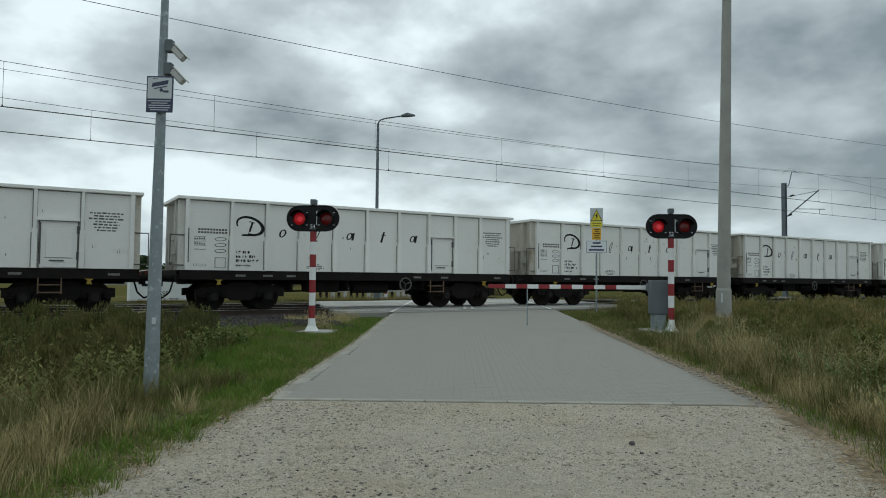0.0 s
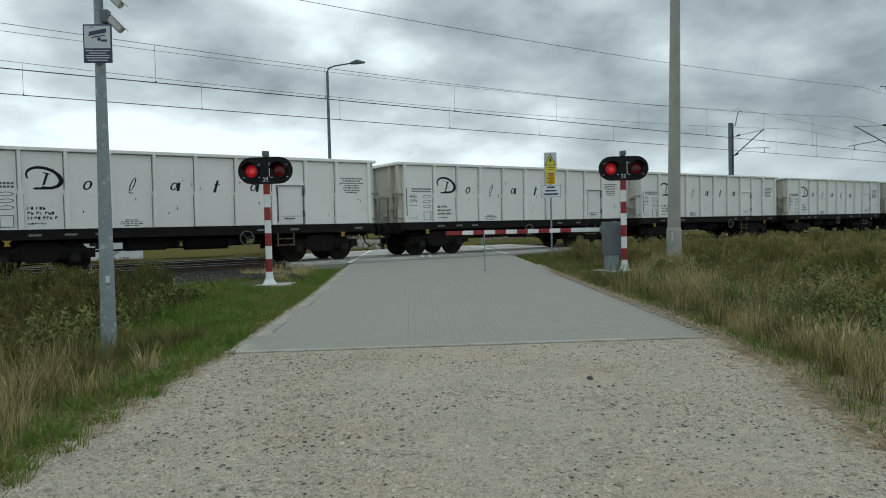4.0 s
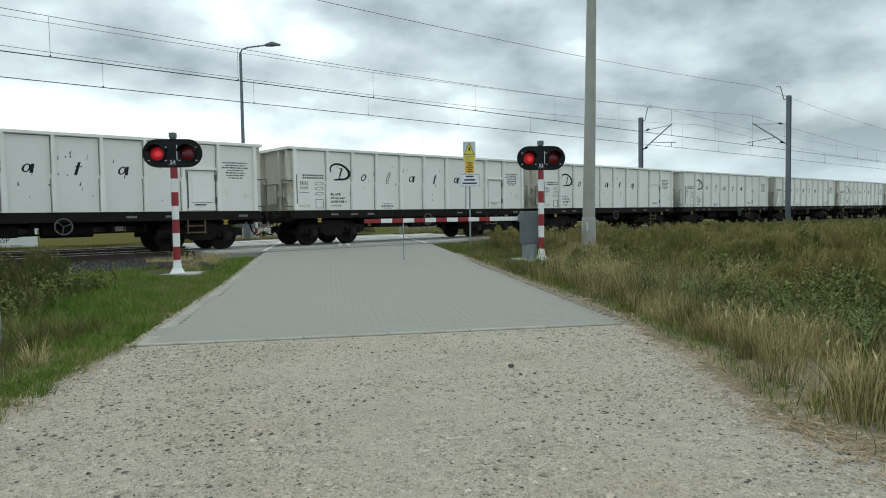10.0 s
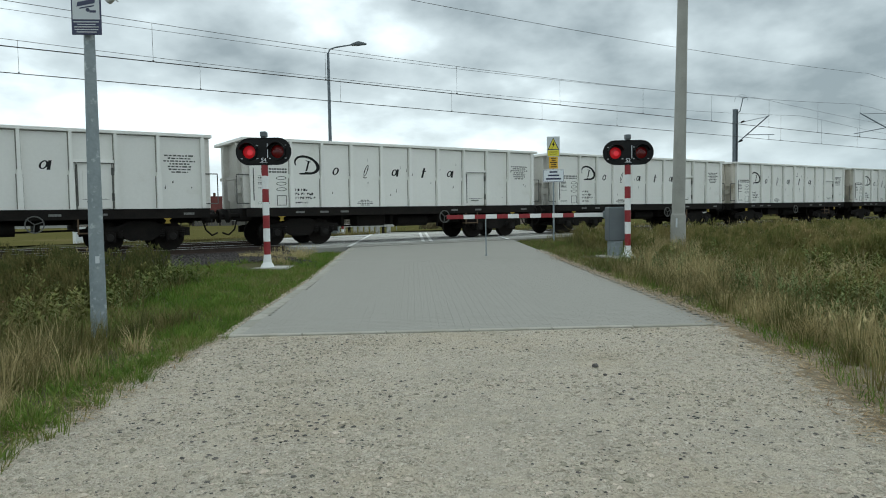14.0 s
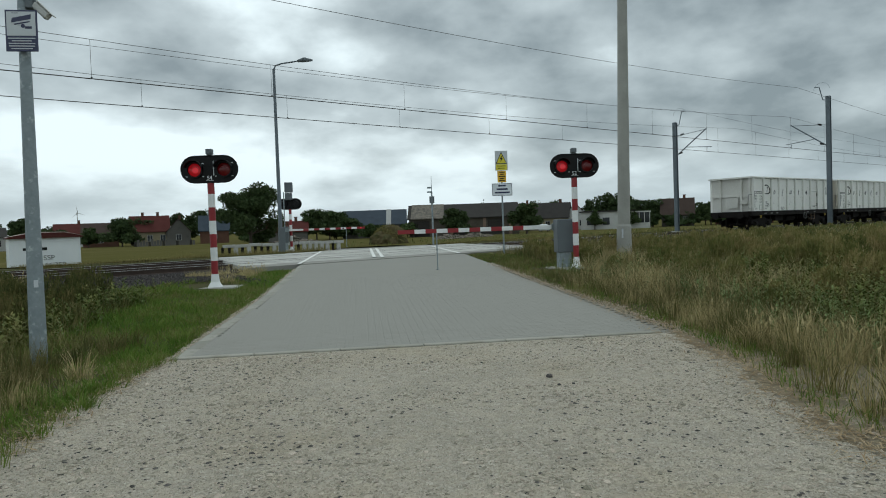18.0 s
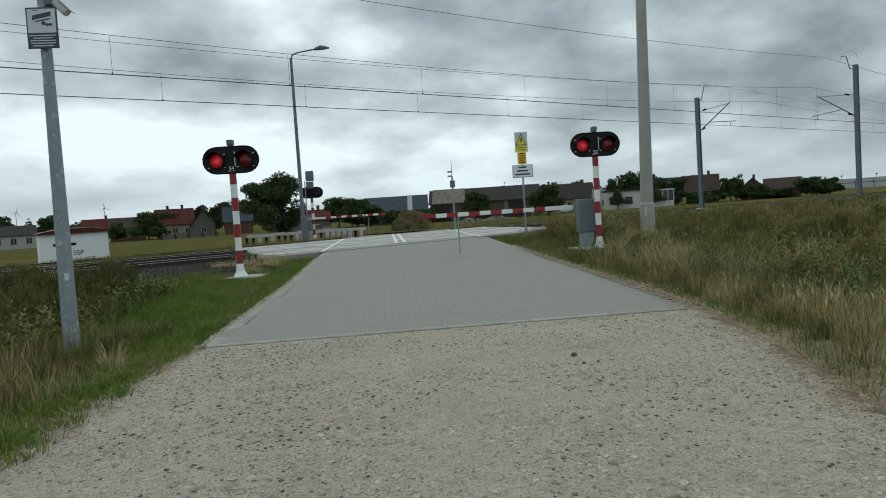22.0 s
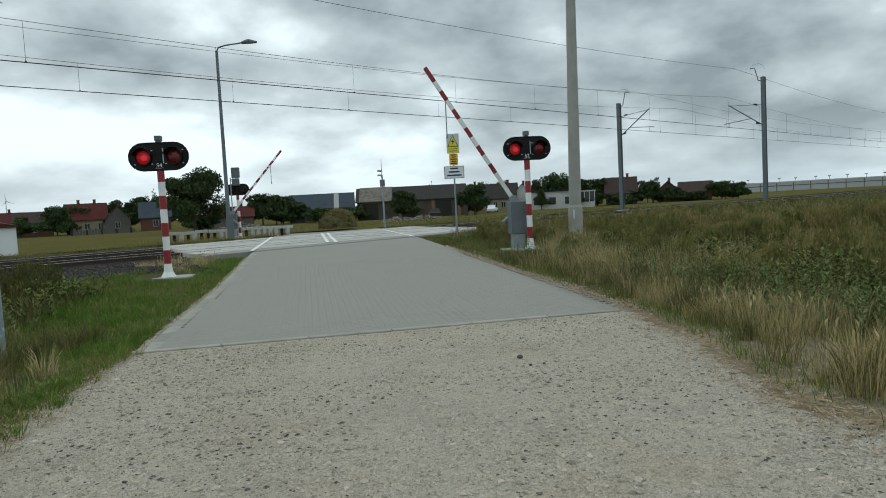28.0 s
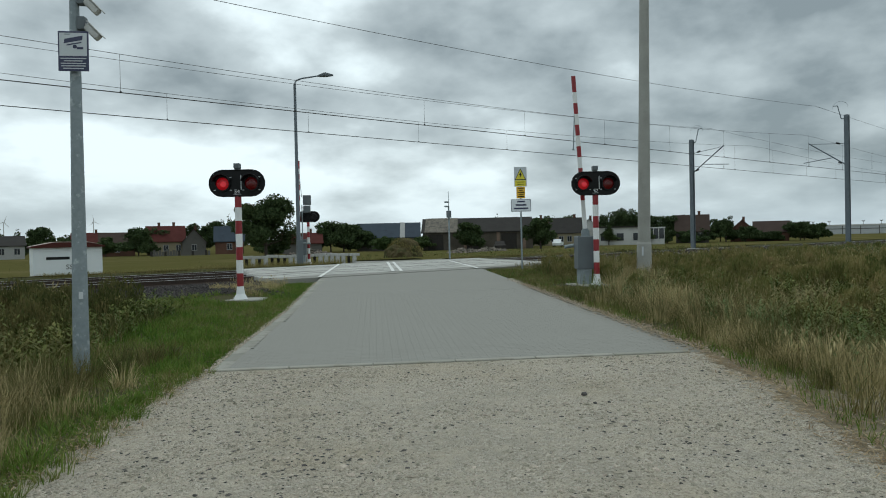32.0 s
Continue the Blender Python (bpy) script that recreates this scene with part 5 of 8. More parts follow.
def make_warning_sign():
    g = thing("warning_sign", pose(18.3, 18.9, 0.28, 0, 0, -37), "yellow voltage warning and white notice on a thin steel post", "sign")
    bm = bmesh.new()
    rod(bm, (0, 0.03, -0.2), (0, 0.03, 3.9), 0.033, n=10)
    part("post", bm, M_GALV, g, "thin steel post")
    bm = bmesh.new()
    box(bm, -0.39, -0.012, 2.22, 0.39, 0.0, 2.70, 0.004)
    wb = part("white_plate", bm, M_SIGNWHITE, g, "white plate with lines of writing")
    bm = bmesh.new()
    for z0, z1, x0, x1 in ((2.235, 2.247, -0.375, 0.375), (2.673, 2.685, -0.375, 0.375)):
        box(bm, x0, -0.015, z0, x1, -0.0125, z1)
    for x in (-0.375, 0.363):
        box(bm, x, -0.015, 2.25, x + 0.012, -0.0125, 2.67)
    for i, w in enumerate((0.30, 0.42, 0.56)):
        box(bm, -w / 2, -0.015, 2.575 - i * 0.13, w / 2, -0.0125, 2.635 - i * 0.13)
    part("small_print", bm, M_NAVY, wb, "dark lines of writing", kind="stuff")
    bm = bmesh.new()
    box(bm, -0.165, -0.012, 2.73, 0.165, 0.0, 3.17, 0.004)
    ob = part("amber_plate", bm, M_SIGNORANGE, g, "amber plate with short lines of writing")
    bm = bmesh.new()
    for i, w in enumerate((0.2, 0.14, 0.26, 0.18, 0.22)):
        box(bm, -w / 2 + 0.01, -0.015, 3.10 - i * 0.08, w / 2 + 0.01, -0.0125, 3.135 - i * 0.08)
    part("small_print", bm, M_LETTER, ob)
    bm = bmesh.new()
    box(bm, -0.24, -0.012, 3.18, 0.24, 0.0, 3.93, 0.004)
    yb = part("hazard_plate", bm, M_GREYSIGN, g, "pale plate with a yellow hazard triangle")
    bm = bmesh.new()
    box(bm, -0.21, -0.016, 3.20, 0.21, -0.0125, 3.42)
    prism(bm, [(-0.18, 3.46), (0.18, 3.46), (0.0, 3.84)], "y", -0.020, -0.016)
    part("yellow_field", bm, M_SIGNYEL, yb, "yellow field and triangle")
    bm = bmesh.new()
    prism(bm, [(-0.215, 3.435), (0.215, 3.435), (0.0, 3.89)], "y", -0.016, -0.0125)
    for i, w in enumerate((0.32, 0.28)):
        box(bm, -w / 2, -0.018, 3.34 - i * 0.08, w / 2, -0.0161, 3.36 - i * 0.08)
    prism(bm, [(0.02, 3.74), (-0.06, 3.62), (-0.01, 3.62), (-0.03, 3.50), (0.06, 3.65), (0.01, 3.65), (0.05, 3.74)], "y", -0.023, -0.0202)
    part("bolt_sign", bm, M_LETTER, yb, "black triangle edge and bolt")


make_warning_sign()


# ---- overhead line ----
def wire(name, label, y, fn, x0, x1, r, parent=None, n=60):
    bm = bmesh.new()
    pts = [(x0 + (x1 - x0) * i / n, y, fn(x0 + (x1 - x0) * i / n)) for i in range(n + 1)]
    for a, b in zip(pts, pts[1:]):
        rod(bm, a, b, r, n=5, caps=False)
    if parent:
        return part(name, bm, M_WIRE, parent, label)
    ob = new(name, mesh_of(name, bm, M_WIRE))
    return tagged(ob, label, "wire")


def sag(low, k, mid):
    """A wire hung in spans, with its lowest point at mid."""
    def fn(x):
        u = x - mid
        while u > 40:
            u -= 78
        return low + k * u * u
    return fn


def make_overhead():
    for nm, y, low, k, contact, ph in (("near", TRACK_NEAR, 7.63, 0.0008, 6.47, 0.0), ("far", TRACK_FAR, 7.43, 0.0007, 6.43, 2.6)):
        g = thing("overhead_line", pose(0, 0, 0), "messenger and contact wires with droppers above a track", "overhead line", "wires above the tracks")
        up = sag(low, k, 15.0)
        wire("messenger_wire", "", y, up, -60, 260, 0.009, g, 130)
        wire("contact_wire", "", y - 0.03, lambda x: contact, -60, 260, 0.0095, g, 1)
        wire("second_contact_wire", "", y + 0.04, lambda x: contact, -60, 260, 0.0095, g, 1)
        me = None
        for i in range(-6, 22):
            x = 5.3 + ph + i * 6.1
            bm = bmesh.new()
            rod(bm, (x, y, contact), (x, y, up(x)), 0.006, n=4)
            box(bm, x - 0.02, y - 0.03, contact, x + 0.02, y + 0.03, contact + 0.05)
            part("dropper", bm, M_WIRE, g)
    wire("feeder_wire", "single bare feeder wire strung between mast tops", 21.9, sag(9.33, 0.0007, 12.0), -60, 260, 0.010, None, 130)
    wire("feeder_wire", "bare feeder wire strung beyond the tracks", 30.0, sag(9.05, 0.0006, 12.0), -60, 260, 0.009, None, 130)


make_overhead()


def make_mast(x, y, z, top, to_track, label):
    """A steel catenary mast; to_track is +1 when the track lies on its +y side."""
    k = to_track
    g = thing("catenary_mast", pose(x, y, 0), label, "catenary mast", "overhead line masts")
    bm = bmesh.new()
    box(bm, -0.13, -0.15, z - 0.5, -0.10, 0.15, top)
    box(bm, 0.10, -0.15, z - 0.5, 0.13, 0.15, top)
    box(bm, -0.10, -0.012, z - 0.5, 0.10, 0.012, top)
    part("column", bm, M_MAST, g, "grey steel column")
    bm = bmesh.new()
    box(bm, -0.35, -0.35, z - 0.6, 0.35, 0.35, z + 0.15, 0.03)
    part("foundation", bm, M_CONCRETE, g, "concrete foundation")
    reach = 2.7 * k
    bm = bmesh.new()
    rod(bm, (0, 0.1 * k, 6.35), (0, reach, 8.2), 0.045, n=8)
    rod(bm, (0, 0.1 * k, 7.9), (0, reach, 8.15), 0.02, n=6)
    rod(bm, (0, 1.0 * k, 6.95), (0, reach + 0.4 * k, 6.75), 0.028, n=6)
    rod(bm, (0, reach, 6.74), (0, reach, 6.42), 0.02, n=6)
    part("cantilever", bm, M_MAST, g, "slanted steel cantilever")
    bm = bmesh.new()
    for yy, zz in ((0.35 * k, 6.5), (0.5 * k, 7.94)):
        for i in range(4):
            rod(bm, (0, yy + i * 0.07 * k, zz + i * 0.02), (0, yy + i * 0.07 * k + 0.03 * k, zz + i * 0.02 + 0.01), 0.07, n=10)
    part("insulator", bm, M_UNDER, g, "dark ribbed insulators")
    bm = bmesh.new()
    rod(bm, (0, 0.1 * k, top - 0.3), (0, 0.38 * k, top - 0.22), 0.035, n=6)
    rod(bm, (0, 0.38 * k, top - 0.22), (0, 0.62 * k, top + 0.75), 0.035, n=6)
    rod(bm, (0, 0.62 * k, top + 0.75), (0, 0.95 * k, top + 0.78), 0.03, n=6)
    for a in range(0, 180, 20):
        c0, s0, c1, s1 = math.cos(radians(a)), math.sin(radians(a)), math.cos(radians(a + 20)), math.sin(radians(a + 20))
        rod(bm, (0, 0.45 * k + 0.55 * c0 * k, top + 0.55 + 0.5 * s0), (0, 0.45 * k + 0.55 * c1 * k, top + 0.55 + 0.5 * s1), 0.008, n=4)
    part("feeder_horn", bm, M_MAST, g, "bent feeder horn")


make_mast(54.2, 21.2, 0.25, 10.0, 1, "grey steel mast between field and tracks with slanted cantilever")
make_mast(49.0, 30.6, 0.2, 9.0, -1, "grey steel mast behind the tracks with slanted cantilever")


# ---- street lamp, slim mast, signal hut and guard rail beyond the tracks ----
def make_street_lamp():
    g = thing("street_lamp", pose(16.54, 34.33, 0.15), "slim dark street lamp with a curved arm beyond the tracks", "street lamp")
    bm = bmesh.new()
    rod(bm, (0, 0, -0.2), (0, 0, 10.0), 0.115, 0.07, 16)
    part("shaft", bm, M_MAST, g, "", True)
    bm = bmesh.new()
    box(bm, -0.17, -0.2, -0.1, 0.17, -0.02, 1.5, 0.02)
    part("cable_cabinet", bm, M_BOX, g, "grey cable cabinet")
    d = Vector((0.80, -0.60, 0))
    pts = [Vector((0, 0, 10.0)), Vector((0, 0, 10.2)) + d * 0.10, Vector((0, 0, 10.3)) + d * 0.4, Vector((0, 0, 10.42)) + d * 1.3]
    bm = bmesh.new()
    for a, b in zip(pts, pts[1:]):
        rod(bm, a, b, 0.04, n=8)
    part("arm", bm, M_MAST, g, "curved lamp arm")
    bm = bmesh.new()
    rod(bm, pts[-1], pts[-1] + d * 0.35 + Vector((0, 0, 0.06)), 0.07, 0.14, 10)
    rod(bm, pts[-1] + d * 0.35 + Vector((0, 0, 0.06)), pts[-1] + d * 0.8 + Vector((0, 0, 0.02)), 0.14, 0.05, 10)
    part("lamp_head", bm, M_BOX, g, "grey lamp head", True)


def make_slim_mast():
    g = thing("slim_mast", pose(24.3, 30.85, 0.3), "slim steel mast with a small box and aerial", "mast")
    bm = bmesh.new()
    rod(bm, (0, 0, -0.2), (0, 0, 3.1), 0.055, 0.045, 10)
    rod(bm, (0, 0, 3.1), (0, 0, 4.0), 0.02, 0.012, 6)
    part("shaft", bm, M_GALV, g)
    bm = bmesh.new()
    box(bm, -0.11, -0.1, 2.45, 0.11, 0.1, 2.85, 0.01)
    part("box", bm, M_BOX, g, "small grey box")
    bm = bmesh.new()
    for z in (3.05, 3.3):
        box(bm, -0.28, -0.05, z, 0.0, 0.05, z + 0.09)
    part("sensor", bm, M_GALV, g, "pale sensors")


def make_hut():
    g = thing("signal_hut", pose(4.45, 38.0, -0.42, 0, 0, -3), "white relay hut with a maroon roof edge beside the tracks", "hut")
    bm = bmesh.new()
    box(bm, 0.0, 0.0, 0.0, 3.0, 2.3, 1.95)
    wl = part("wall", bm, M_HUTWALL, g, "white panel walls")
    for x in (0.0, 2.96):
        bm = bmesh.new()
        box(bm, x, -0.02, 0, x + 0.04, 0.0, 1.95)
        part("corner_trim", bm, M_HUTWALL, wl)
    bm = bmesh.new()
    box(bm, -0.1, -0.14, 1.95, 3.1, 2.4, 2.02)
    prism(bm, [(-0.1, 2.02), (3.1, 2.02), (2.3, 2.20), (0.9, 2.20)], "y", -0.14, 2.4)
    part("roof", bm, M_HUTROOF, g, "low maroon roof")
    bm = bmesh.new()
    prism(bm, [(-0.12, 2.03), (0.9, 2.21), (2.3, 2.21), (3.12, 2.03), (2.3, 2.235), (0.9, 2.235)], "y", -0.15, 2.41)
    part("roof_sheet", bm, M_HUTTOP, g, "pale roof sheet")
    bm = bmesh.new()
    box(bm, 0.54, -0.006, 1.36, 1.55, -0.001, 1.50)
    part("maker_plate_print", bm, M_LETTER, wl, "black lettering bar")
    share("hut_code", text_mesh("SSP", 0.34, M_LETTER), wl, pose(1.62, -0.006, 0.98, 90, 0, 0), "black lettering")
    share("hut_distance", text_mesh("km 66,359", 0.34, M_LETTER), wl, pose(1.62, -0.006, 0.62, 90, 0, 0), "black lettering")


M_WORNWHITE = mat("worn_white_concrete", (0.46, 0.46, 0.44), (0.30, 0.295, 0.28), 0.85, scale=1.3, fine=9, bump=0.2, dirt=(0.10, 0.095, 0.085), dirt_scale=1.6, dirt_at=0.56)


def make_guard_rail():
    g = thing("guard_rail", pose(0, 0, 0), "low white guard rail on dark posts beside the lane", "guard rail")
    a, b, n = Vector((18.1, 46.8, 0)), Vector((27.3, 45.8, 0)), 10
    d = (b - a).normalized()
    yaw = math.degrees(math.atan2(d.y, d.x))
    bm = bmesh.new()
    box(bm, -0.09, -0.07, -0.6, 0.09, 0.07, 0.40, 0.01)
    dark = mesh_of("post", bm, M_UNDER)
    bm = bmesh.new()
    box(bm, -0.14, -0.09, -0.6, 0.14, 0.09, 0.5, 0.01)
    pale = mesh_of("post", bm, M_WORNWHITE)
    bm = bmesh.new()
    ln = (b - a).length / n
    box(bm, 0.03, -0.08, 0.38, ln - 0.03, 0.08, 0.60, 0.02)
    beam = mesh_of("beam", bm, M_WORNWHITE)
    for i in range(n):
        p = a.lerp(b, i / n)
        z = landz(p.x, p.y) + 0.40 + random.uniform(-0.03, 0.03)
        share("post", pale if i % 3 else dark, g, pose(p.x, p.y, z, 0, 0, yaw))
        q = a.lerp(b, (i + 0.5) / n)
        share("post", dark if i < 4 else pale, g, pose(q.x, q.y, z, 0, 0, yaw))
        share("beam", beam, g, pose(p.x, p.y, z + random.uniform(-0.04, 0.04), 0, random.uniform(-1, 1), yaw), "white painted beam")


make_street_lamp()
make_slim_mast()
make_hut()
make_guard_rail()


# ---- village beyond the fields ----
def leaf_cloud(rng, n, centres, size):
    """Leaf clumps: small tilted triangles spread through several lumps."""
    c = np.asarray(centres, float)
    w = c[:, 3] ** 2 * c[:, 4]
    pick = rng.choice(len(c), n, p=w / w.sum())
    v = rng.normal(size=(n, 3))
    v /= np.linalg.norm(v, axis=1)[:, None]
    r = rng.uniform(0.35, 1.08, n) ** 0.6
    p = c[pick, :3] + v * r[:, None] * c[pick][:, [3, 3, 4]]
    q = 2
    a, b = rng.normal(size=(n, 3)), rng.normal(size=(n, 3))
    a /= np.linalg.norm(a, axis=1)[:, None]
    b /= np.linalg.norm(b, axis=1)[:, None]
    k = size * rng.uniform(0.5, 1.3, n)[:, None]
    verts = np.stack([p - a * k, p + a * k * 0.6 + b * k, p + a * k * 0.9 - b * k * 0.7, p + a * k * 1.5 + b * k * 0.2], 1).reshape(-1, 3)
    i = np.arange(n)[:, None] * 4
    return verts, np.concatenate([i + [0, 1, 2], i + [1, 3, 2]])


M_LEAF = grass_mat("dark_foliage", [(0.022, 0.038, 0.016), (0.036, 0.058, 0.022), (0.054, 0.08, 0.03), (0.08, 0.10, 0.042)], 0.7, 0.2, 0.2)
M_LEAF_LIGHT = grass_mat("mid_foliage", [(0.03, 0.05, 0.018), (0.05, 0.078, 0.026), (0.075, 0.10, 0.036)], 0.7, 0.2)
M_BARK = mat("dark_bark", (0.07, 0.055, 0.04), (0.045, 0.036, 0.03), 0.95, scale=5, bump=0.6)


def make_tree(x, y, high, wide, label, seed, trunk=0.3, leaves=1500, size=0.34, light=False, conifer=False):
    rng = np.random.default_rng(seed)
    z = landz(x, y)
    g = thing("tree" if trunk > 0.12 else "bush", pose(x, y, z - 0.05), label, "tree" if trunk > 0.12 else "bush", "trees of the village")
    bm = bmesh.new()
    base = high * (0.10 if trunk > 0.12 else 0.03)
    tr = max(0.06, high * 0.028)
    rod(bm, (0, 0, -0.3), (0, 0, base), tr, tr * 0.8, 8)
    top = Vector((rng.uniform(-0.2, 0.2), rng.uniform(-0.2, 0.2), high * 0.75))
    rod(bm, (0, 0, base), top, tr * 0.8, tr * 0.25, 8)
    cen = []
    n = (34 if leaves > 4000 else 20 if leaves > 1300 else 13) if not conifer else 7
    for i in range(n):
        if conifer:
            f = i / (n - 1)
            cen.append((0, 0, high * (0.18 + 0.75 * f), wide * 0.5 * (1.02 - f) + 0.15, high * 0.12))
            continue
        a = i * 2.4 + rng.uniform(-0.4, 0.4)
        f = rng.uniform(0.1, 1.0)
        rr = wide * 0.5 * rng.uniform(0.3, 0.88) * (1 - 0.5 * f * f)
        hz = base + (high - base) * (0.12 + 0.68 * f)
        c = (rr * math.cos(a), rr * math.sin(a), hz, wide * rng.uniform(0.09, 0.20), (high - base) * rng.uniform(0.06, 0.14))
        cen.append(c)
        rod(bm, (0, 0, base + (hz - base) * 0.35), (c[0] * 0.9, c[1] * 0.9, hz), tr * 0.35, tr * 0.12, 5)
    cen.append((0, 0, base + (high - base) * 0.45, wide * 0.24, (high - base) * 0.30))
    part("trunk", bm, M_BARK, g, "dark trunk and limbs")
    verts, tris = leaf_cloud(rng, int(leaves * 3.2), cen, size * 0.46)
    verts[:, 2] = np.clip(verts[:, 2], 0.02, high)
    ob = new("crown", bulk("crown", verts, tris, M_LEAF_LIGHT if light else M_LEAF))
    ob.parent = g


def plaster(name, c, k=0.85):
    return mat(name, c, tuple(v * k for v in c), 0.9, scale=0.8, fine=12, bump=0.1, dirt=tuple(v * 0.72 for v in c), dirt_scale=0.5, dirt_at=0.58, spec=0.1)


W_WHITE, W_CREAM, W_GREY = plaster("white_render", (0.50, 0.50, 0.48)), plaster("cream_render", (0.27, 0.235, 0.155)), plaster("grey_render", (0.12, 0.115, 0.105))
W_BRICK, W_STONE = plaster("old_red_brick", (0.13, 0.07, 0.05), 0.7), plaster("field_stone_wall", (0.12, 0.105, 0.085), 0.5)
R_RED, R_BROWN = plaster("red_roof_tile", (0.095, 0.030, 0.026), 0.7), plaster("brown_roof_tile", (0.062, 0.044, 0.037), 0.75)
R_SLATE, R_GREY = plaster("slate_roof", (0.055, 0.07, 0.088), 0.8), plaster("grey_roof_sheet", (0.048, 0.045, 0.042), 0.75)
W_STUCCO = plaster("grey_white_stucco", (0.36, 0.36, 0.345))
M_GLASS = mat("dark_window_glass", (0.03, 0.035, 0.04), (0.02, 0.022, 0.026), 0.08, scale=1, bump=0)
M_FRAME = plaster("white_window_frame", (0.34, 0.34, 0.33))


def make_house(x, y, wide, deep, eave, ridge, walls, roof, label, yaw=None, windows=3, storeys=1, gable=False, chimneys=1, name="house", openings=0):
    """A pitched-roof building that faces -y in its own space; gable turns the gable to that side."""
    yaw = -math.degrees(math.atan2(x, y)) if yaw is None else yaw
    g = thing(name, pose(x, y, landz(x, y) - 0.1, 0, 0, yaw), label, name, "village buildings")
    hw, hd, o = wide / 2, deep / 2, 0.3
    bm = bmesh.new()
    if gable:
        prism(bm, [(-hw, -0.3), (hw, -0.3), (hw, eave), (0, ridge - 0.06), (-hw, eave)], "y", -hd, hd)
    else:
        prism(bm, [(-hd, -0.3), (hd, -0.3), (hd, eave), (0, ridge - 0.06), (-hd, eave)], "x", -hw, hw)
    wl = part("wall", bm, walls, g)
    bm = bmesh.new()
    span, run = (hw, hd) if gable else (hd, hw)
    k = (ridge - eave) / span
    t = 0.14
    lo = eave - k * o
    outline = [(-span - o, lo), (0, ridge), (span + o, lo), (span + o, lo + t), (0, ridge + t), (-span - o, lo + t)]
    prism(bm, outline, "y" if gable else "x", -run - o, run + o)
    rf = part("roof", bm, roof, g)
    for i in range(chimneys):
        bm = bmesh.new()
        u = run * (0.45 - 0.8 * i)
        cx, cy = (0.3, u) if gable else (u, 0.2)
        box(bm, cx - 0.25, cy - 0.25, ridge - 0.4, cx + 0.25, cy + 0.25, ridge + 0.75)
        box(bm, cx - 0.3, cy - 0.3, ridge + 0.75, cx + 0.3, cy + 0.3, ridge + 0.85)
        part("chimney", bm, W_BRICK, rf, "brick chimney")
    for s in range(storeys):
        for i in range(windows):
            cx = -hw + wide * (i + 0.5) / windows
            z0 = 0.9 + s * 2.3
            if z0 + 1.2 > eave + (0.8 if gable else 0):
                continue
            bm = bmesh.new()
            box(bm, cx - 0.5, -hd - 0.05, z0, cx + 0.5, -hd + 0.05, z0 + 0.09)
            box(bm, cx - 0.5, -hd - 0.05, z0 + 1.16, cx + 0.5, -hd + 0.05, z0 + 1.25)
            for q in (-0.5, -0.04, 0.42):
                box(bm, cx + q, -hd - 0.05, z0 + 0.09, cx + q + 0.08, -hd + 0.05, z0 + 1.16)
            wn = part("window", bm, M_FRAME, wl, "pale window frame")
            bm = bmesh.new()
            box(bm, cx - 0.42, -hd - 0.02, z0 + 0.09, cx + 0.42, -hd - 0.004, z0 + 1.16)
            part("pane", bm, M_GLASS, wn, "dark pane")
    for i in range(openings):
        cx = -hw + wide * (i + 0.35) / openings
        bm = bmesh.new()
        box(bm, cx - 1.3, -hd - 0.06, -0.2, cx + 1.3, -hd - 0.004, eave - 0.4)
        part("barn_door", bm, M_DARKWOOD, wl, "dark barn door")
    return g


M_DARKWOOD = mat("dark_weathered_wood", (0.02, 0.018, 0.016), (0.035, 0.03, 0.025), 0.9, scale=3, bump=0.3)
make_house(10.6, 149.7, 12, 9, 2.6, 4.3, W_STUCCO, R_GREY, "long white farmhouse with grey roof and many windows", windows=5, storeys=2, chimneys=0)
make_house(31.0, 167.0, 6.5, 7, 2.8, 5.1, W_WHITE, R_RED, "small house with a red tiled roof", gable=False, windows=2)
make_house(32.3, 146.8, 6.2, 7, 2.7, 4.7, W_BRICK, R_BROWN, "low brick outbuilding with a brown roof", windows=1, chimneys=0, name="outbuilding")
make_house(41.0, 144.6, 7.0, 8, 2.9, 5.9, W_CREAM, R_RED, "house with a bright red tiled roof and two chimneys", windows=3, chimneys=2)
make_house(45.8, 141.8, 4.5, 8, 2.6, 5.2, W_GREY, R_BROWN, "grey gabled house with a brown roof", gable=True, windows=1)
make_house(49.2, 131.2, 5.2, 6, 2.7, 5.4, W_BRICK, R_SLATE, "brick shed with a blue-grey slate roof", windows=1, chimneys=0, name="shed")
make_house(53.2, 107.8, 6.5, 6, 1.9, 3.5, W_GREY, R_RED, "low house with a faded red roof", windows=3)
make_house(71.6, 108.4, 11.5, 9, 2.6, 5.2, W_GREY, R_SLATE, "long barn with a slate-blue roof", yaw=-36, windows=0, chimneys=0, name="barn")
make_house(78.4, 90.6, 18.6, 9, 3.2, 5.5, W_STONE, R_GREY, "large old stone and brick barn with a dark roof", yaw=-40.3, windows=0, chimneys=0, name="barn", openings=3)
make_house(108.0, 105.5, 6.5, 7, 3.4, 6.0, W_CREAM, R_RED, "house with a steep red roof", windows=2)
make_house(110.8, 98.5, 6.8, 7, 2.9, 5.9, W_CREAM, R_GREY, "cream house with a grey roof and a row of windows", windows=4, yaw=-55)
make_house(115.0, 96.0, 5.2, 7, 3.0, 5.6, W_WHITE, R_BROWN, "white gabled house with a brown roof", gable=True, windows=2)
make_house(127.4, 79.2, 6.2, 7, 2.6, 5.8, W_GREY, R_BROWN, "house with a steep brown-red roof", windows=2)
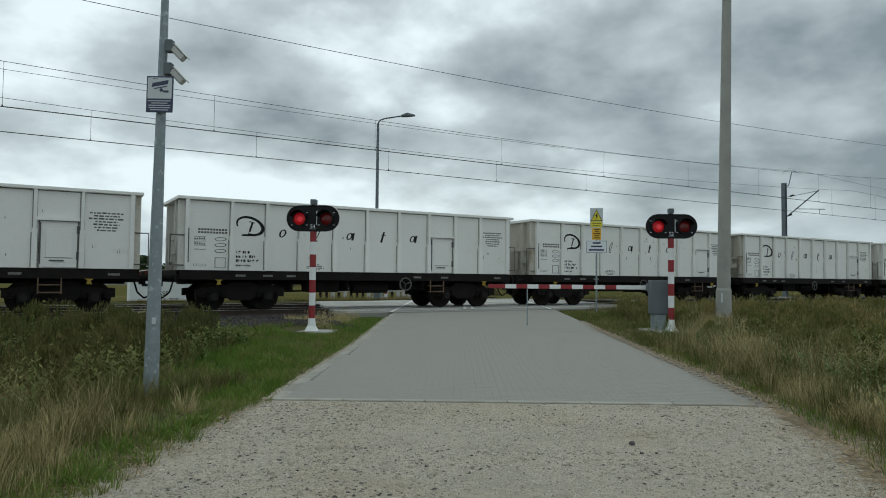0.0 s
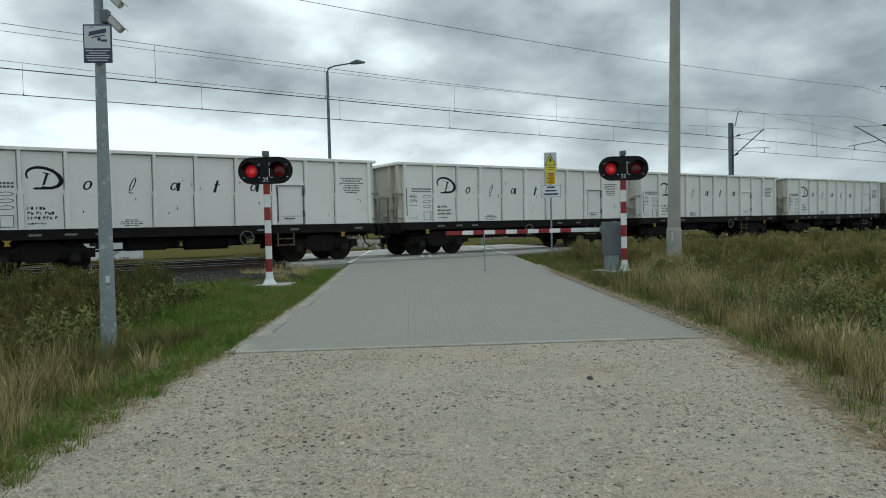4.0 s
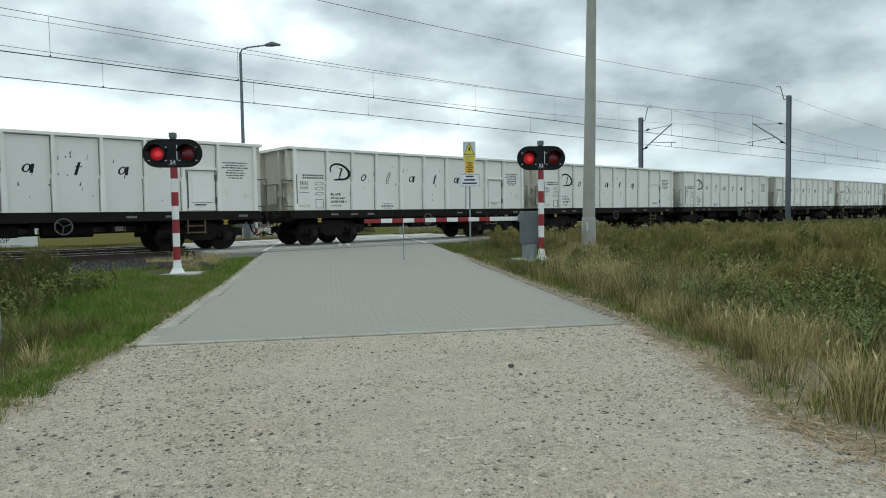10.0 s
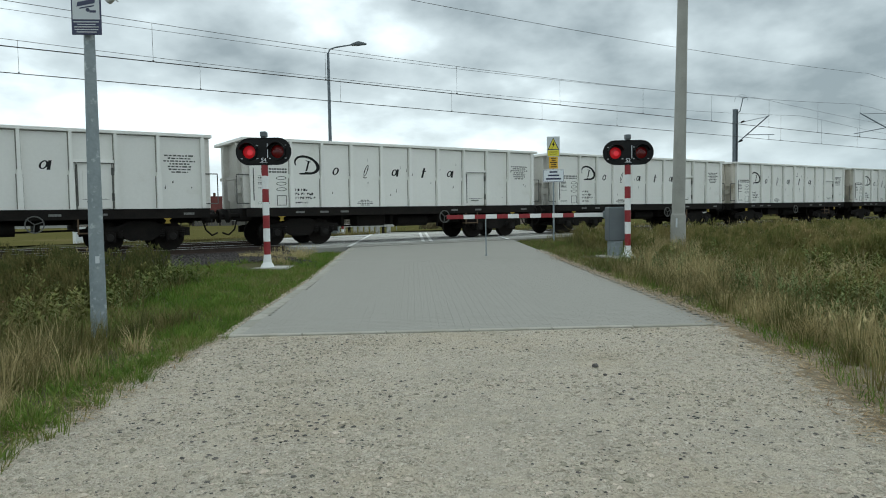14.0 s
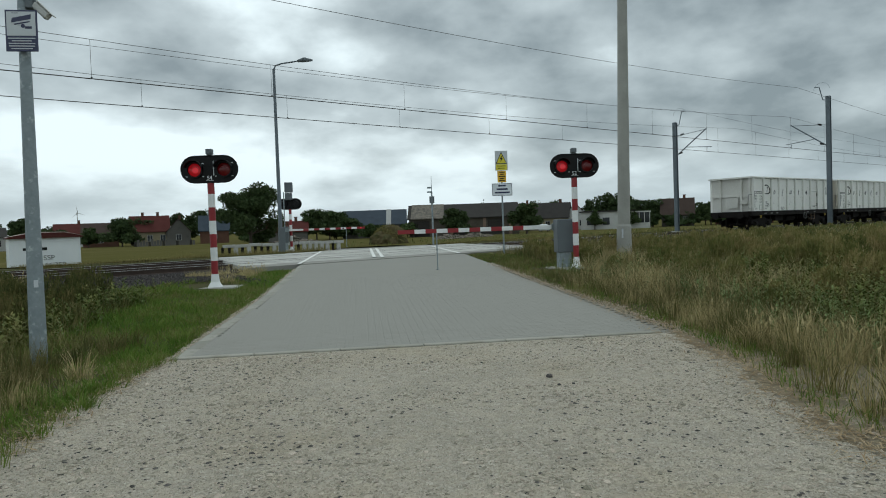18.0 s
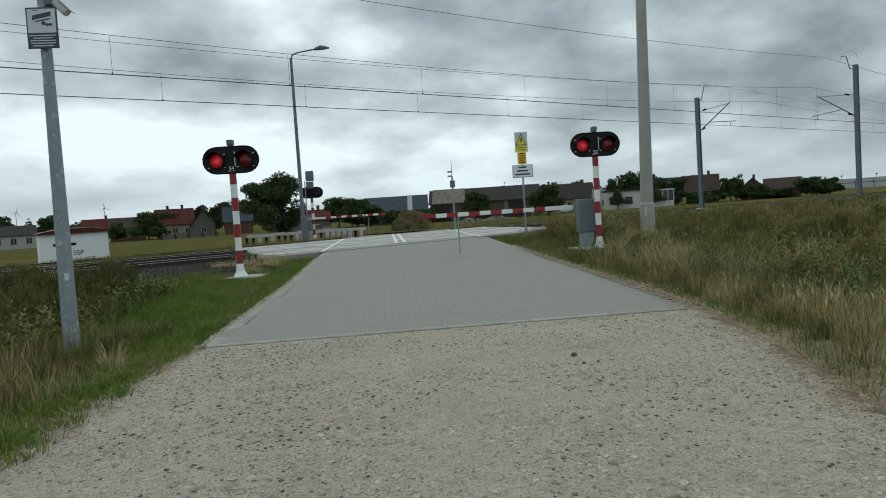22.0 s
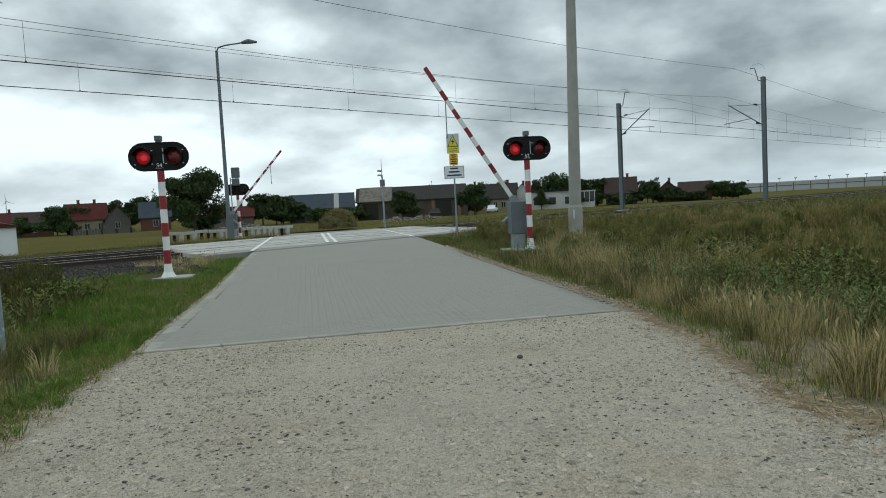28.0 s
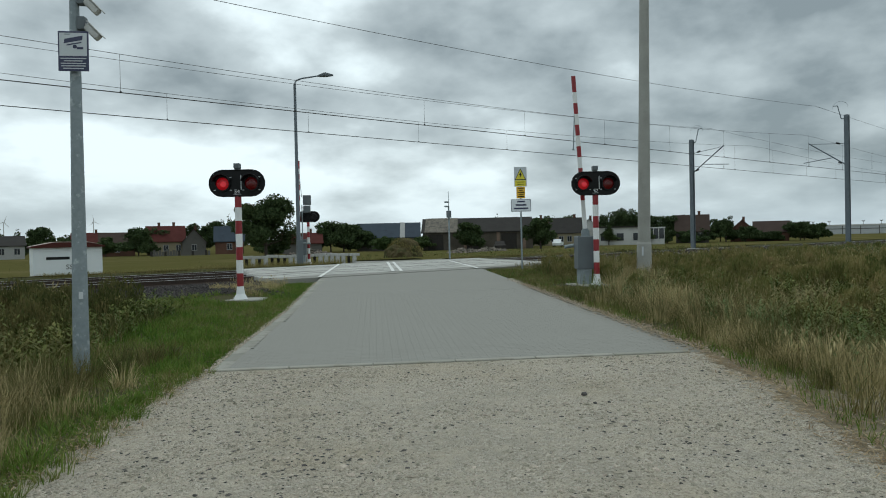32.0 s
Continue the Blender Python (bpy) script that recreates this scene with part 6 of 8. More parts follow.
make_house(140.4, 75.4, 4.6, 7, 2.6, 4.6, W_BRICK, R_BROWN, "brick farm building with a brown roof", windows=1, gable=True)
make_house(143.0, 70.4, 6.6, 8, 2.0, 4.2, W_BRICK, R_BROWN, "broad dark barn with a sagging brown roof", windows=0, chimneys=0, name="barn", openings=1)


def barn_details():
    """Patched roof field and pale roof strip on the two long barns."""
    a = [o for o in scene.objects if o.name.startswith("barn") and o.parent is None]
    for b in a:
        if "slate-blue" in b["label"]:
            bm = bmesh.new()
            prism(bm, [(-4.83, 2.40), (-4.83, 2.56), (-0.05, 5.40), (-0.05, 5.22)], "x", 2.2, 3.1)
            part("pale_roof_strip", bm, W_STUCCO, b, "pale strip in the roof")
        if "old stone" in b["label"]:
            bm = bmesh.new()
            prism(bm, [(-4.86, 3.10), (-4.86, 3.25), (-0.05, 5.72), (-0.05, 5.55)], "x", -9.0, -3.4)
            part("patched_roof", bm, R_PATCH, b, "patched mossy roof field")
            for x in (-2.4, 3.2, 7.6):
                bm = bmesh.new()
                box(bm, x, -4.62, -0.2, x + 0.5, -4.5, 3.1)
                part("brick_pier", bm, W_BRICKPALE, b, "pale brick pier")


W_BRICKPALE = plaster("pale_brick", (0.24, 0.17, 0.13), 0.7)
R_PATCH = mat("patched_roof_tile", (0.05, 0.045, 0.04), (0.21, 0.185, 0.145), 0.9, scale=1.6, fine=5, bump=0.2)
barn_details()


def make_flat_house():
    x, y = 112.0, 83.6
    g = thing("flat_roofed_house", pose(x, y, landz(x, y) - 0.1, 0, 0, -53), "white flat-roofed house with a glazed veranda", "house", "village buildings")
    bm = bmesh.new()
    box(bm, -6.4, -3.5, -0.3, 3.6, 3.5, 3.5)
    wl = part("wall", bm, W_WHITE, g, "white rendered walls")
    bm = bmesh.new()
    box(bm, -6.7, -3.8, 3.5, 3.9, 3.8, 3.75)
    part("roof", bm, R_GREY, g, "flat grey roof")
    bm = bmesh.new()
    box(bm, 3.6, -3.2, -0.3, 6.6, 2.5, 1.2)
    box(bm, 3.6, -3.3, 3.2, 6.8, 2.6, 3.45)
    for q in (3.6, 4.55, 5.5, 6.5):
        box(bm, q, -3.2, 1.2, q + 0.12, -3.05, 3.2)
    ver = part("veranda", bm, W_WHITE, g, "white glazed veranda")
    bm = bmesh.new()
    box(bm, 3.72, -3.14, 1.2, 6.5, -3.10, 3.2)
    part("pane", bm, M_GLASS, ver, "dark veranda glass")
    for cx in (-4.6, -1.6, 1.5):
        bm = bmesh.new()
        box(bm, cx - 0.65, -3.56, 1.0, cx + 0.65, -3.5, 2.4)
        part("window", bm, M_GLASS, wl, "dark window")


make_flat_house()


def make_hall():
    a, b = Vector((384.0, 171.0)), Vector((446.0, 5.0))
    c = (a + b) / 2
    yaw = math.degrees(math.atan2((b - a).y, (b - a).x))
    g = thing("industrial_hall", pose(c.x, c.y, landz(c.x, c.y), 0, 0, yaw), "very long pale industrial hall on the horizon", "industrial hall")
    ln = (b - a).length / 2
    bm = bmesh.new()
    box(bm, -ln, 0, -0.5, ln, 40, 4.4)
    wl = part("wall", bm, W_PALE, g, "pale wall panels")
    bm = bmesh.new()
    box(bm, -ln - 0.2, -0.2, 4.4, ln + 0.2, 40, 5.1)
    part("roof_edge", bm, W_WHITE, g, "bright roof edge")
    bm = bmesh.new()
    box(bm, -ln, -0.1, 2.6, ln, -0.02, 3.0)
    part("window_band", bm, W_GREY, wl, "grey band")
    bm = bmesh.new()
    box(bm, -0.2, -0.15, 0, 0.2, -0.02, 4.4)
    me = mesh_of("wall_pillar", bm, W_GREY)
    bm = bmesh.new()
    rod(bm, (0, 1, 5.0), (0, 1, 6.7), 0.10, n=6)
    rod(bm, (-0.7, 1, 6.95), (0.0, 1, 6.6), 0.2, n=6)
    rod(bm, (0.0, 1, 6.6), (0.7, 1, 7.0), 0.2, n=6)
    vent = mesh_of("roof_vent", bm, W_GREY)
    for i in range(22):
        share("wall_pillar", me, wl, pose(-ln + 2 + i * (2 * ln - 4) / 21, 0, 0))
        share("roof_vent", vent, g, pose(-ln + 5 + i * (2 * ln - 10) / 21 + random.uniform(-1, 1), 0, 0), "roof ventilator")


W_PALE = plaster("pale_cladding", (0.42, 0.44, 0.45), 0.92)
make_hall()


def make_turbine(x, y, hub, blade, turn, label):
    g = thing("wind_turbine", pose(x, y, -0.4, 0, 0, -math.degrees(math.atan2(x, y)) + 20), label, "wind turbine", "wind turbines")
    bm = bmesh.new()
    rod(bm, (0, 0, 0), (0, 0, hub), 1.0, 0.55, 16)
    part("tower", bm, W_WHITE, g, "white tubular tower", True)
    bm = bmesh.new()
    box(bm, -0.8, -3.0, hub - 0.8, 0.8, 3, hub + 0.9, 0.2)
    part("nacelle", bm, W_WHITE, g)
    for i in range(3):
        a = radians(turn + i * 120)
        bm = bmesh.new()
        c, s = math.cos(a), math.sin(a)
        px, pz = -s, c
        prism(bm, [(c * 0.5 + px * 0.5, hub + s * 0.5 + pz * 0.5), (c * blade * 0.25 + px * 0.6, hub + s * blade * 0.25 + pz * 0.6), (c * blade, hub + s * blade), (c * blade * 0.25 - px * 0.45, hub + s * blade * 0.25 - pz * 0.45), (c * 0.5 - px * 0.5, hub + s * 0.5 - pz * 0.5)], "y", -3.7, -3.2)
        part("blade", bm, W_WHITE, g, "long white blade")


make_turbine(284.0, 1473.0, 52, 14, 100, "far white wind turbine with three blades")
make_turbine(137.0, 1494.0, 52, 13, 70, "far white wind turbine above the farmhouse roofs")

TREES = [
    (37.7, 87.4, 9.4, 8.6, "large dark broadleaf tree at the field's edge", 0.4, 7500, 0.28, False, False),
    (33.6, 136.2, 6.0, 7.0, "dense dark green bush beside the farm", 0.1, 1600, 0.4, False, False),
    (28.5, 139.0, 4.2, 5.0, "low green bush by the farm", 0.1, 800, 0.4, True, False),
    (47.5, 140.5, 6.6, 5.5, "dark green garden tree, full crown", 0.3, 1200, 0.4, False, False),
    (52.2, 138.0, 7.6, 6.0, "leafy garden tree behind a shed", 0.3, 1400, 0.4, False, False),
    (47.0, 146.0, 7.6, 4.6, "tall dark tree behind roofs", 0.3, 1300, 0.36, False, False),
    (56.5, 107.0, 4.8, 5.0, "airy green tree beside sheds", 0.3, 1000, 0.36, False, False),
    (59.5, 104.5, 5.9, 5.5, "airy green tree beside the yard", 0.3, 1200, 0.36, False, False),
    (71.6, 84.6, 5.4, 6.4, "large dark bush in front of the barn", 0.1, 1800, 0.36, False, False),
    (79.2, 76.2, 5.8, 5.6, "dense dark tree beside the barn", 0.2, 1600, 0.36, False, False),
    (62.5, 96.0, 3.0, 5.0, "straggly brown-green bush in the yard", 0.1, 700, 0.34, True, False),
    (67.5, 92.5, 3.2, 6.0, "low shrub in the farmyard", 0.1, 700, 0.34, True, False),
    (103.0, 112.0, 7.4, 4.0, "dark conifer behind the roofs", 0.3, 900, 0.4, False, True),
    (99.0, 113.5, 6.4, 6.0, "dark tree behind the roofs", 0.3, 1000, 0.4, False, False),
    (106.8, 84.4, 4.4, 4.0, "small airy tree before a white house", 0.3, 700, 0.3, True, False),
    (111.5, 79.0, 4.6, 4.2, "small airy tree at a garden fence", 0.3, 700, 0.3, True, False),
    (121.0, 88.0, 6.6, 8.0, "broad dark tree behind houses", 0.3, 1500, 0.42, False, False),
    (125.0, 83.5, 6.8, 7.0, "broad dark tree beside a roof", 0.3, 1400, 0.42, False, False),
    (126.5, 76.0, 3.6, 6.0, "dark hedge bush beside houses", 0.1, 900, 0.4, False, False),
    (130.6, 73.6, 6.3, 4.8, "round-headed dark tree beside houses", 0.3, 1400, 0.36, False, False),
    (133.5, 71.0, 3.6, 5.0, "low dark bush beside houses", 0.1, 800, 0.4, False, False),
    (136.5, 70.5, 3.0, 6.0, "low dark hedge beside houses", 0.1, 800, 0.4, False, False),
    (141.0, 63.6, 4.6, 7.0, "spreading dark bush beside the barn", 0.1, 1500, 0.42, False, False),
    (143.0, 61.0, 4.0, 5.0, "dark bush at the field's end", 0.1, 1000, 0.42, False, False),
]
for i, (x, y, h, w, lb, tr, n, sz, li, co) in enumerate(TREES):
    make_tree(x, y, h, w, lb, 100 + i, tr, n, sz, li, co)
for i in range(9):
    make_tree(18 + i * 3.4, 298 - i * 0.7, 6.2 + (i * 37 % 5) * 0.7, 5.5, "far dark tree in a row on the horizon", 160 + i, 0.3, 500, 0.8, False, i % 3 == 1)


for i, (x, y, h, w) in enumerate([(20, 146, 3.4, 6), (25, 152, 4.5, 6), (37, 141, 3.0, 5), (55.5, 120, 4.4, 6), (50, 117, 3.6, 5), (44.5, 100, 3.2, 5), (41.5, 92, 2.6, 4), (63, 109, 3.4, 6), (66, 102, 2.6, 6), (86, 82.5, 3.4, 5), (89, 90, 3.8, 6), (96, 101, 4.6, 6), (101, 97, 3.2, 5), (117, 84, 3.6, 5), (119.5, 80, 3.2, 5), (123, 77.5, 3.0, 5), (129, 76.5, 3.4, 5), (134, 74, 3.2, 5), (138, 67.5, 2.6, 5), (146, 65, 3.4, 6), (149, 70, 4.0, 6)]):
    make_tree(x, y, h, w, "dense dark bush between the village houses", 300 + i, 0.1, 1000, 0.36, i % 4 == 0)


def skyline(az, far):
    return far * math.sin(radians(az)), far * math.cos(radians(az))


# azimuth, distance, height, width, conifer
for i, (az, far, h, w, co) in enumerate([(0.5, 175, 8.0, 7, False), (2.0, 178, 7.0, 4, True), (3.2, 176, 7.6, 4, True), (4.4, 180, 8.2, 6, False), (6.0, 178, 6.4, 4, True), (7.3, 176, 7.4, 7, False), (9.4, 182, 5.8, 8, False), (13.6, 150, 5.0, 7, False), (15.2, 150, 6.6, 8, False), (19.6, 168, 8.4, 7, False), (20.6, 166, 9.2, 4, True), (21.6, 160, 8.0, 8, False), (28.6, 130, 6.4, 7, False), (30.2, 128, 5.6, 7, False), (31.4, 126, 4.4, 6, False), (47.2, 150, 6.6, 5, True), (48.4, 152, 7.2, 7, False), (51.6, 152, 8.0, 8, False), (53.2, 150, 8.4, 8, False), (54.8, 152, 7.6, 8, False), (57.4, 156, 6.8, 7, False), (60.2, 160, 5.4, 7, False)]):
    x, y = skyline(az, far)
    make_tree(x, y, h, w, "tall dark conifer on the village skyline" if co else "dark leafy tree on the village skyline", 500 + i, 0.3, 900 if co else 1500, 0.4, False, co)


def make_mound():
    rng = np.random.default_rng(3)
    x, y = 42.6, 61.8
    g = thing("straw_heap", pose(x, y, landz(x, y) - 0.1), "rounded heap of old straw and weeds", "straw heap")
    bm = bmesh.new()
    bmesh.ops.create_icosphere(bm, subdivisions=4, radius=1.0)
    for v in bm.verts:
        k = 1 + 0.28 * noise.noise(v.co * 1.7) + 0.12 * noise.noise(v.co * 5) + 0.06 * noise.noise(v.co * 12)
        v.co = Vector((v.co.x * 2.2 * k, v.co.y * 1.8 * k, max(v.co.z, -0.1) * 2.1 * k))
    part("straw_body", bm, M_STRAW, g, "matted straw")
    n = 5200
    a, h = rng.uniform(0, 2 * np.pi, n), np.sqrt(rng.uniform(0, 1, n))
    px, py = 2.2 * h * np.cos(a), 1.8 * h * np.sin(a)
    pz = 2.05 * np.sqrt(np.maximum(1 - h * h, 0))
    d = rng.normal(size=(n, 3)) * 0.16
    p = np.stack([px, py, pz], 1)
    verts = np.stack([p, p + [0.03, 0.0, 0.0], p + d + [0, 0, 0.08]], 1).reshape(-1, 3)
    ob = new("loose_straw", bulk("loose_straw", verts, np.arange(n * 3).reshape(-1, 3), M_DRYBANK))
    ob.parent = g


M_DRYBANK = grass_mat("dry_bank_grass", [(0.12, 0.12, 0.04), (0.20, 0.17, 0.065), (0.30, 0.24, 0.11)], 0.85, 0.4)
M_STRAW = mat("old_straw", (0.115, 0.092, 0.048), (0.065, 0.056, 0.03), 0.95, scale=2.5, fine=18, bump=0.8, dirt=(0.05, 0.06, 0.024), dirt_scale=0.8, dirt_at=0.5, spec=0.05)
M_DRY = grass_mat("dry_grass", [(0.16, 0.135, 0.06), (0.32, 0.262, 0.125), (0.48, 0.395, 0.205), (0.62, 0.52, 0.31)], 0.8, 0.2, 0.4)
M_LITTER = grass_mat("trodden_straw", [(0.15, 0.105, 0.06), (0.26, 0.185, 0.105), (0.38, 0.29, 0.175), (0.48, 0.40, 0.26)], 0.85, 0.3, 0.3)
make_mound()


def make_car(x, y, yaw, paint, label):
    g = thing("car", pose(x, y, landz(x, y) + 0.03, 0, 0, yaw), label, "car", "parked cars")
    bm = bmesh.new()
    prism(bm, [(-2.05, 0.28), (2.0, 0.28), (2.05, 0.62), (1.25, 0.86), (0.7, 0.88), (-1.75, 0.92), (-2.1, 0.75)], "y", -0.82, 0.82)
    prism(bm, [(0.72, 0.86), (0.1, 1.40), (-1.15, 1.42), (-1.8, 0.9)], "y", -0.70, 0.70)
    body = part("body", bm, paint, g)
    for s in (-1, 1):
        bm = bmesh.new()
        prism(bm, [(0.52, 0.92), (0.02, 1.34), (-1.08, 1.36), (-1.5, 0.95)], "y", min(s * 0.70, s * 0.712), max(s * 0.70, s * 0.712))
        part("side_window", bm, M_GLASS, body, "dark side glass")
        for wx in (-1.3, 1.3):
            bm = bmesh.new()
            rod(bm, (wx, s * 0.66, 0.31), (wx, s * 0.84, 0.31), 0.31, n=16)
            wh = part("wheel", bm, M_UNDER, g, "black tyre")
            bm = bmesh.new()
            rod(bm, (wx, s * 0.84, 0.31), (wx, s * 0.85, 0.31), 0.18, n=12)
            part("rim", bm, M_GALV, wh, "grey rim")
    return g


make_car(71.2, 77.2, 50, M_DARKWOOD, "dark grey car parked before the old barn")
make_car(96.0, 87.7, 35, M_HUTWALL, "white car parked before the cream house")


def make_yard_fence():
    a, b, n = Vector((33.0, 126.0, 0)), Vector((42.4, 122.6, 0)), 22
    d = b - a
    yaw = math.degrees(math.atan2(d.y, d.x))
    g = thing("yard_fence", pose(a.x, a.y, landz(a.x, a.y), 0, 0, yaw), "weathered grey board fence round the farmyard", "fence")
    rnd = random.Random(8)
    for i in range(n):
        bm = bmesh.new()
        box(bm, 0.02, -0.02, 0, d.length / n - 0.03, 0.02, rnd.uniform(0.8, 1.25))
        ob = part("board", bm, M_DARKWOOD if i % 5 == 0 else W_GREY, g)
        ob.matrix_basis = pose(i * d.length / n, 0, 0)


def make_rubble(x, y, wide, high, label, seed):
    """A heap of broken stones and timber overgrown at the foot."""
    rng = np.random.default_rng(seed)
    n = 260
    r, a = np.sqrt(rng.uniform(0, 1, n)), rng.uniform(0, 2 * np.pi, n)
    px, py = x + r * wide * np.cos(a), y + r * wide * 0.6 * np.sin(a)
    verts, tris = stones(rng, px, py, land(px, py) + high * (1 - r) * rng.uniform(0.2, 1, n), rng.uniform(0.12, 0.38, n), 0.7)
    ob = new("rubble_heap", bulk("rubble_heap", verts, tris, W_RUBBLE))
    tagged(ob, label, "rubble heap", kind="stuff")


W_RUBBLE = mat("broken_stone_and_timber", (0.20, 0.175, 0.14), (0.09, 0.075, 0.06), 0.95, scale=3, vary=0.5, island=True)
make_yard_fence()


# ---- vegetation and loose stones ----
M_LAWN = grass_mat("mown_verge_grass", [(0.032, 0.076, 0.013), (0.085, 0.172, 0.023), (0.14, 0.205, 0.038), (0.21, 0.20, 0.075), (0.28, 0.235, 0.11)], 0.75, 0.35, 0.35)
M_ROUGH = grass_mat("rough_grass", [(0.035, 0.052, 0.017), (0.09, 0.096, 0.031), (0.20, 0.168, 0.07), (0.42, 0.34, 0.17)], 0.8, 0.3, 0.4)
M_WEED = grass_mat("weed_leaves", [(0.045, 0.07, 0.018), (0.09, 0.118, 0.03), (0.155, 0.16, 0.05), (0.26, 0.205, 0.09)], 0.75, 0.35, 0.35)


def spots(rng, n, s0, s1, d0, d1, keep=None):
    s, d = rng.uniform(s0, s1, n), rng.uniform(d0, d1, n)
    x, y = s * RS + d * RC, s * RC - d * RS
    ok = y < 20.2
    if keep is not None:
        ok &= keep(x, y, s, d)
    return x[ok], y[ok]


def blades(rng, x, y, high, wide, lean=0.35, spread=0.4, way=None):
    """Bent grass blades standing on the turf: five points and three faces each."""
    n = len(x)
    z = ground_at(x, y)
    h = high * (1 + spread * rng.uniform(-1, 1, n))
    a = rng.uniform(0, 2 * np.pi, n)
    t = a + rng.uniform(-1.2, 1.2, n) if way is None else way + rng.uniform(-0.5, 0.5, n)
    ln = lean * h * rng.uniform(0.1, 1.0, n)
    ux, uy = np.cos(a) * wide / 2, np.sin(a) * wide / 2
    vx, vy = np.cos(t) * ln, np.sin(t) * ln
    b = np.stack([x, y, z - 0.03], 1)
    u = np.stack([ux, uy, np.zeros(n)], 1)
    m = b + np.stack([vx * 0.35, vy * 0.35, h * 0.6], 1)
    tip = b + np.stack([vx, vy, h * 0.98], 1)
    verts = np.stack([b - u, b + u, m - u * 0.75, m + u * 0.75, tip], 1).reshape(-1, 3)
    i = np.arange(n)[:, None] * 5
    return verts, np.concatenate([i + [0, 1, 3], i + [0, 3, 2], i + [2, 3, 4]])


def tufts(rng, x, y, per, radius, high, wide, lean=0.6, spread=0.45):
    """Tussocks: blades that fan out from a common root, each tussock of its own height."""
    n = len(x)
    k = np.repeat(np.arange(n), rng.integers(max(per // 2, 3), per + per // 2, n))
    a, r = rng.uniform(0, 2 * np.pi, len(k)), radius * np.sqrt(rng.uniform(0, 1, len(k)))
    grow = rng.uniform(0.55, 1.35, n)[k]
    return blades(rng, x[k] + r * np.cos(a) * grow, y[k] + r * np.sin(a) * grow, (high * np.ones(n))[k] * grow, wide, lean, spread, a)


def litter(rng, x, y):
    """Straw lying flat on the ground, every way."""
    n = len(x)
    z = land(x, y) + rng.uniform(0.010, 0.022, n)
    a, ln = rng.uniform(0, 2 * np.pi, n), rng.uniform(0.03, 0.13, n)
    p = np.stack([x, y, z], 1)
    u = np.stack([np.cos(a) * ln, np.sin(a) * ln, rng.uniform(-0.006, 0.02, n)], 1)
    w = np.stack([-np.sin(a), np.cos(a), np.zeros(n)], 1) * rng.uniform(0.002, 0.006, n)[:, None]
    verts = np.stack([p - w, p + w, p + u + w * 0.5, p + u - w * 0.5], 1).reshape(-1, 3)
    i = np.arange(n)[:, None] * 4
    return verts, np.concatenate([i + [0, 1, 2], i + [0, 2, 3]])


def heads(rng, x, y, high, spread=0.4):
    """Seed heads of dry grass: a thin stem with a feathered spindle on top."""
    n = len(x)
    z = ground_at(x, y)
    h = high * (1 + spread * rng.uniform(-1, 1, n))
    t = rng.uniform(0, 2 * np.pi, n)
    vx, vy = np.cos(t) * h * 0.22, np.sin(t) * h * 0.22
    b = np.stack([x, y, z - 0.03], 1)
    top = b + np.stack([vx, vy, h], 1)
    neck = b + np.stack([vx * 0.7, vy * 0.7, h * 0.78], 1)
    a = rng.uniform(0, 2 * np.pi, n)
    u = np.stack([np.cos(a), np.sin(a), np.zeros(n)], 1)
    verts = np.stack([b - u * 0.003, b + u * 0.003, neck, neck - u * 0.012 + [0, 0, 0.05], neck + u * 0.012 + [0, 0, 0.05], top], 1).reshape(-1, 3)
    i = np.arange(n)[:, None] * 6
    return verts, np.concatenate([i + [0, 1, 2], i + [2, 4, 3], i + [3, 4, 5]])


def weeds(rng, x, y, high, leaves=12, leaf=0.09, spread=0.35):
    """Tall weeds: a stem with pointed leaves all the way up."""
    n = len(x)
    z = ground_at(x, y)
    h = high * (1 + spread * rng.uniform(-1, 1, n))
    t = rng.uniform(0, 2 * np.pi, n)
    dx, dy = np.cos(t) * h * 0.15, np.sin(t) * h * 0.15
    vs, fs = [], []
    b = np.stack([x, y, z - 0.05], 1)
    top = b + np.stack([dx, dy, h], 1)
    a = rng.uniform(0, 2 * np.pi, n)
    u = np.stack([np.cos(a), np.sin(a), np.zeros(n)], 1) * 0.008
    vs.append(np.stack([b - u, b + u, top], 1).reshape(-1, 3))
    fs.append(np.arange(n * 3).reshape(-1, 3))
    off = n * 3
    for k in range(leaves):
        f = 0.12 + 0.88 * (k + rng.uniform(0, 1, n)) / leaves
        p = b + (top - b) * f[:, None]
        a = rng.uniform(0, 2 * np.pi, n)
        l = leaf * (1.25 - 0.7 * f) * rng.uniform(0.6, 1.6, n) * (0.5 + h / high * 0.5)
        out = np.stack([np.cos(a) * l, np.sin(a) * l, l * rng.uniform(-0.1, 0.9, n)], 1)
        sd_ = np.stack([-np.sin(a) * l * 0.22, np.cos(a) * l * 0.22, np.zeros(n)], 1)
        vs.append(np.stack([p, p + out * 0.5 + sd_, p + out * 0.5 - sd_, p + out], 1).reshape(-1, 3))
        i = off + np.arange(n)[:, None] * 4
        fs.append(np.concatenate([i + [0, 1, 2], i + [1, 3, 2]]))
        off += n * 4
    return np.concatenate(vs), np.concatenate(fs)


def plant(name, pieces, material, label, category):
    vs, fs, off = [], [], 0
    for v, f in pieces:
        vs.append(v)
        fs.append(f + off)
        off += len(v)
    ob = new(name, bulk(name, np.concatenate(vs), np.concatenate(fs), material))
    return tagged(ob, label, category, kind="stuff")


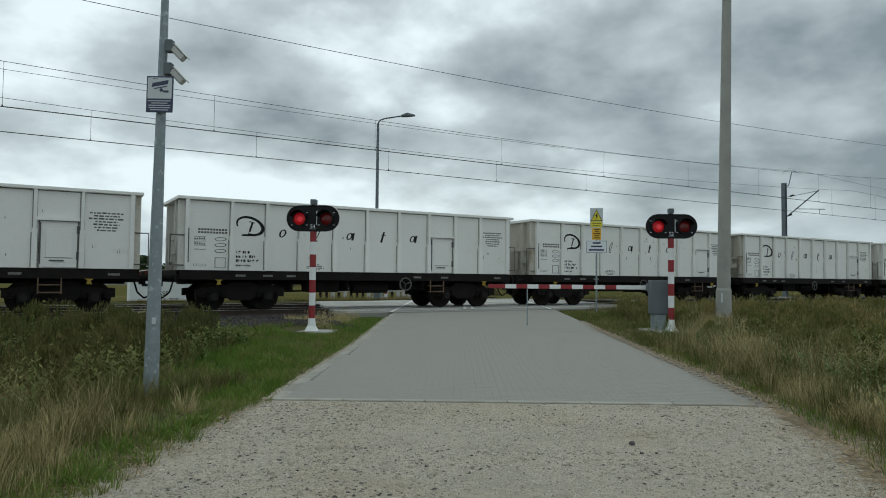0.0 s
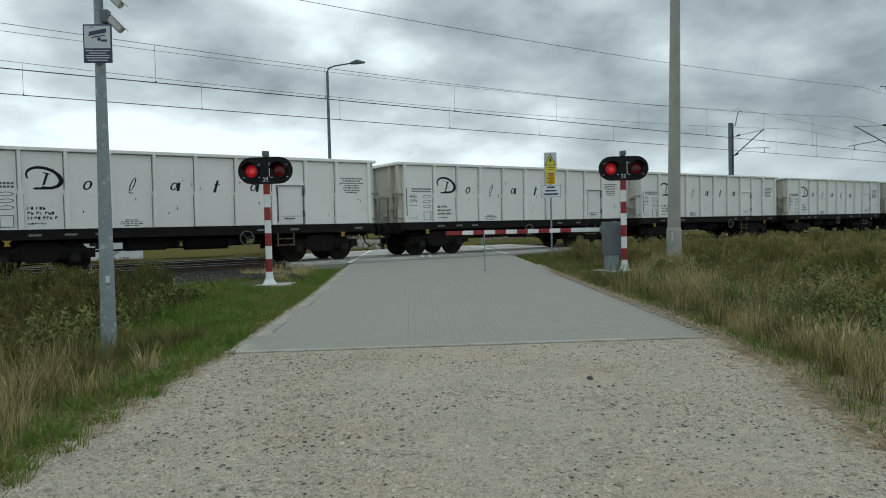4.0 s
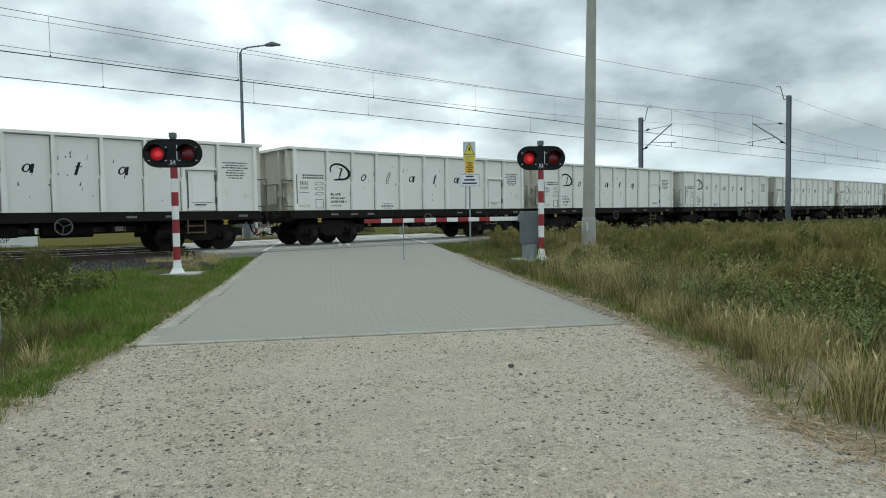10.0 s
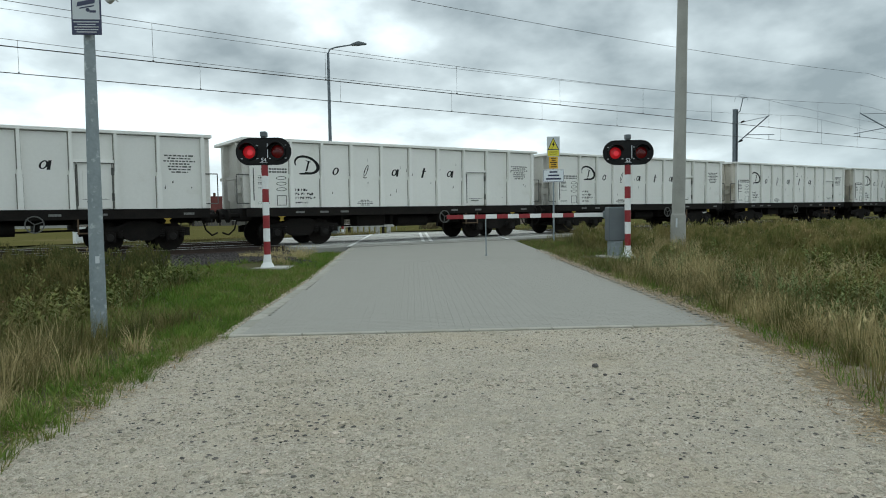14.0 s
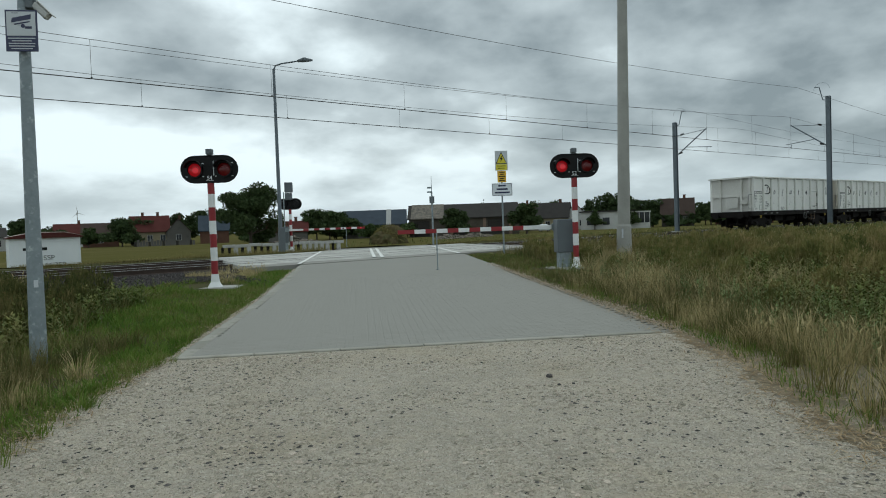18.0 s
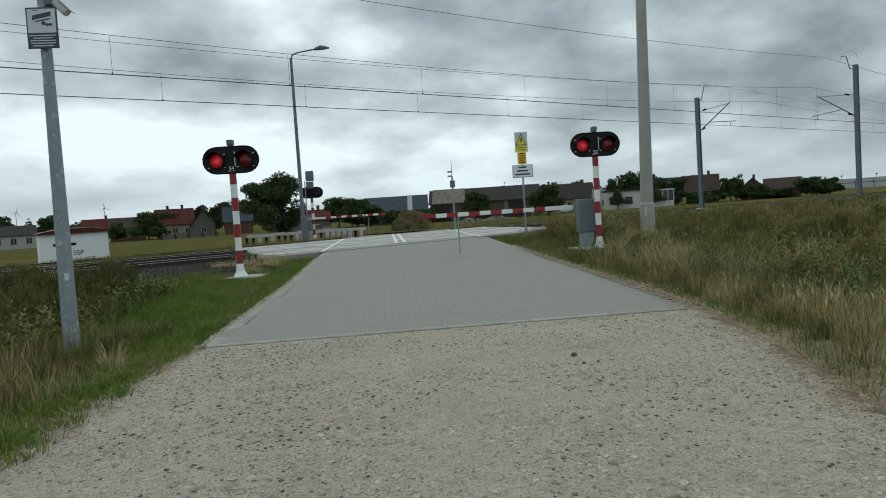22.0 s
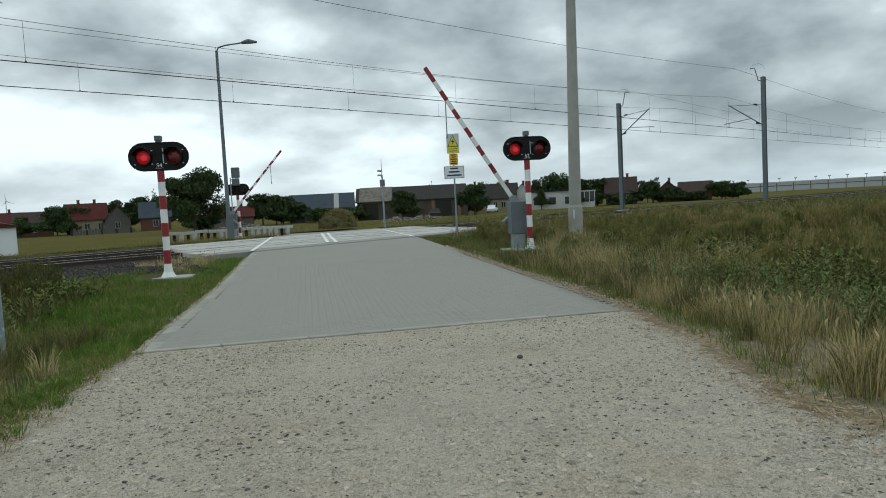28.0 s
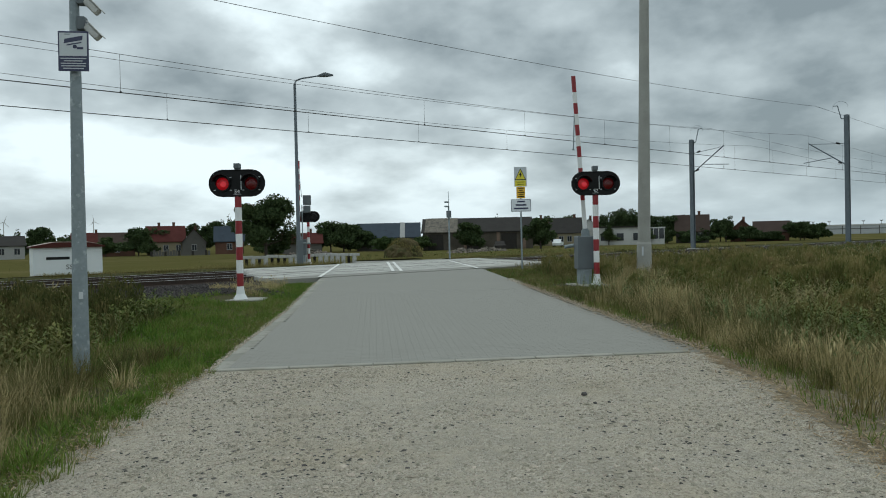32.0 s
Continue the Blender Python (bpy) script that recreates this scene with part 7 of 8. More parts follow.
def clear_of_things(x, y):
    ok = np.ones(len(x), bool)
    for px, py, r in ((5.95, 15.85, 0.75), (14.36, 12.09, 0.55), (13.9, 12.7, 0.5)):
        ok &= np.hypot(x - px, y - py) > r
    return ok


def left_bank(x, y, s, d):
    """Open turf on the left: off the ballast shoulder and clear of the posts."""
    return clear_of_things(x, y) & (y < 18.4 + 0.5 * np.sin(x * 0.9)) & ~((x > 2.9) & (x < 7.3) & (y > 16.9 + 0.25 * np.sin(x * 5)))


def tall_bank(x, y, s, d):
    """Where tall plants may stand on the left: not before the open ballast shoulder."""
    return left_bank(x, y, s, d) & ~((x > 2.6) & (x < 7.4) & (y > 14.4))


def tufted(rng, x, y, k):
    """Keeps more of the plants where a broad wave is high, so that they stand in tufts."""
    w = np.sin(x * 2.1 + 1.3 * np.sin(y * 1.1)) * np.sin(y * 1.7 + 1.1 * np.sin(x * 0.8 + 2))
    return rng.uniform(0, 1, len(x)) < np.clip(0.55 + k * w, 0.06, 1)


M_DOCK = grass_mat("rusty_seed_stalks", [(0.09, 0.05, 0.025), (0.13, 0.075, 0.04), (0.17, 0.11, 0.06)], 0.85, 0.3)
M_SAGE = grass_mat("pale_green_weeds", [(0.09, 0.13, 0.045), (0.155, 0.205, 0.075), (0.26, 0.30, 0.14)], 0.75, 0.3, 0.3)
M_SHRUB = grass_mat("feathery_shrubs", [(0.06, 0.078, 0.022), (0.13, 0.138, 0.042), (0.24, 0.205, 0.08), (0.37, 0.275, 0.135)], 0.8, 0.45, 0.35)


M_BANKSHRUB = grass_mat("bank_shrubs", [(0.035, 0.05, 0.016), (0.075, 0.086, 0.026), (0.145, 0.125, 0.048), (0.23, 0.175, 0.08)], 0.8, 0.35, 0.35)


def shrubs(rng, x, y, high, n):
    """Feathery shrubs: upright sprays of very small leaves."""
    pcs_v, pcs_f, off = [], [], 0
    for px, py in zip(x, y):
        h = high * rng.uniform(0.65, 1.25)
        w = h * rng.uniform(0.35, 0.55)
        z = float(ground_at(np.array([px]), np.array([py]))[0])
        cen = [(px + rng.normal(0, w * 0.45), py + rng.normal(0, w * 0.45), z + h * rng.uniform(0.2, 0.75), w * 0.5, h * rng.uniform(0.2, 0.3)) for _ in range(6)]
        v, f = leaf_cloud(rng, n, cen, 0.024)
        mid = np.repeat(v.reshape(-1, 4, 3).mean(1), 4, 0)
        v = mid + (v - mid) * [0.5, 0.5, 2.0]
        v[:, 2] = np.maximum(v[:, 2], z - 0.02)
        pcs_v.append(v)
        pcs_f.append(f + off)
        off += len(v)
    return np.concatenate(pcs_v), np.concatenate(pcs_f)


def make_vegetation():
    rng = np.random.default_rng(11)
    clear = lambda x, y, s, d: clear_of_things(x, y)
    some = lambda p: rng.uniform(0, 1, len(p)) < p
    off_right = lambda s, d: d - edge_r(s)
    fringe = lambda x, y: np.interp(sd(x, y)[0], [3, 6, 9, 14], [0.42, 0.36, 0.26, 0.22])
    # mown verge on the left and a short strip on the right by the barrier
    x, y = spots(rng, 132000, 3.0, 23.5, -5.8, -2.0, lambda x, y, s, d: left_bank(x, y, s, d) & (d < np.where(s < 8.4, np.interp(s, [3.0, 6.4, 8.2, 8.5], [-2.55, -2.42, -2.27, -2.24]), edge_l(s) - 0.03)) & some(np.clip(1.25 - (s - 6) / 22, 0.2, 1)))
    a = blades(rng, x, y, 0.075, 0.009, 0.8, 0.6)
    x, y = spots(rng, 3400, 3.0, 22.0, -6.0, ROAD_L - 0.12, lambda x, y, s, d: left_bank(x, y, s, d) & tufted(rng, x * 1.5, y * 1.5, 0.6) & some(np.clip(1.3 - (s - 5) / 16, 0.15, 1)))
    a2 = tufts(rng, x, y, 22, 0.07, 0.13, 0.009, 0.9)
    x, y = spots(rng, 800, 1.6, 8.4, -3.3, -2.2, lambda x, y, s, d: (d < np.interp(s, [2.0, 6.4, 8.2], [-2.54, -2.40, -2.28]) + 0.05 * rng.normal(0, 1, len(x))) & tufted(rng, x * 2.1, y * 2.1, 0.7))
    a3 = tufts(rng, x, y, 26, 0.08, 0.13, 0.007, 1.1)
    x, y = spots(rng, 13000, 13.0, 25.5, ROAD_R + 0.02, 7.2, clear)
    b = blades(rng, x, y, 0.09, 0.013, 0.8, 0.5)
    x, y = spots(rng, 15000, 12.0, 25.5, ROAD_R + 0.02, 7.4, clear)
    olive = [blades(rng, x, y, 0.12, 0.012, 0.8, 0.5)]
    x, y = spots(rng, 26000, 1.5, 13.5, 2.9, 5.2, lambda x, y, s, d: tufted(rng, x, y, 0.7) & (off_right(s, d) > 0.02))
    c = blades(rng, x, y, 0.12, 0.008, 0.8, 0.6)
    plant("verge_grass", [a, a2, a3, b, c], M_LAWN, "short green mown grass on the road's verge", "grass")
    # ragged fringe and long rough grass
    pcs = olive
    x, y = spots(rng, 34000, 1.2, 8.6, -7.0, -2.6, lambda x, y, s, d: tufted(rng, x, y, 0.5) & some(np.clip((-2.5 - d) / 0.8, 0.04, 1)))
    pcs.append(blades(rng, x, y, 0.20, 0.006, 0.9, 0.6))
    x, y = spots(rng, 900, 2.0, 9.5, -7.0, -3.0, lambda x, y, s, d: tufted(rng, x, y, 0.6))
    pcs.append(tufts(rng, x, y, 40, 0.10, 0.30, 0.007, 0.8))
    x, y = spots(rng, 650, 1.6, 16.0, 3.4, 8.5, lambda x, y, s, d: clear_of_things(x, y) & (off_right(s, d) > 0.25) & tufted(rng, x, y, 0.6))
    pcs.append(tufts(rng, x, y, 40, 0.11, 0.34, 0.008, 0.75))
    x, y = spots(rng, 900, 12.0, 30.0, 5.4, 20.0, lambda x, y, s, d: clear_of_things(x, y) & tufted(rng, x, y, 0.6))
    pcs.append(tufts(rng, x, y, 24, 0.16, 0.42, 0.014, 0.75))
    x, y = spots(rng, 1300, 7.5, 19.5, -14.0, -4.2, lambda x, y, s, d: tall_bank(x, y, s, d) & tufted(rng, x, y, 0.7))
    pcs.append(tufts(rng, x, y, 30, 0.13, 0.30, 0.011, 0.8))
    x, y = spots(rng, 42000, 1.2, 14.5, 3.0, 7.2, lambda x, y, s, d: tufted(rng, x, y, 0.4) & some(np.clip((off_right(s, d) - 0.05) / 0.6, 0, 1)))
    pcs.append(blades(rng, x, y, 0.27, 0.006, 0.7, 0.6))
    x, y = spots(rng, 52000, 9.0, 30.0, 5.4, 20.0, lambda x, y, s, d: clear_of_things(x, y) & tufted(rng, x, y, 0.4))
    pcs.append(blades(rng, x, y, 0.30, 0.009, 0.8, 0.6))
    x, y = spots(rng, 36000, 7.0, 19.5, -15.0, -4.0, lambda x, y, s, d: tall_bank(x, y, s, d) & tufted(rng, x, y, 0.5))
    pcs.append(blades(rng, x, y, 0.20, 0.009, 0.9, 0.6))
    x, y = spots(rng, 20000, 28.0, 70.0, 9.0, 52.0)
    pcs.append(blades(rng, x, y, 0.20, 0.03, 0.8, 0.6))
    plant("rough_grass", pcs, M_ROUGH, "rough green and straw-coloured grass beside the road", "grass")
    pcs = []
    # a golden fringe of upright dry stalks, with seed heads here and there
    x, y = spots(rng, 19000, 0.8, 15.0, 3.2, 6.4, lambda x, y, s, d: tufted(rng, x, y, 0.45) & some(np.clip((off_right(s, d) - 0.3) / 0.35, 0, 1)) & some(np.clip((1.5 - off_right(s, d)) / 0.6, 0.04, 1)))
    pcs.append(blades(rng, x, y, fringe(x, y), 0.0065, 0.55, 0.45))
    x, y = spots(rng, 900, 1.0, 15.0, 3.4, 6.2, lambda x, y, s, d: (off_right(s, d) > 0.3) & some(np.clip((1.7 - off_right(s, d)) / 0.9, 0.03, 1)) & tufted(rng, x, y, 0.5))
    pcs.append(tufts(rng, x, y, 45, 0.09, fringe(x, y) * 1.0, 0.0065, 0.6))
    x, y = spots(rng, 1300, 10.0, 21.5, 4.4, 8.2, lambda x, y, s, d: clear_of_things(x, y) & (d > np.interp(s, [10, 15, 17, 21], [4.5, 5.0, 5.9, 7.0])) & tufted(rng, x, y, 0.5))
    pcs.append(tufts(rng, x, y, 30, 0.13, 0.40, 0.010, 0.7))
    x, y = spots(rng, 420, 14.0, 21.0, -5.6, -2.9, lambda x, y, s, d: (y > 15.9) & (x > 6.3) & clear_of_things(x, y) & (y < 19.4))
    pcs.append(tufts(rng, x, y, 24, 0.10, 0.15, 0.010, 0.9))
    x, y = spots(rng, 480, 1.4, 7.5, -6.0, -2.75, lambda x, y, s, d: tufted(rng, x * 1.6, y * 1.6, 0.9))
    pcs.append(tufts(rng, x, y, 50, 0.10, 0.30, 0.006, 0.7))
    x, y = spots(rng, 3500, 0.8, 15.0, 3.3, 6.6, lambda x, y, s, d: tufted(rng, x, y, 0.35) & some(np.clip((off_right(s, d) - 0.4) / 0.4, 0, 1)) & some(np.clip((1.7 - off_right(s, d)) / 0.8, 0.05, 1)))
    pcs.append(heads(rng, x, y, fringe(x, y) * 1.1, 0.35))
    x, y = spots(rng, 3000, 11.0, 30.0, 6.0, 22.0, lambda x, y, s, d: clear_of_things(x, y) & tufted(rng, x, y, 0.5))
    pcs.append(heads(rng, x, y, 0.45, 0.5))
    x, y = spots(rng, 17000, 1.0, 7.4, -6.5, -2.7, lambda x, y, s, d: tufted(rng, x * 1.6, y * 1.6, 1.3))
    pcs.append(blades(rng, x, y, 0.25, 0.005, 0.6, 0.5))
    x, y = spots(rng, 1500, 14.0, 19.5, -9.0, -4.6, lambda x, y, s, d: tall_bank(x, y, s, d) & tufted(rng, x, y, 0.6))
    pcs.append(heads(rng, x, y, 0.40))
    x, y = rng.uniform(6.9, 8.2, 160), rng.uniform(17.6, 19.0, 160)
    pcs.append(heads(rng, x, y, 0.26))
    plant("dry_grass", pcs, M_DRY, "golden dry grass stalks at the road's edge", "grass")
    pcs = []
    # trodden straw along the gravel's edges
    x, y = spots(rng, 40000, 1.0, 19.0, 2.3, 4.6, lambda x, y, s, d: np.abs(off_right(s, d) - 0.02) < 0.08 + 0.34 * rng.uniform(0, 1, len(x)) ** 1.5)
    pcs.append(litter(rng, x, y))
    x, y = spots(rng, 2600, 1.5, 8.3, -2.9, -2.2, lambda x, y, s, d: d < np.interp(s, [2.0, 6.4, 8.2], [-2.54, -2.39, -2.24]) + 0.06 * rng.normal(0, 1, len(x)))
    pcs.append(litter(rng, x, y))
    x, y = spots(rng, 1100, 5.0, 14.0, -2.5, -2.0, lambda x, y, s, d: (d < edge_l(s) + 0.02) & some(np.where(s > 8.3, 0.4, 1.0)))
    pcs.append(litter(rng, x, y))
    plant("trodden_straw", pcs, M_LITTER, "brown trodden straw along the road's edges", "straw")
    # weeds
    pcs = []
    x, y = spots(rng, 3600, 8.0, 19.0, -16.0, -4.4, lambda x, y, s, d: tall_bank(x, y, s, d) & tufted(rng, x, y, 0.5))
    pcs.append(weeds(rng, x, y, 0.32, 18, 0.05))
    x, y = spots(rng, 1500, 6.5, 14.5, -9.5, -4.1, lambda x, y, s, d: tall_bank(x, y, s, d) & tufted(rng, x * 1.3, y * 1.3, 0.8))
    pcs.append(weeds(rng, x, y, 0.40, 26, 0.075))
    x, y = spots(rng, 1500, 4.0, 15.0, 5.4, 9.5, lambda x, y, s, d: clear_of_things(x, y) & (off_right(s, d) > 1.7) & tufted(rng, x * 1.2, y * 1.2, 0.9))
    pcs.append(weeds(rng, x, y, 0.58, 34, 0.075))
    x, y = spots(rng, 900, 3.0, 9.0, -8.0, -3.4, lambda x, y, s, d: tufted(rng, x, y, 0.6))
    pcs.append(weeds(rng, x, y, 0.22, 14, 0.05))
    x, y = spots(rng, 3600, 7.0, 26.0, 6.4, 18.0, lambda x, y, s, d: clear_of_things(x, y) & tufted(rng, x, y, 0.5))
    pcs.append(weeds(rng, x, y, 0.42, 20, 0.055))
    x, y = spots(rng, 4600, 1.5, 13.0, 4.2, 9.5, lambda x, y, s, d: tufted(rng, x, y, 0.6) & some(np.clip((off_right(s, d) - 1.3) / 0.7, 0, 1)))
    pcs.append(weeds(rng, x, y, 0.46, 28, 0.05))
    x, y = spots(rng, 4200, 24.0, 46.0, 9.0, 38.0)
    pcs.append(weeds(rng, x, y, 0.26, 15, 0.08))
    x, y = spots(rng, 1600, 46.0, 84.0, 14.0, 64.0)
    pcs.append(weeds(rng, x, y, 0.24, 12, 0.12))
    plant("weeds", pcs, M_WEED, "tangled dark green weeds on the banks", "weeds")
    pcs = []
    x, y = spots(rng, 4200, 3.0, 18.0, 4.0, 9.0, lambda x, y, s, d: clear_of_things(x, y) & tufted(rng, x, y, 0.9) & some(np.clip((off_right(s, d) - 0.6) / 0.8, 0, 1)))
    pcs.append(weeds(rng, x, y, 0.40, 30, 0.05))
    x, y = spots(rng, 500, 9.0, 19.0, -9.0, -4.0, lambda x, y, s, d: tall_bank(x, y, s, d) & tufted(rng, x, y, 0.8))
    pcs.append(weeds(rng, x, y, 0.24, 16, 0.06))
    # single taller leafy plants that stand out of the fringe
    x, y = spots(rng, 60, 3.0, 12.0, 4.4, 7.5, lambda x, y, s, d: (off_right(s, d) > 1.1) & (off_right(s, d) < 3.2))
    pcs.append(weeds(rng, x, y, 0.50, 44, 0.055, 0.25))
    x, y = spots(rng, 26, 8.0, 16.0, -7.0, -4.4, lambda x, y, s, d: tall_bank(x, y, s, d))
    pcs.append(weeds(rng, x, y, 0.32, 30, 0.05, 0.25))
    plant("pale_weeds", pcs, M_SAGE, "pale green leafy weeds between dry grass", "weeds")
    pcs = []
    x, y = spots(rng, 500, 7.0, 18.0, -12.0, -4.8, lambda x, y, s, d: tall_bank(x, y, s, d) & tufted(rng, x, y, 0.8))
    pcs.append(weeds(rng, x, y, 0.34, 18, 0.035))
    x, y = spots(rng, 350, 5.0, 24.0, 6.0, 16.0, lambda x, y, s, d: tufted(rng, x, y, 0.8))
    pcs.append(weeds(rng, x, y, 0.5, 20, 0.04))
    plant("dock_stalks", pcs, M_DOCK, "rusty brown seed stalks among the weeds", "weeds")
    pcs = []
    x, y = spots(rng, 400, 2.0, 27.0, 5.8, 19.0, lambda x, y, s, d: tufted(rng, x, y, 0.6))
    pcs.append(shrubs(rng, x, y, 0.62, 1500))
    x, y = spots(rng, 110, 6.0, 17.0, 6.4, 12.5, lambda x, y, s, d: clear_of_things(x, y) & tufted(rng, x, y, 0.7))
    pcs.append(shrubs(rng, x, y, 0.86, 2600))
    x, y = spots(rng, 50, 24.0, 46.0, 12.0, 34.0)
    pcs.append(shrubs(rng, x, y, 0.40, 600))
    x, y = spots(rng, 460, 8.0, 18.5, -15.0, -4.8, lambda x, y, s, d: left_bank(x, y, s, d) & (y < 17.4) & ~((x > 3.0) & (y > 14.6)) & tufted(rng, x, y, 0.8))
    plant("bank_shrubs", [shrubs(rng, x, y, 0.66, 900)], M_BANKSHRUB, "dull green and brown shrubs on the bank before the tracks", "shrubs")
    x, y = xy(19.5, 7.4)
    pcs.append(shrubs(rng, [x, x + 0.8, x + 1.4], [y, y + 0.5, y - 0.3], 0.9, 1500))
    plant("shrubs", pcs, M_SHRUB, "feathery green-brown shrubs growing in the field", "shrubs")


M_FIELD = grass_mat("field_grass", [(0.07, 0.076, 0.026), (0.10, 0.10, 0.038), (0.15, 0.13, 0.06)], 0.85, 0.4)


def far_blades(rng, x, y, z, high, wide):
    n = len(x)
    a = rng.uniform(0, 2 * np.pi, n)
    h = high * rng.uniform(0.4, 1.4, n)
    b = np.stack([x, y, z - 0.05], 1)
    u = np.stack([np.cos(a) * wide / 2, np.sin(a) * wide / 2, np.zeros(n)], 1)
    verts = np.stack([b - u, b + u, b + np.stack([rng.normal(0, 0.2, n) * h, rng.normal(0, 0.2, n) * h, h], 1)], 1).reshape(-1, 3)
    return verts, np.arange(n * 3).reshape(-1, 3)


def make_far_grass():
    rng = np.random.default_rng(12)
    pcs = []
    n = 26000
    y = rng.uniform(31.8, 62, n)
    x = rng.uniform(-6, 60, n)
    s, d = sd(x, y)
    ok = (d < ROAD_L - 0.2) | (d > ROAD_R + 0.2)
    pcs.append(far_blades(rng, x[ok], y[ok], land(x[ok], y[ok]), 0.09, 0.05))
    n = 9000
    y, x = rng.uniform(62, 125, n), rng.uniform(0, 120, n)
    pcs.append(far_blades(rng, x, y, land(x, y), 0.12, 0.15))
    n = 12000
    x, y = rng.uniform(4, 40, n), 31.2 + np.abs(rng.normal(0, 2.6, n))
    s, d = sd(x, y)
    ok = (d < ROAD_L - 0.3) | (d > ROAD_R + 0.3)
    dry = far_blades(rng, x[ok], y[ok], land(x[ok], y[ok]), 0.17, 0.02)
    n = 7000
    x, y = rng.uniform(14, 30, n), rng.uniform(42.6, 45.4, n)
    s, d = sd(x, y)
    ok = d < ROAD_L - 0.4
    tall = far_blades(rng, x[ok], y[ok], land(x[ok], y[ok]), 0.52, 0.025)
    plant("dry_bank_grass", [dry, tall], M_DRYBANK, "brownish dry grass on the bank beyond the tracks", "grass")
    plant("field_grass", pcs, M_FIELD, "olive green field grass beyond the tracks", "grass")
    pcs = []
    x, y = rng.uniform(26, 62, 900), rng.uniform(32, 46, 900)
    s, d = sd(x, y)
    ok = d > ROAD_R + 0.5
    pcs.append(weeds(rng, x[ok], y[ok], 0.42, 16, 0.08))
    x, y = rng.uniform(30, 75, 500), rng.uniform(56, 76, 500)
    pcs.append(weeds(rng, x, y, 0.35, 12, 0.12))
    plant("field_weeds", pcs, M_WEED, "green weeds along the lane beyond the tracks", "weeds")


def stones(rng, x, y, z, size, flat=0.6):
    """Small angular stones: squashed, jittered octahedra."""
    n = len(x)
    base = np.array([[1, 0, 0], [-1, 0, 0], [0, 1, 0], [0, -1, 0], [0, 0, 1], [0, 0, -1]], float)
    v = base[None] * rng.uniform(0.55, 1.2, (n, 6, 1)) + rng.normal(0, 0.12, (n, 6, 3))
    v[:, :, 2] *= flat
    a = rng.uniform(0, 2 * np.pi, n)
    c, s = np.cos(a)[:, None], np.sin(a)[:, None]
    v = np.stack([v[:, :, 0] * c - v[:, :, 1] * s, v[:, :, 0] * s + v[:, :, 1] * c, v[:, :, 2]], -1)
    v = v * size[:, None, None] + np.stack([x, y, z], 1)[:, None, :]
    f = np.array([[0, 2, 4], [2, 1, 4], [1, 3, 4], [3, 0, 4], [2, 0, 5], [1, 2, 5], [3, 1, 5], [0, 3, 5]])
    return v.reshape(-1, 3), (np.arange(n)[:, None, None] * 6 + f[None]).reshape(-1, 3)


M_DARKCHIP = mat("dark_gravel_chip", (0.11, 0.102, 0.088), (0.05, 0.046, 0.04), 0.9, scale=25, vary=0.5, island=True, bump=0.2)


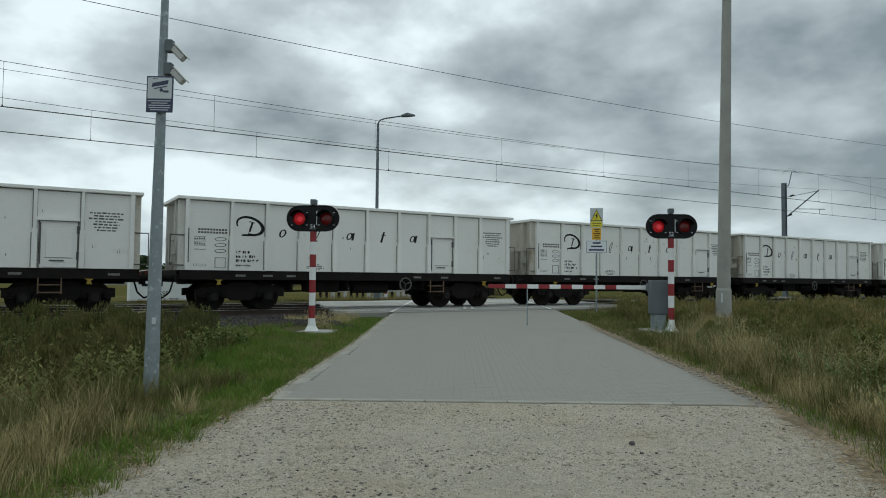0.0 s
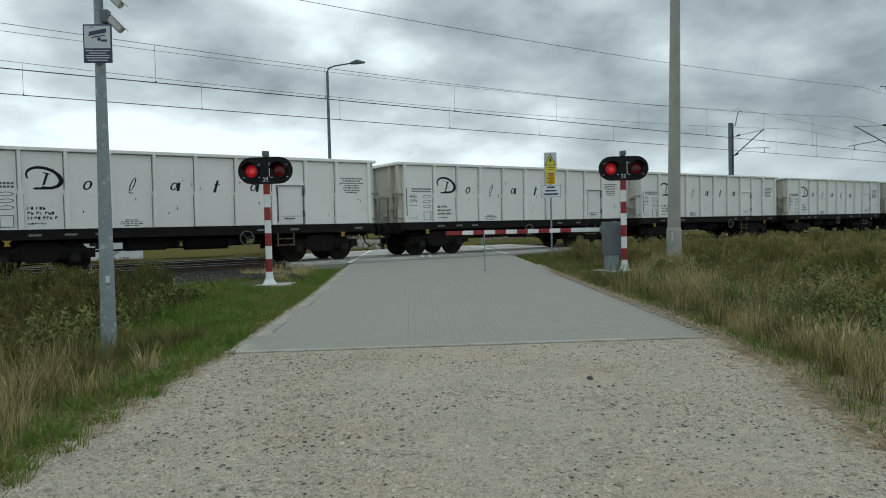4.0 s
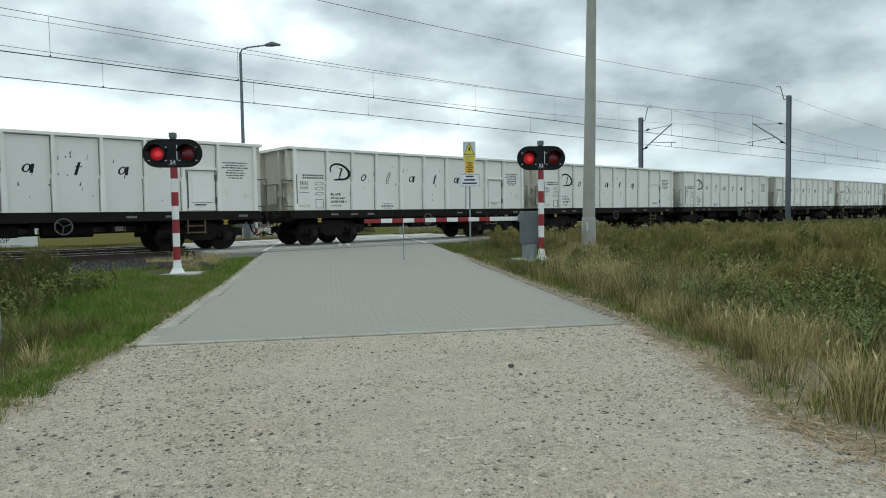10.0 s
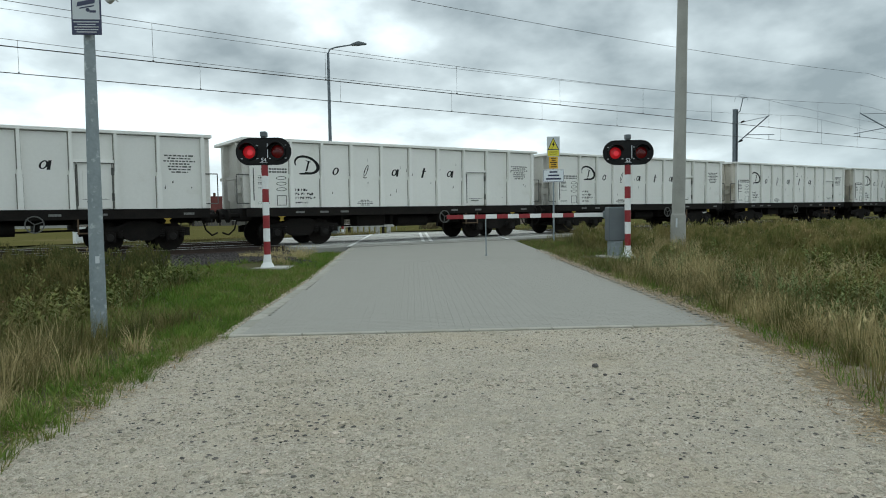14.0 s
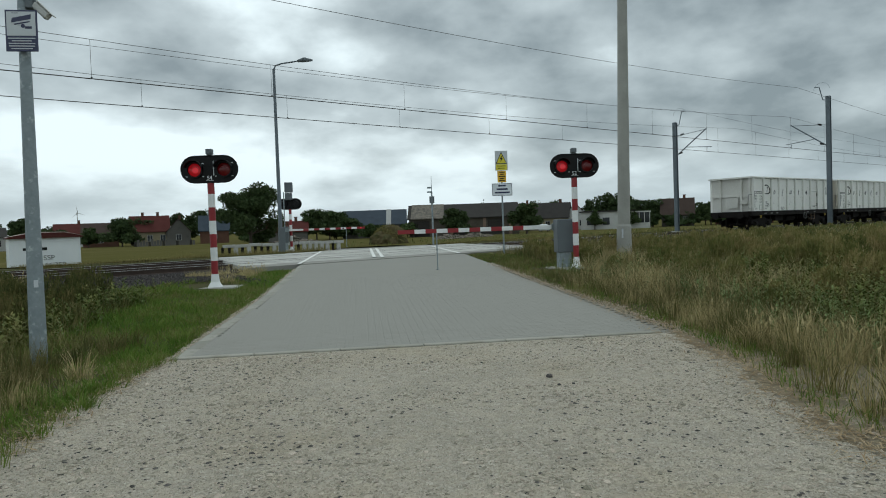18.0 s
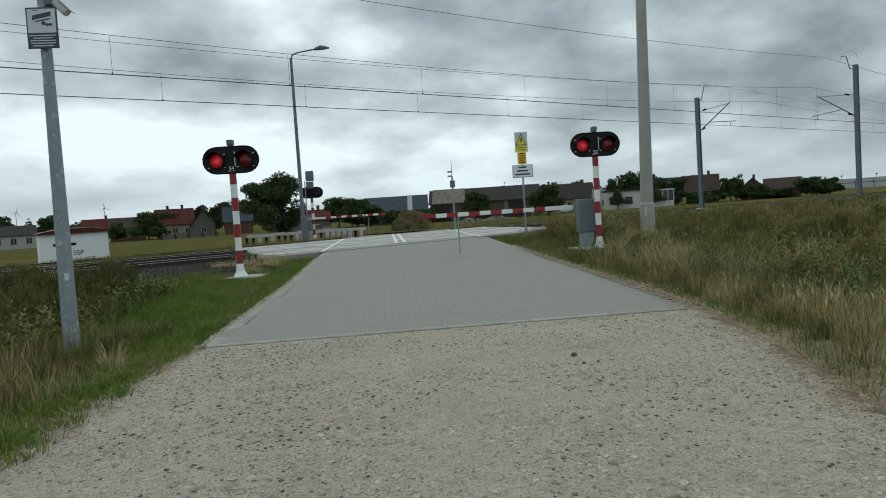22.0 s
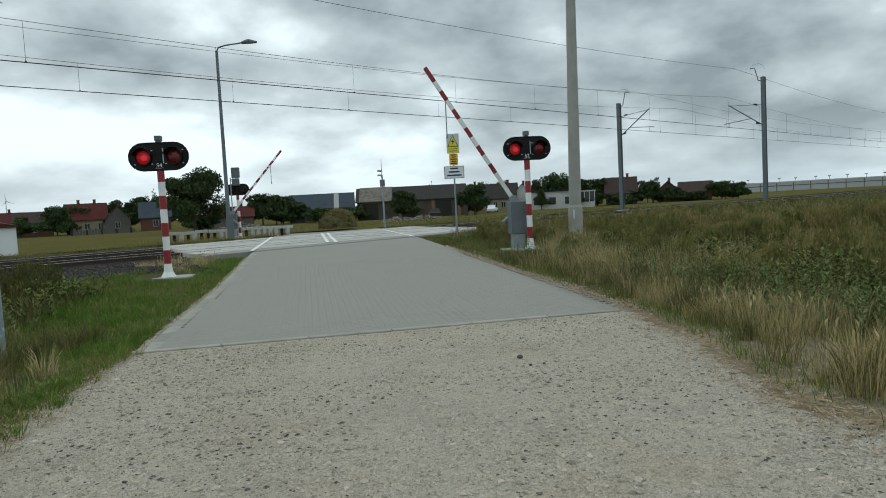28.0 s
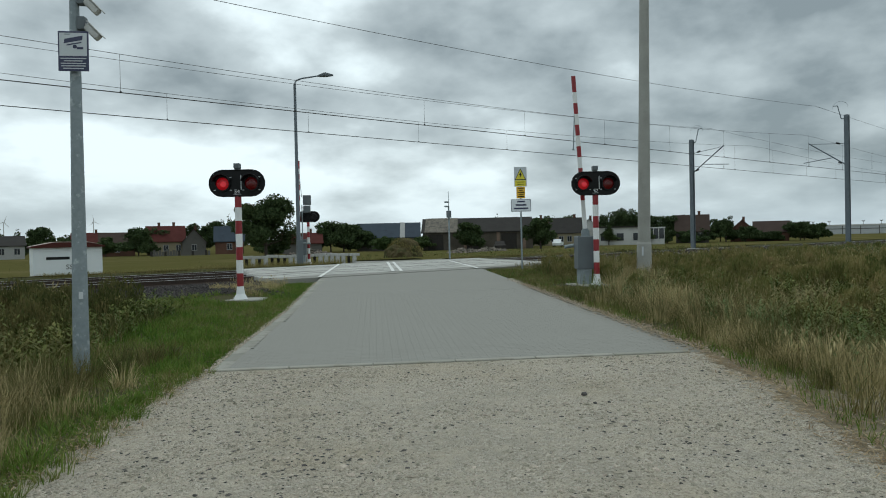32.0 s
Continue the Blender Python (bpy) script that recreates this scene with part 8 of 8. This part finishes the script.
def make_stones():
    rng = np.random.default_rng(21)
    n = 80000
    s, d = 1.6 + 6.65 * rng.uniform(0, 1, n) ** 1.25, rng.uniform(-2.7, 4.1, n)
    x, y = s * RS + d * RC, s * RC - d * RS
    # stonier and barer patches, and more loose stones towards the edges
    w = np.sin(x * 1.9 + 1.7 * np.sin(y * 1.3)) * np.sin(y * 2.3 + 1.5 * np.sin(x * 1.1 + 1)) + 0.5 * np.sin(x * 5.3 + y * 3.1) * np.sin(y * 6.1 - x * 2.2)
    ok = rng.uniform(0, 1, n) < np.clip(0.36 + 0.42 * w + 0.25 * (d > edge_r(s) - 0.5) + 0.3 * (d < -0.4 - 0.3 * np.sin(s * 1.3)), 0.05, 1)
    x, y = x[ok], y[ok]
    size = np.clip(rng.lognormal(-4.85, 0.52, len(x)), 0.004, 0.036)
    # grit along the paved road's edges
    n = 5200
    s = rng.uniform(8.2, 21.0, n)
    d = np.where(rng.uniform(0, 1, n) < 0.45, edge_l(s) - 0.01 - np.abs(rng.normal(0, 0.035, n)), ROAD_R + 0.03 + rng.normal(0, 0.07, n))
    gx, gy = s * RS + d * RC, s * RC - d * RS
    gs = rng.uniform(0.008, 0.022, n)
    grit = stones(rng, gx, gy, land(gx, gy) + gs * 0.3, gs, 0.6)
    plant("loose_gravel", [stones(rng, x, y, land(x, y) + size * 0.12, size, 0.5), grit], M_STONE, "loose pale gravel stones on the road surface", "gravel")
    n = 6000
    s, d = 2.0 + 6.1 * rng.uniform(0, 1, n), rng.uniform(-2.4, 3.6, n)
    x, y = s * RS + d * RC, s * RC - d * RS
    w = np.sin(x * 1.3 + 2.1 * np.sin(y * 0.9 + 1)) * np.sin(y * 1.6 + 1.2 * np.sin(x * 1.4))
    ok = (rng.uniform(0, 1, n) < np.clip(0.5 + 0.6 * w + 0.35 * (d < -0.6), 0.08, 1)) & (d < edge_r(s))
    x, y = x[ok], y[ok]
    size = np.clip(rng.lognormal(-4.5, 0.42, len(x)), 0.006, 0.026)
    n = 9000
    es, ed = 1.6 + 6.6 * rng.uniform(0, 1, n) ** 1.1, rng.uniform(-2.6, 3.7, n)
    ex, ey = es * RS + ed * RC, es * RC - ed * RS
    ok = (ed < edge_r(es) - 0.05) & tufted(rng, ex * 1.4, ey * 1.4, 0.5)
    ex, ey = ex[ok], ey[ok]
    er = np.clip(rng.lognormal(-4.5, 0.35, len(ex)), 0.006, 0.02)
    plant("embedded_stones", [stones(rng, ex, ey, land(ex, ey) - er * 0.02, er, 0.36)], M_STONE, "flat stones pressed into the gravel road", "gravel")
    plant("dark_gravel", [stones(rng, x, y, land(x, y) + size * 0.10, size, 0.34)], M_DARKCHIP, "darker stones strewn over the pale gravel", "gravel")
    make_rubble(58.5, 70.5, 2.6, 0.8, "heap of broken stone and timber in the farmyard", 41)
    make_rubble(66.0, 74.0, 3.4, 0.7, "low heap of rubble before the old barn", 42)
    make_rubble(46.5, 92.0, 4.0, 1.1, "heap of old timber and stone by the farm lane", 43)
    n = 12000
    x, y = rng.uniform(-14, 10.5, n), rng.uniform(18.5, 22.6, n)
    size = rng.uniform(0.025, 0.055, n)
    z = np.interp(y, [18.5, 20.9, 22.6], [-0.10, 0.21, 0.21]) + 0.01
    a = stones(rng, x, y, z, size, 0.8)
    x, y = rng.uniform(22, 60, n), rng.uniform(19.6, 22.6, n)
    z = np.interp(y, [18.5, 20.9, 22.6], [-0.10, 0.21, 0.21]) + 0.01
    b = stones(rng, x, y, z, size, 0.8)
    x, y = rng.uniform(2.8, 7.4, 5200), 18.9 - np.abs(rng.normal(0, 0.95, 5200))
    ok = clear_of_things(x, y)
    x, y = x[ok], y[ok]
    spill = stones(rng, x, y, ground_at(x, y) + 0.03, rng.uniform(0.025, 0.055, len(x)), 0.8)
    plant("ballast_stones", [a, b, spill], M_BALLASTSTONE, "dark broken ballast stones on the track shoulder", "ballast")
    for x, y, r in ((4.77, 4.45, 0.031), (4.60, 4.18, 0.016), (4.72, 4.12, 0.014)):
        bm = bmesh.new()
        bmesh.ops.create_icosphere(bm, subdivisions=2, radius=r)
        for v in bm.verts:
            v.co *= 1 + 0.6 * noise.noise(v.co * (1.2 / r) + Vector((x, y, 0)))
            v.co.z *= 0.6
        ob = new("stone", mesh_of("stone", bm, M_DARKSTONE))
        ob.matrix_basis = pose(x, y, landz(x, y) + r * 0.5, 0, 0, x * 90)
        tagged(ob, "dark stone lying on the pale gravel", "stone", "dark stones")


make_vegetation()
make_far_grass()
make_stones()
make_kerbs()
make_paving()


# ---- what moves ----
TRAIN = [(0, 0.0), (1, 0.008), (2, -0.09), (3, -0.037), (4, -0.062), (4.5, -0.06), (6.5, -0.36), (7, -0.36), (8, -0.312), (9, -0.305), (10, -0.272), (11, -0.278), (12, -0.338), (13, -0.303), (14, -0.37), (14.5, -0.37), (16.5, -0.44), (17, -0.47), (18, -0.48), (20, -0.48), (26, -0.48), (32, -0.48)]
BARRIER = [(0, 0), (21.9, 0), (22.3, 0.5), (23.0, 8), (24.0, 15), (25.0, 24.4), (25.5, 30.9), (26.5, 42.5), (27.5, 52.5), (28.0, 57.8), (29.0, 70.8), (30.0, 78.5), (31.0, 84.3), (31.6, 86.2), (32.0, 86.6)]

BARRIER_FAR = [(0, 0), (21.9, 0), (22.3, 0.5), (23.0, 6.5), (24.0, 11.5), (25.0, 21), (25.5, 27), (26.5, 37), (27.5, 45), (28.0, 49.5), (29.0, 64.5), (30.0, 74), (31.0, 84), (31.6, 88), (32.0, 89.3)]


def motions():
    for w, k in WAGONS:
        walk(w, [(t, pose(TRAIN_X + 23.7 * t + WAGON_LEN * (p - k), TRACK_NEAR, RAIL_TOP)) for t, p in TRAIN])
    for (boom, hang), angles in zip(BOOMS, (BARRIER, BARRIER_FAR)):
        walk(boom, [(t, pose(-0.18, 0, 1.12, 0, -a, 0)) for t, a in angles])
        walk(hang, [(t, pose(3.60, -0.225, -0.05, 0, min(a, 84), 0)) for t, a in angles])


motions()
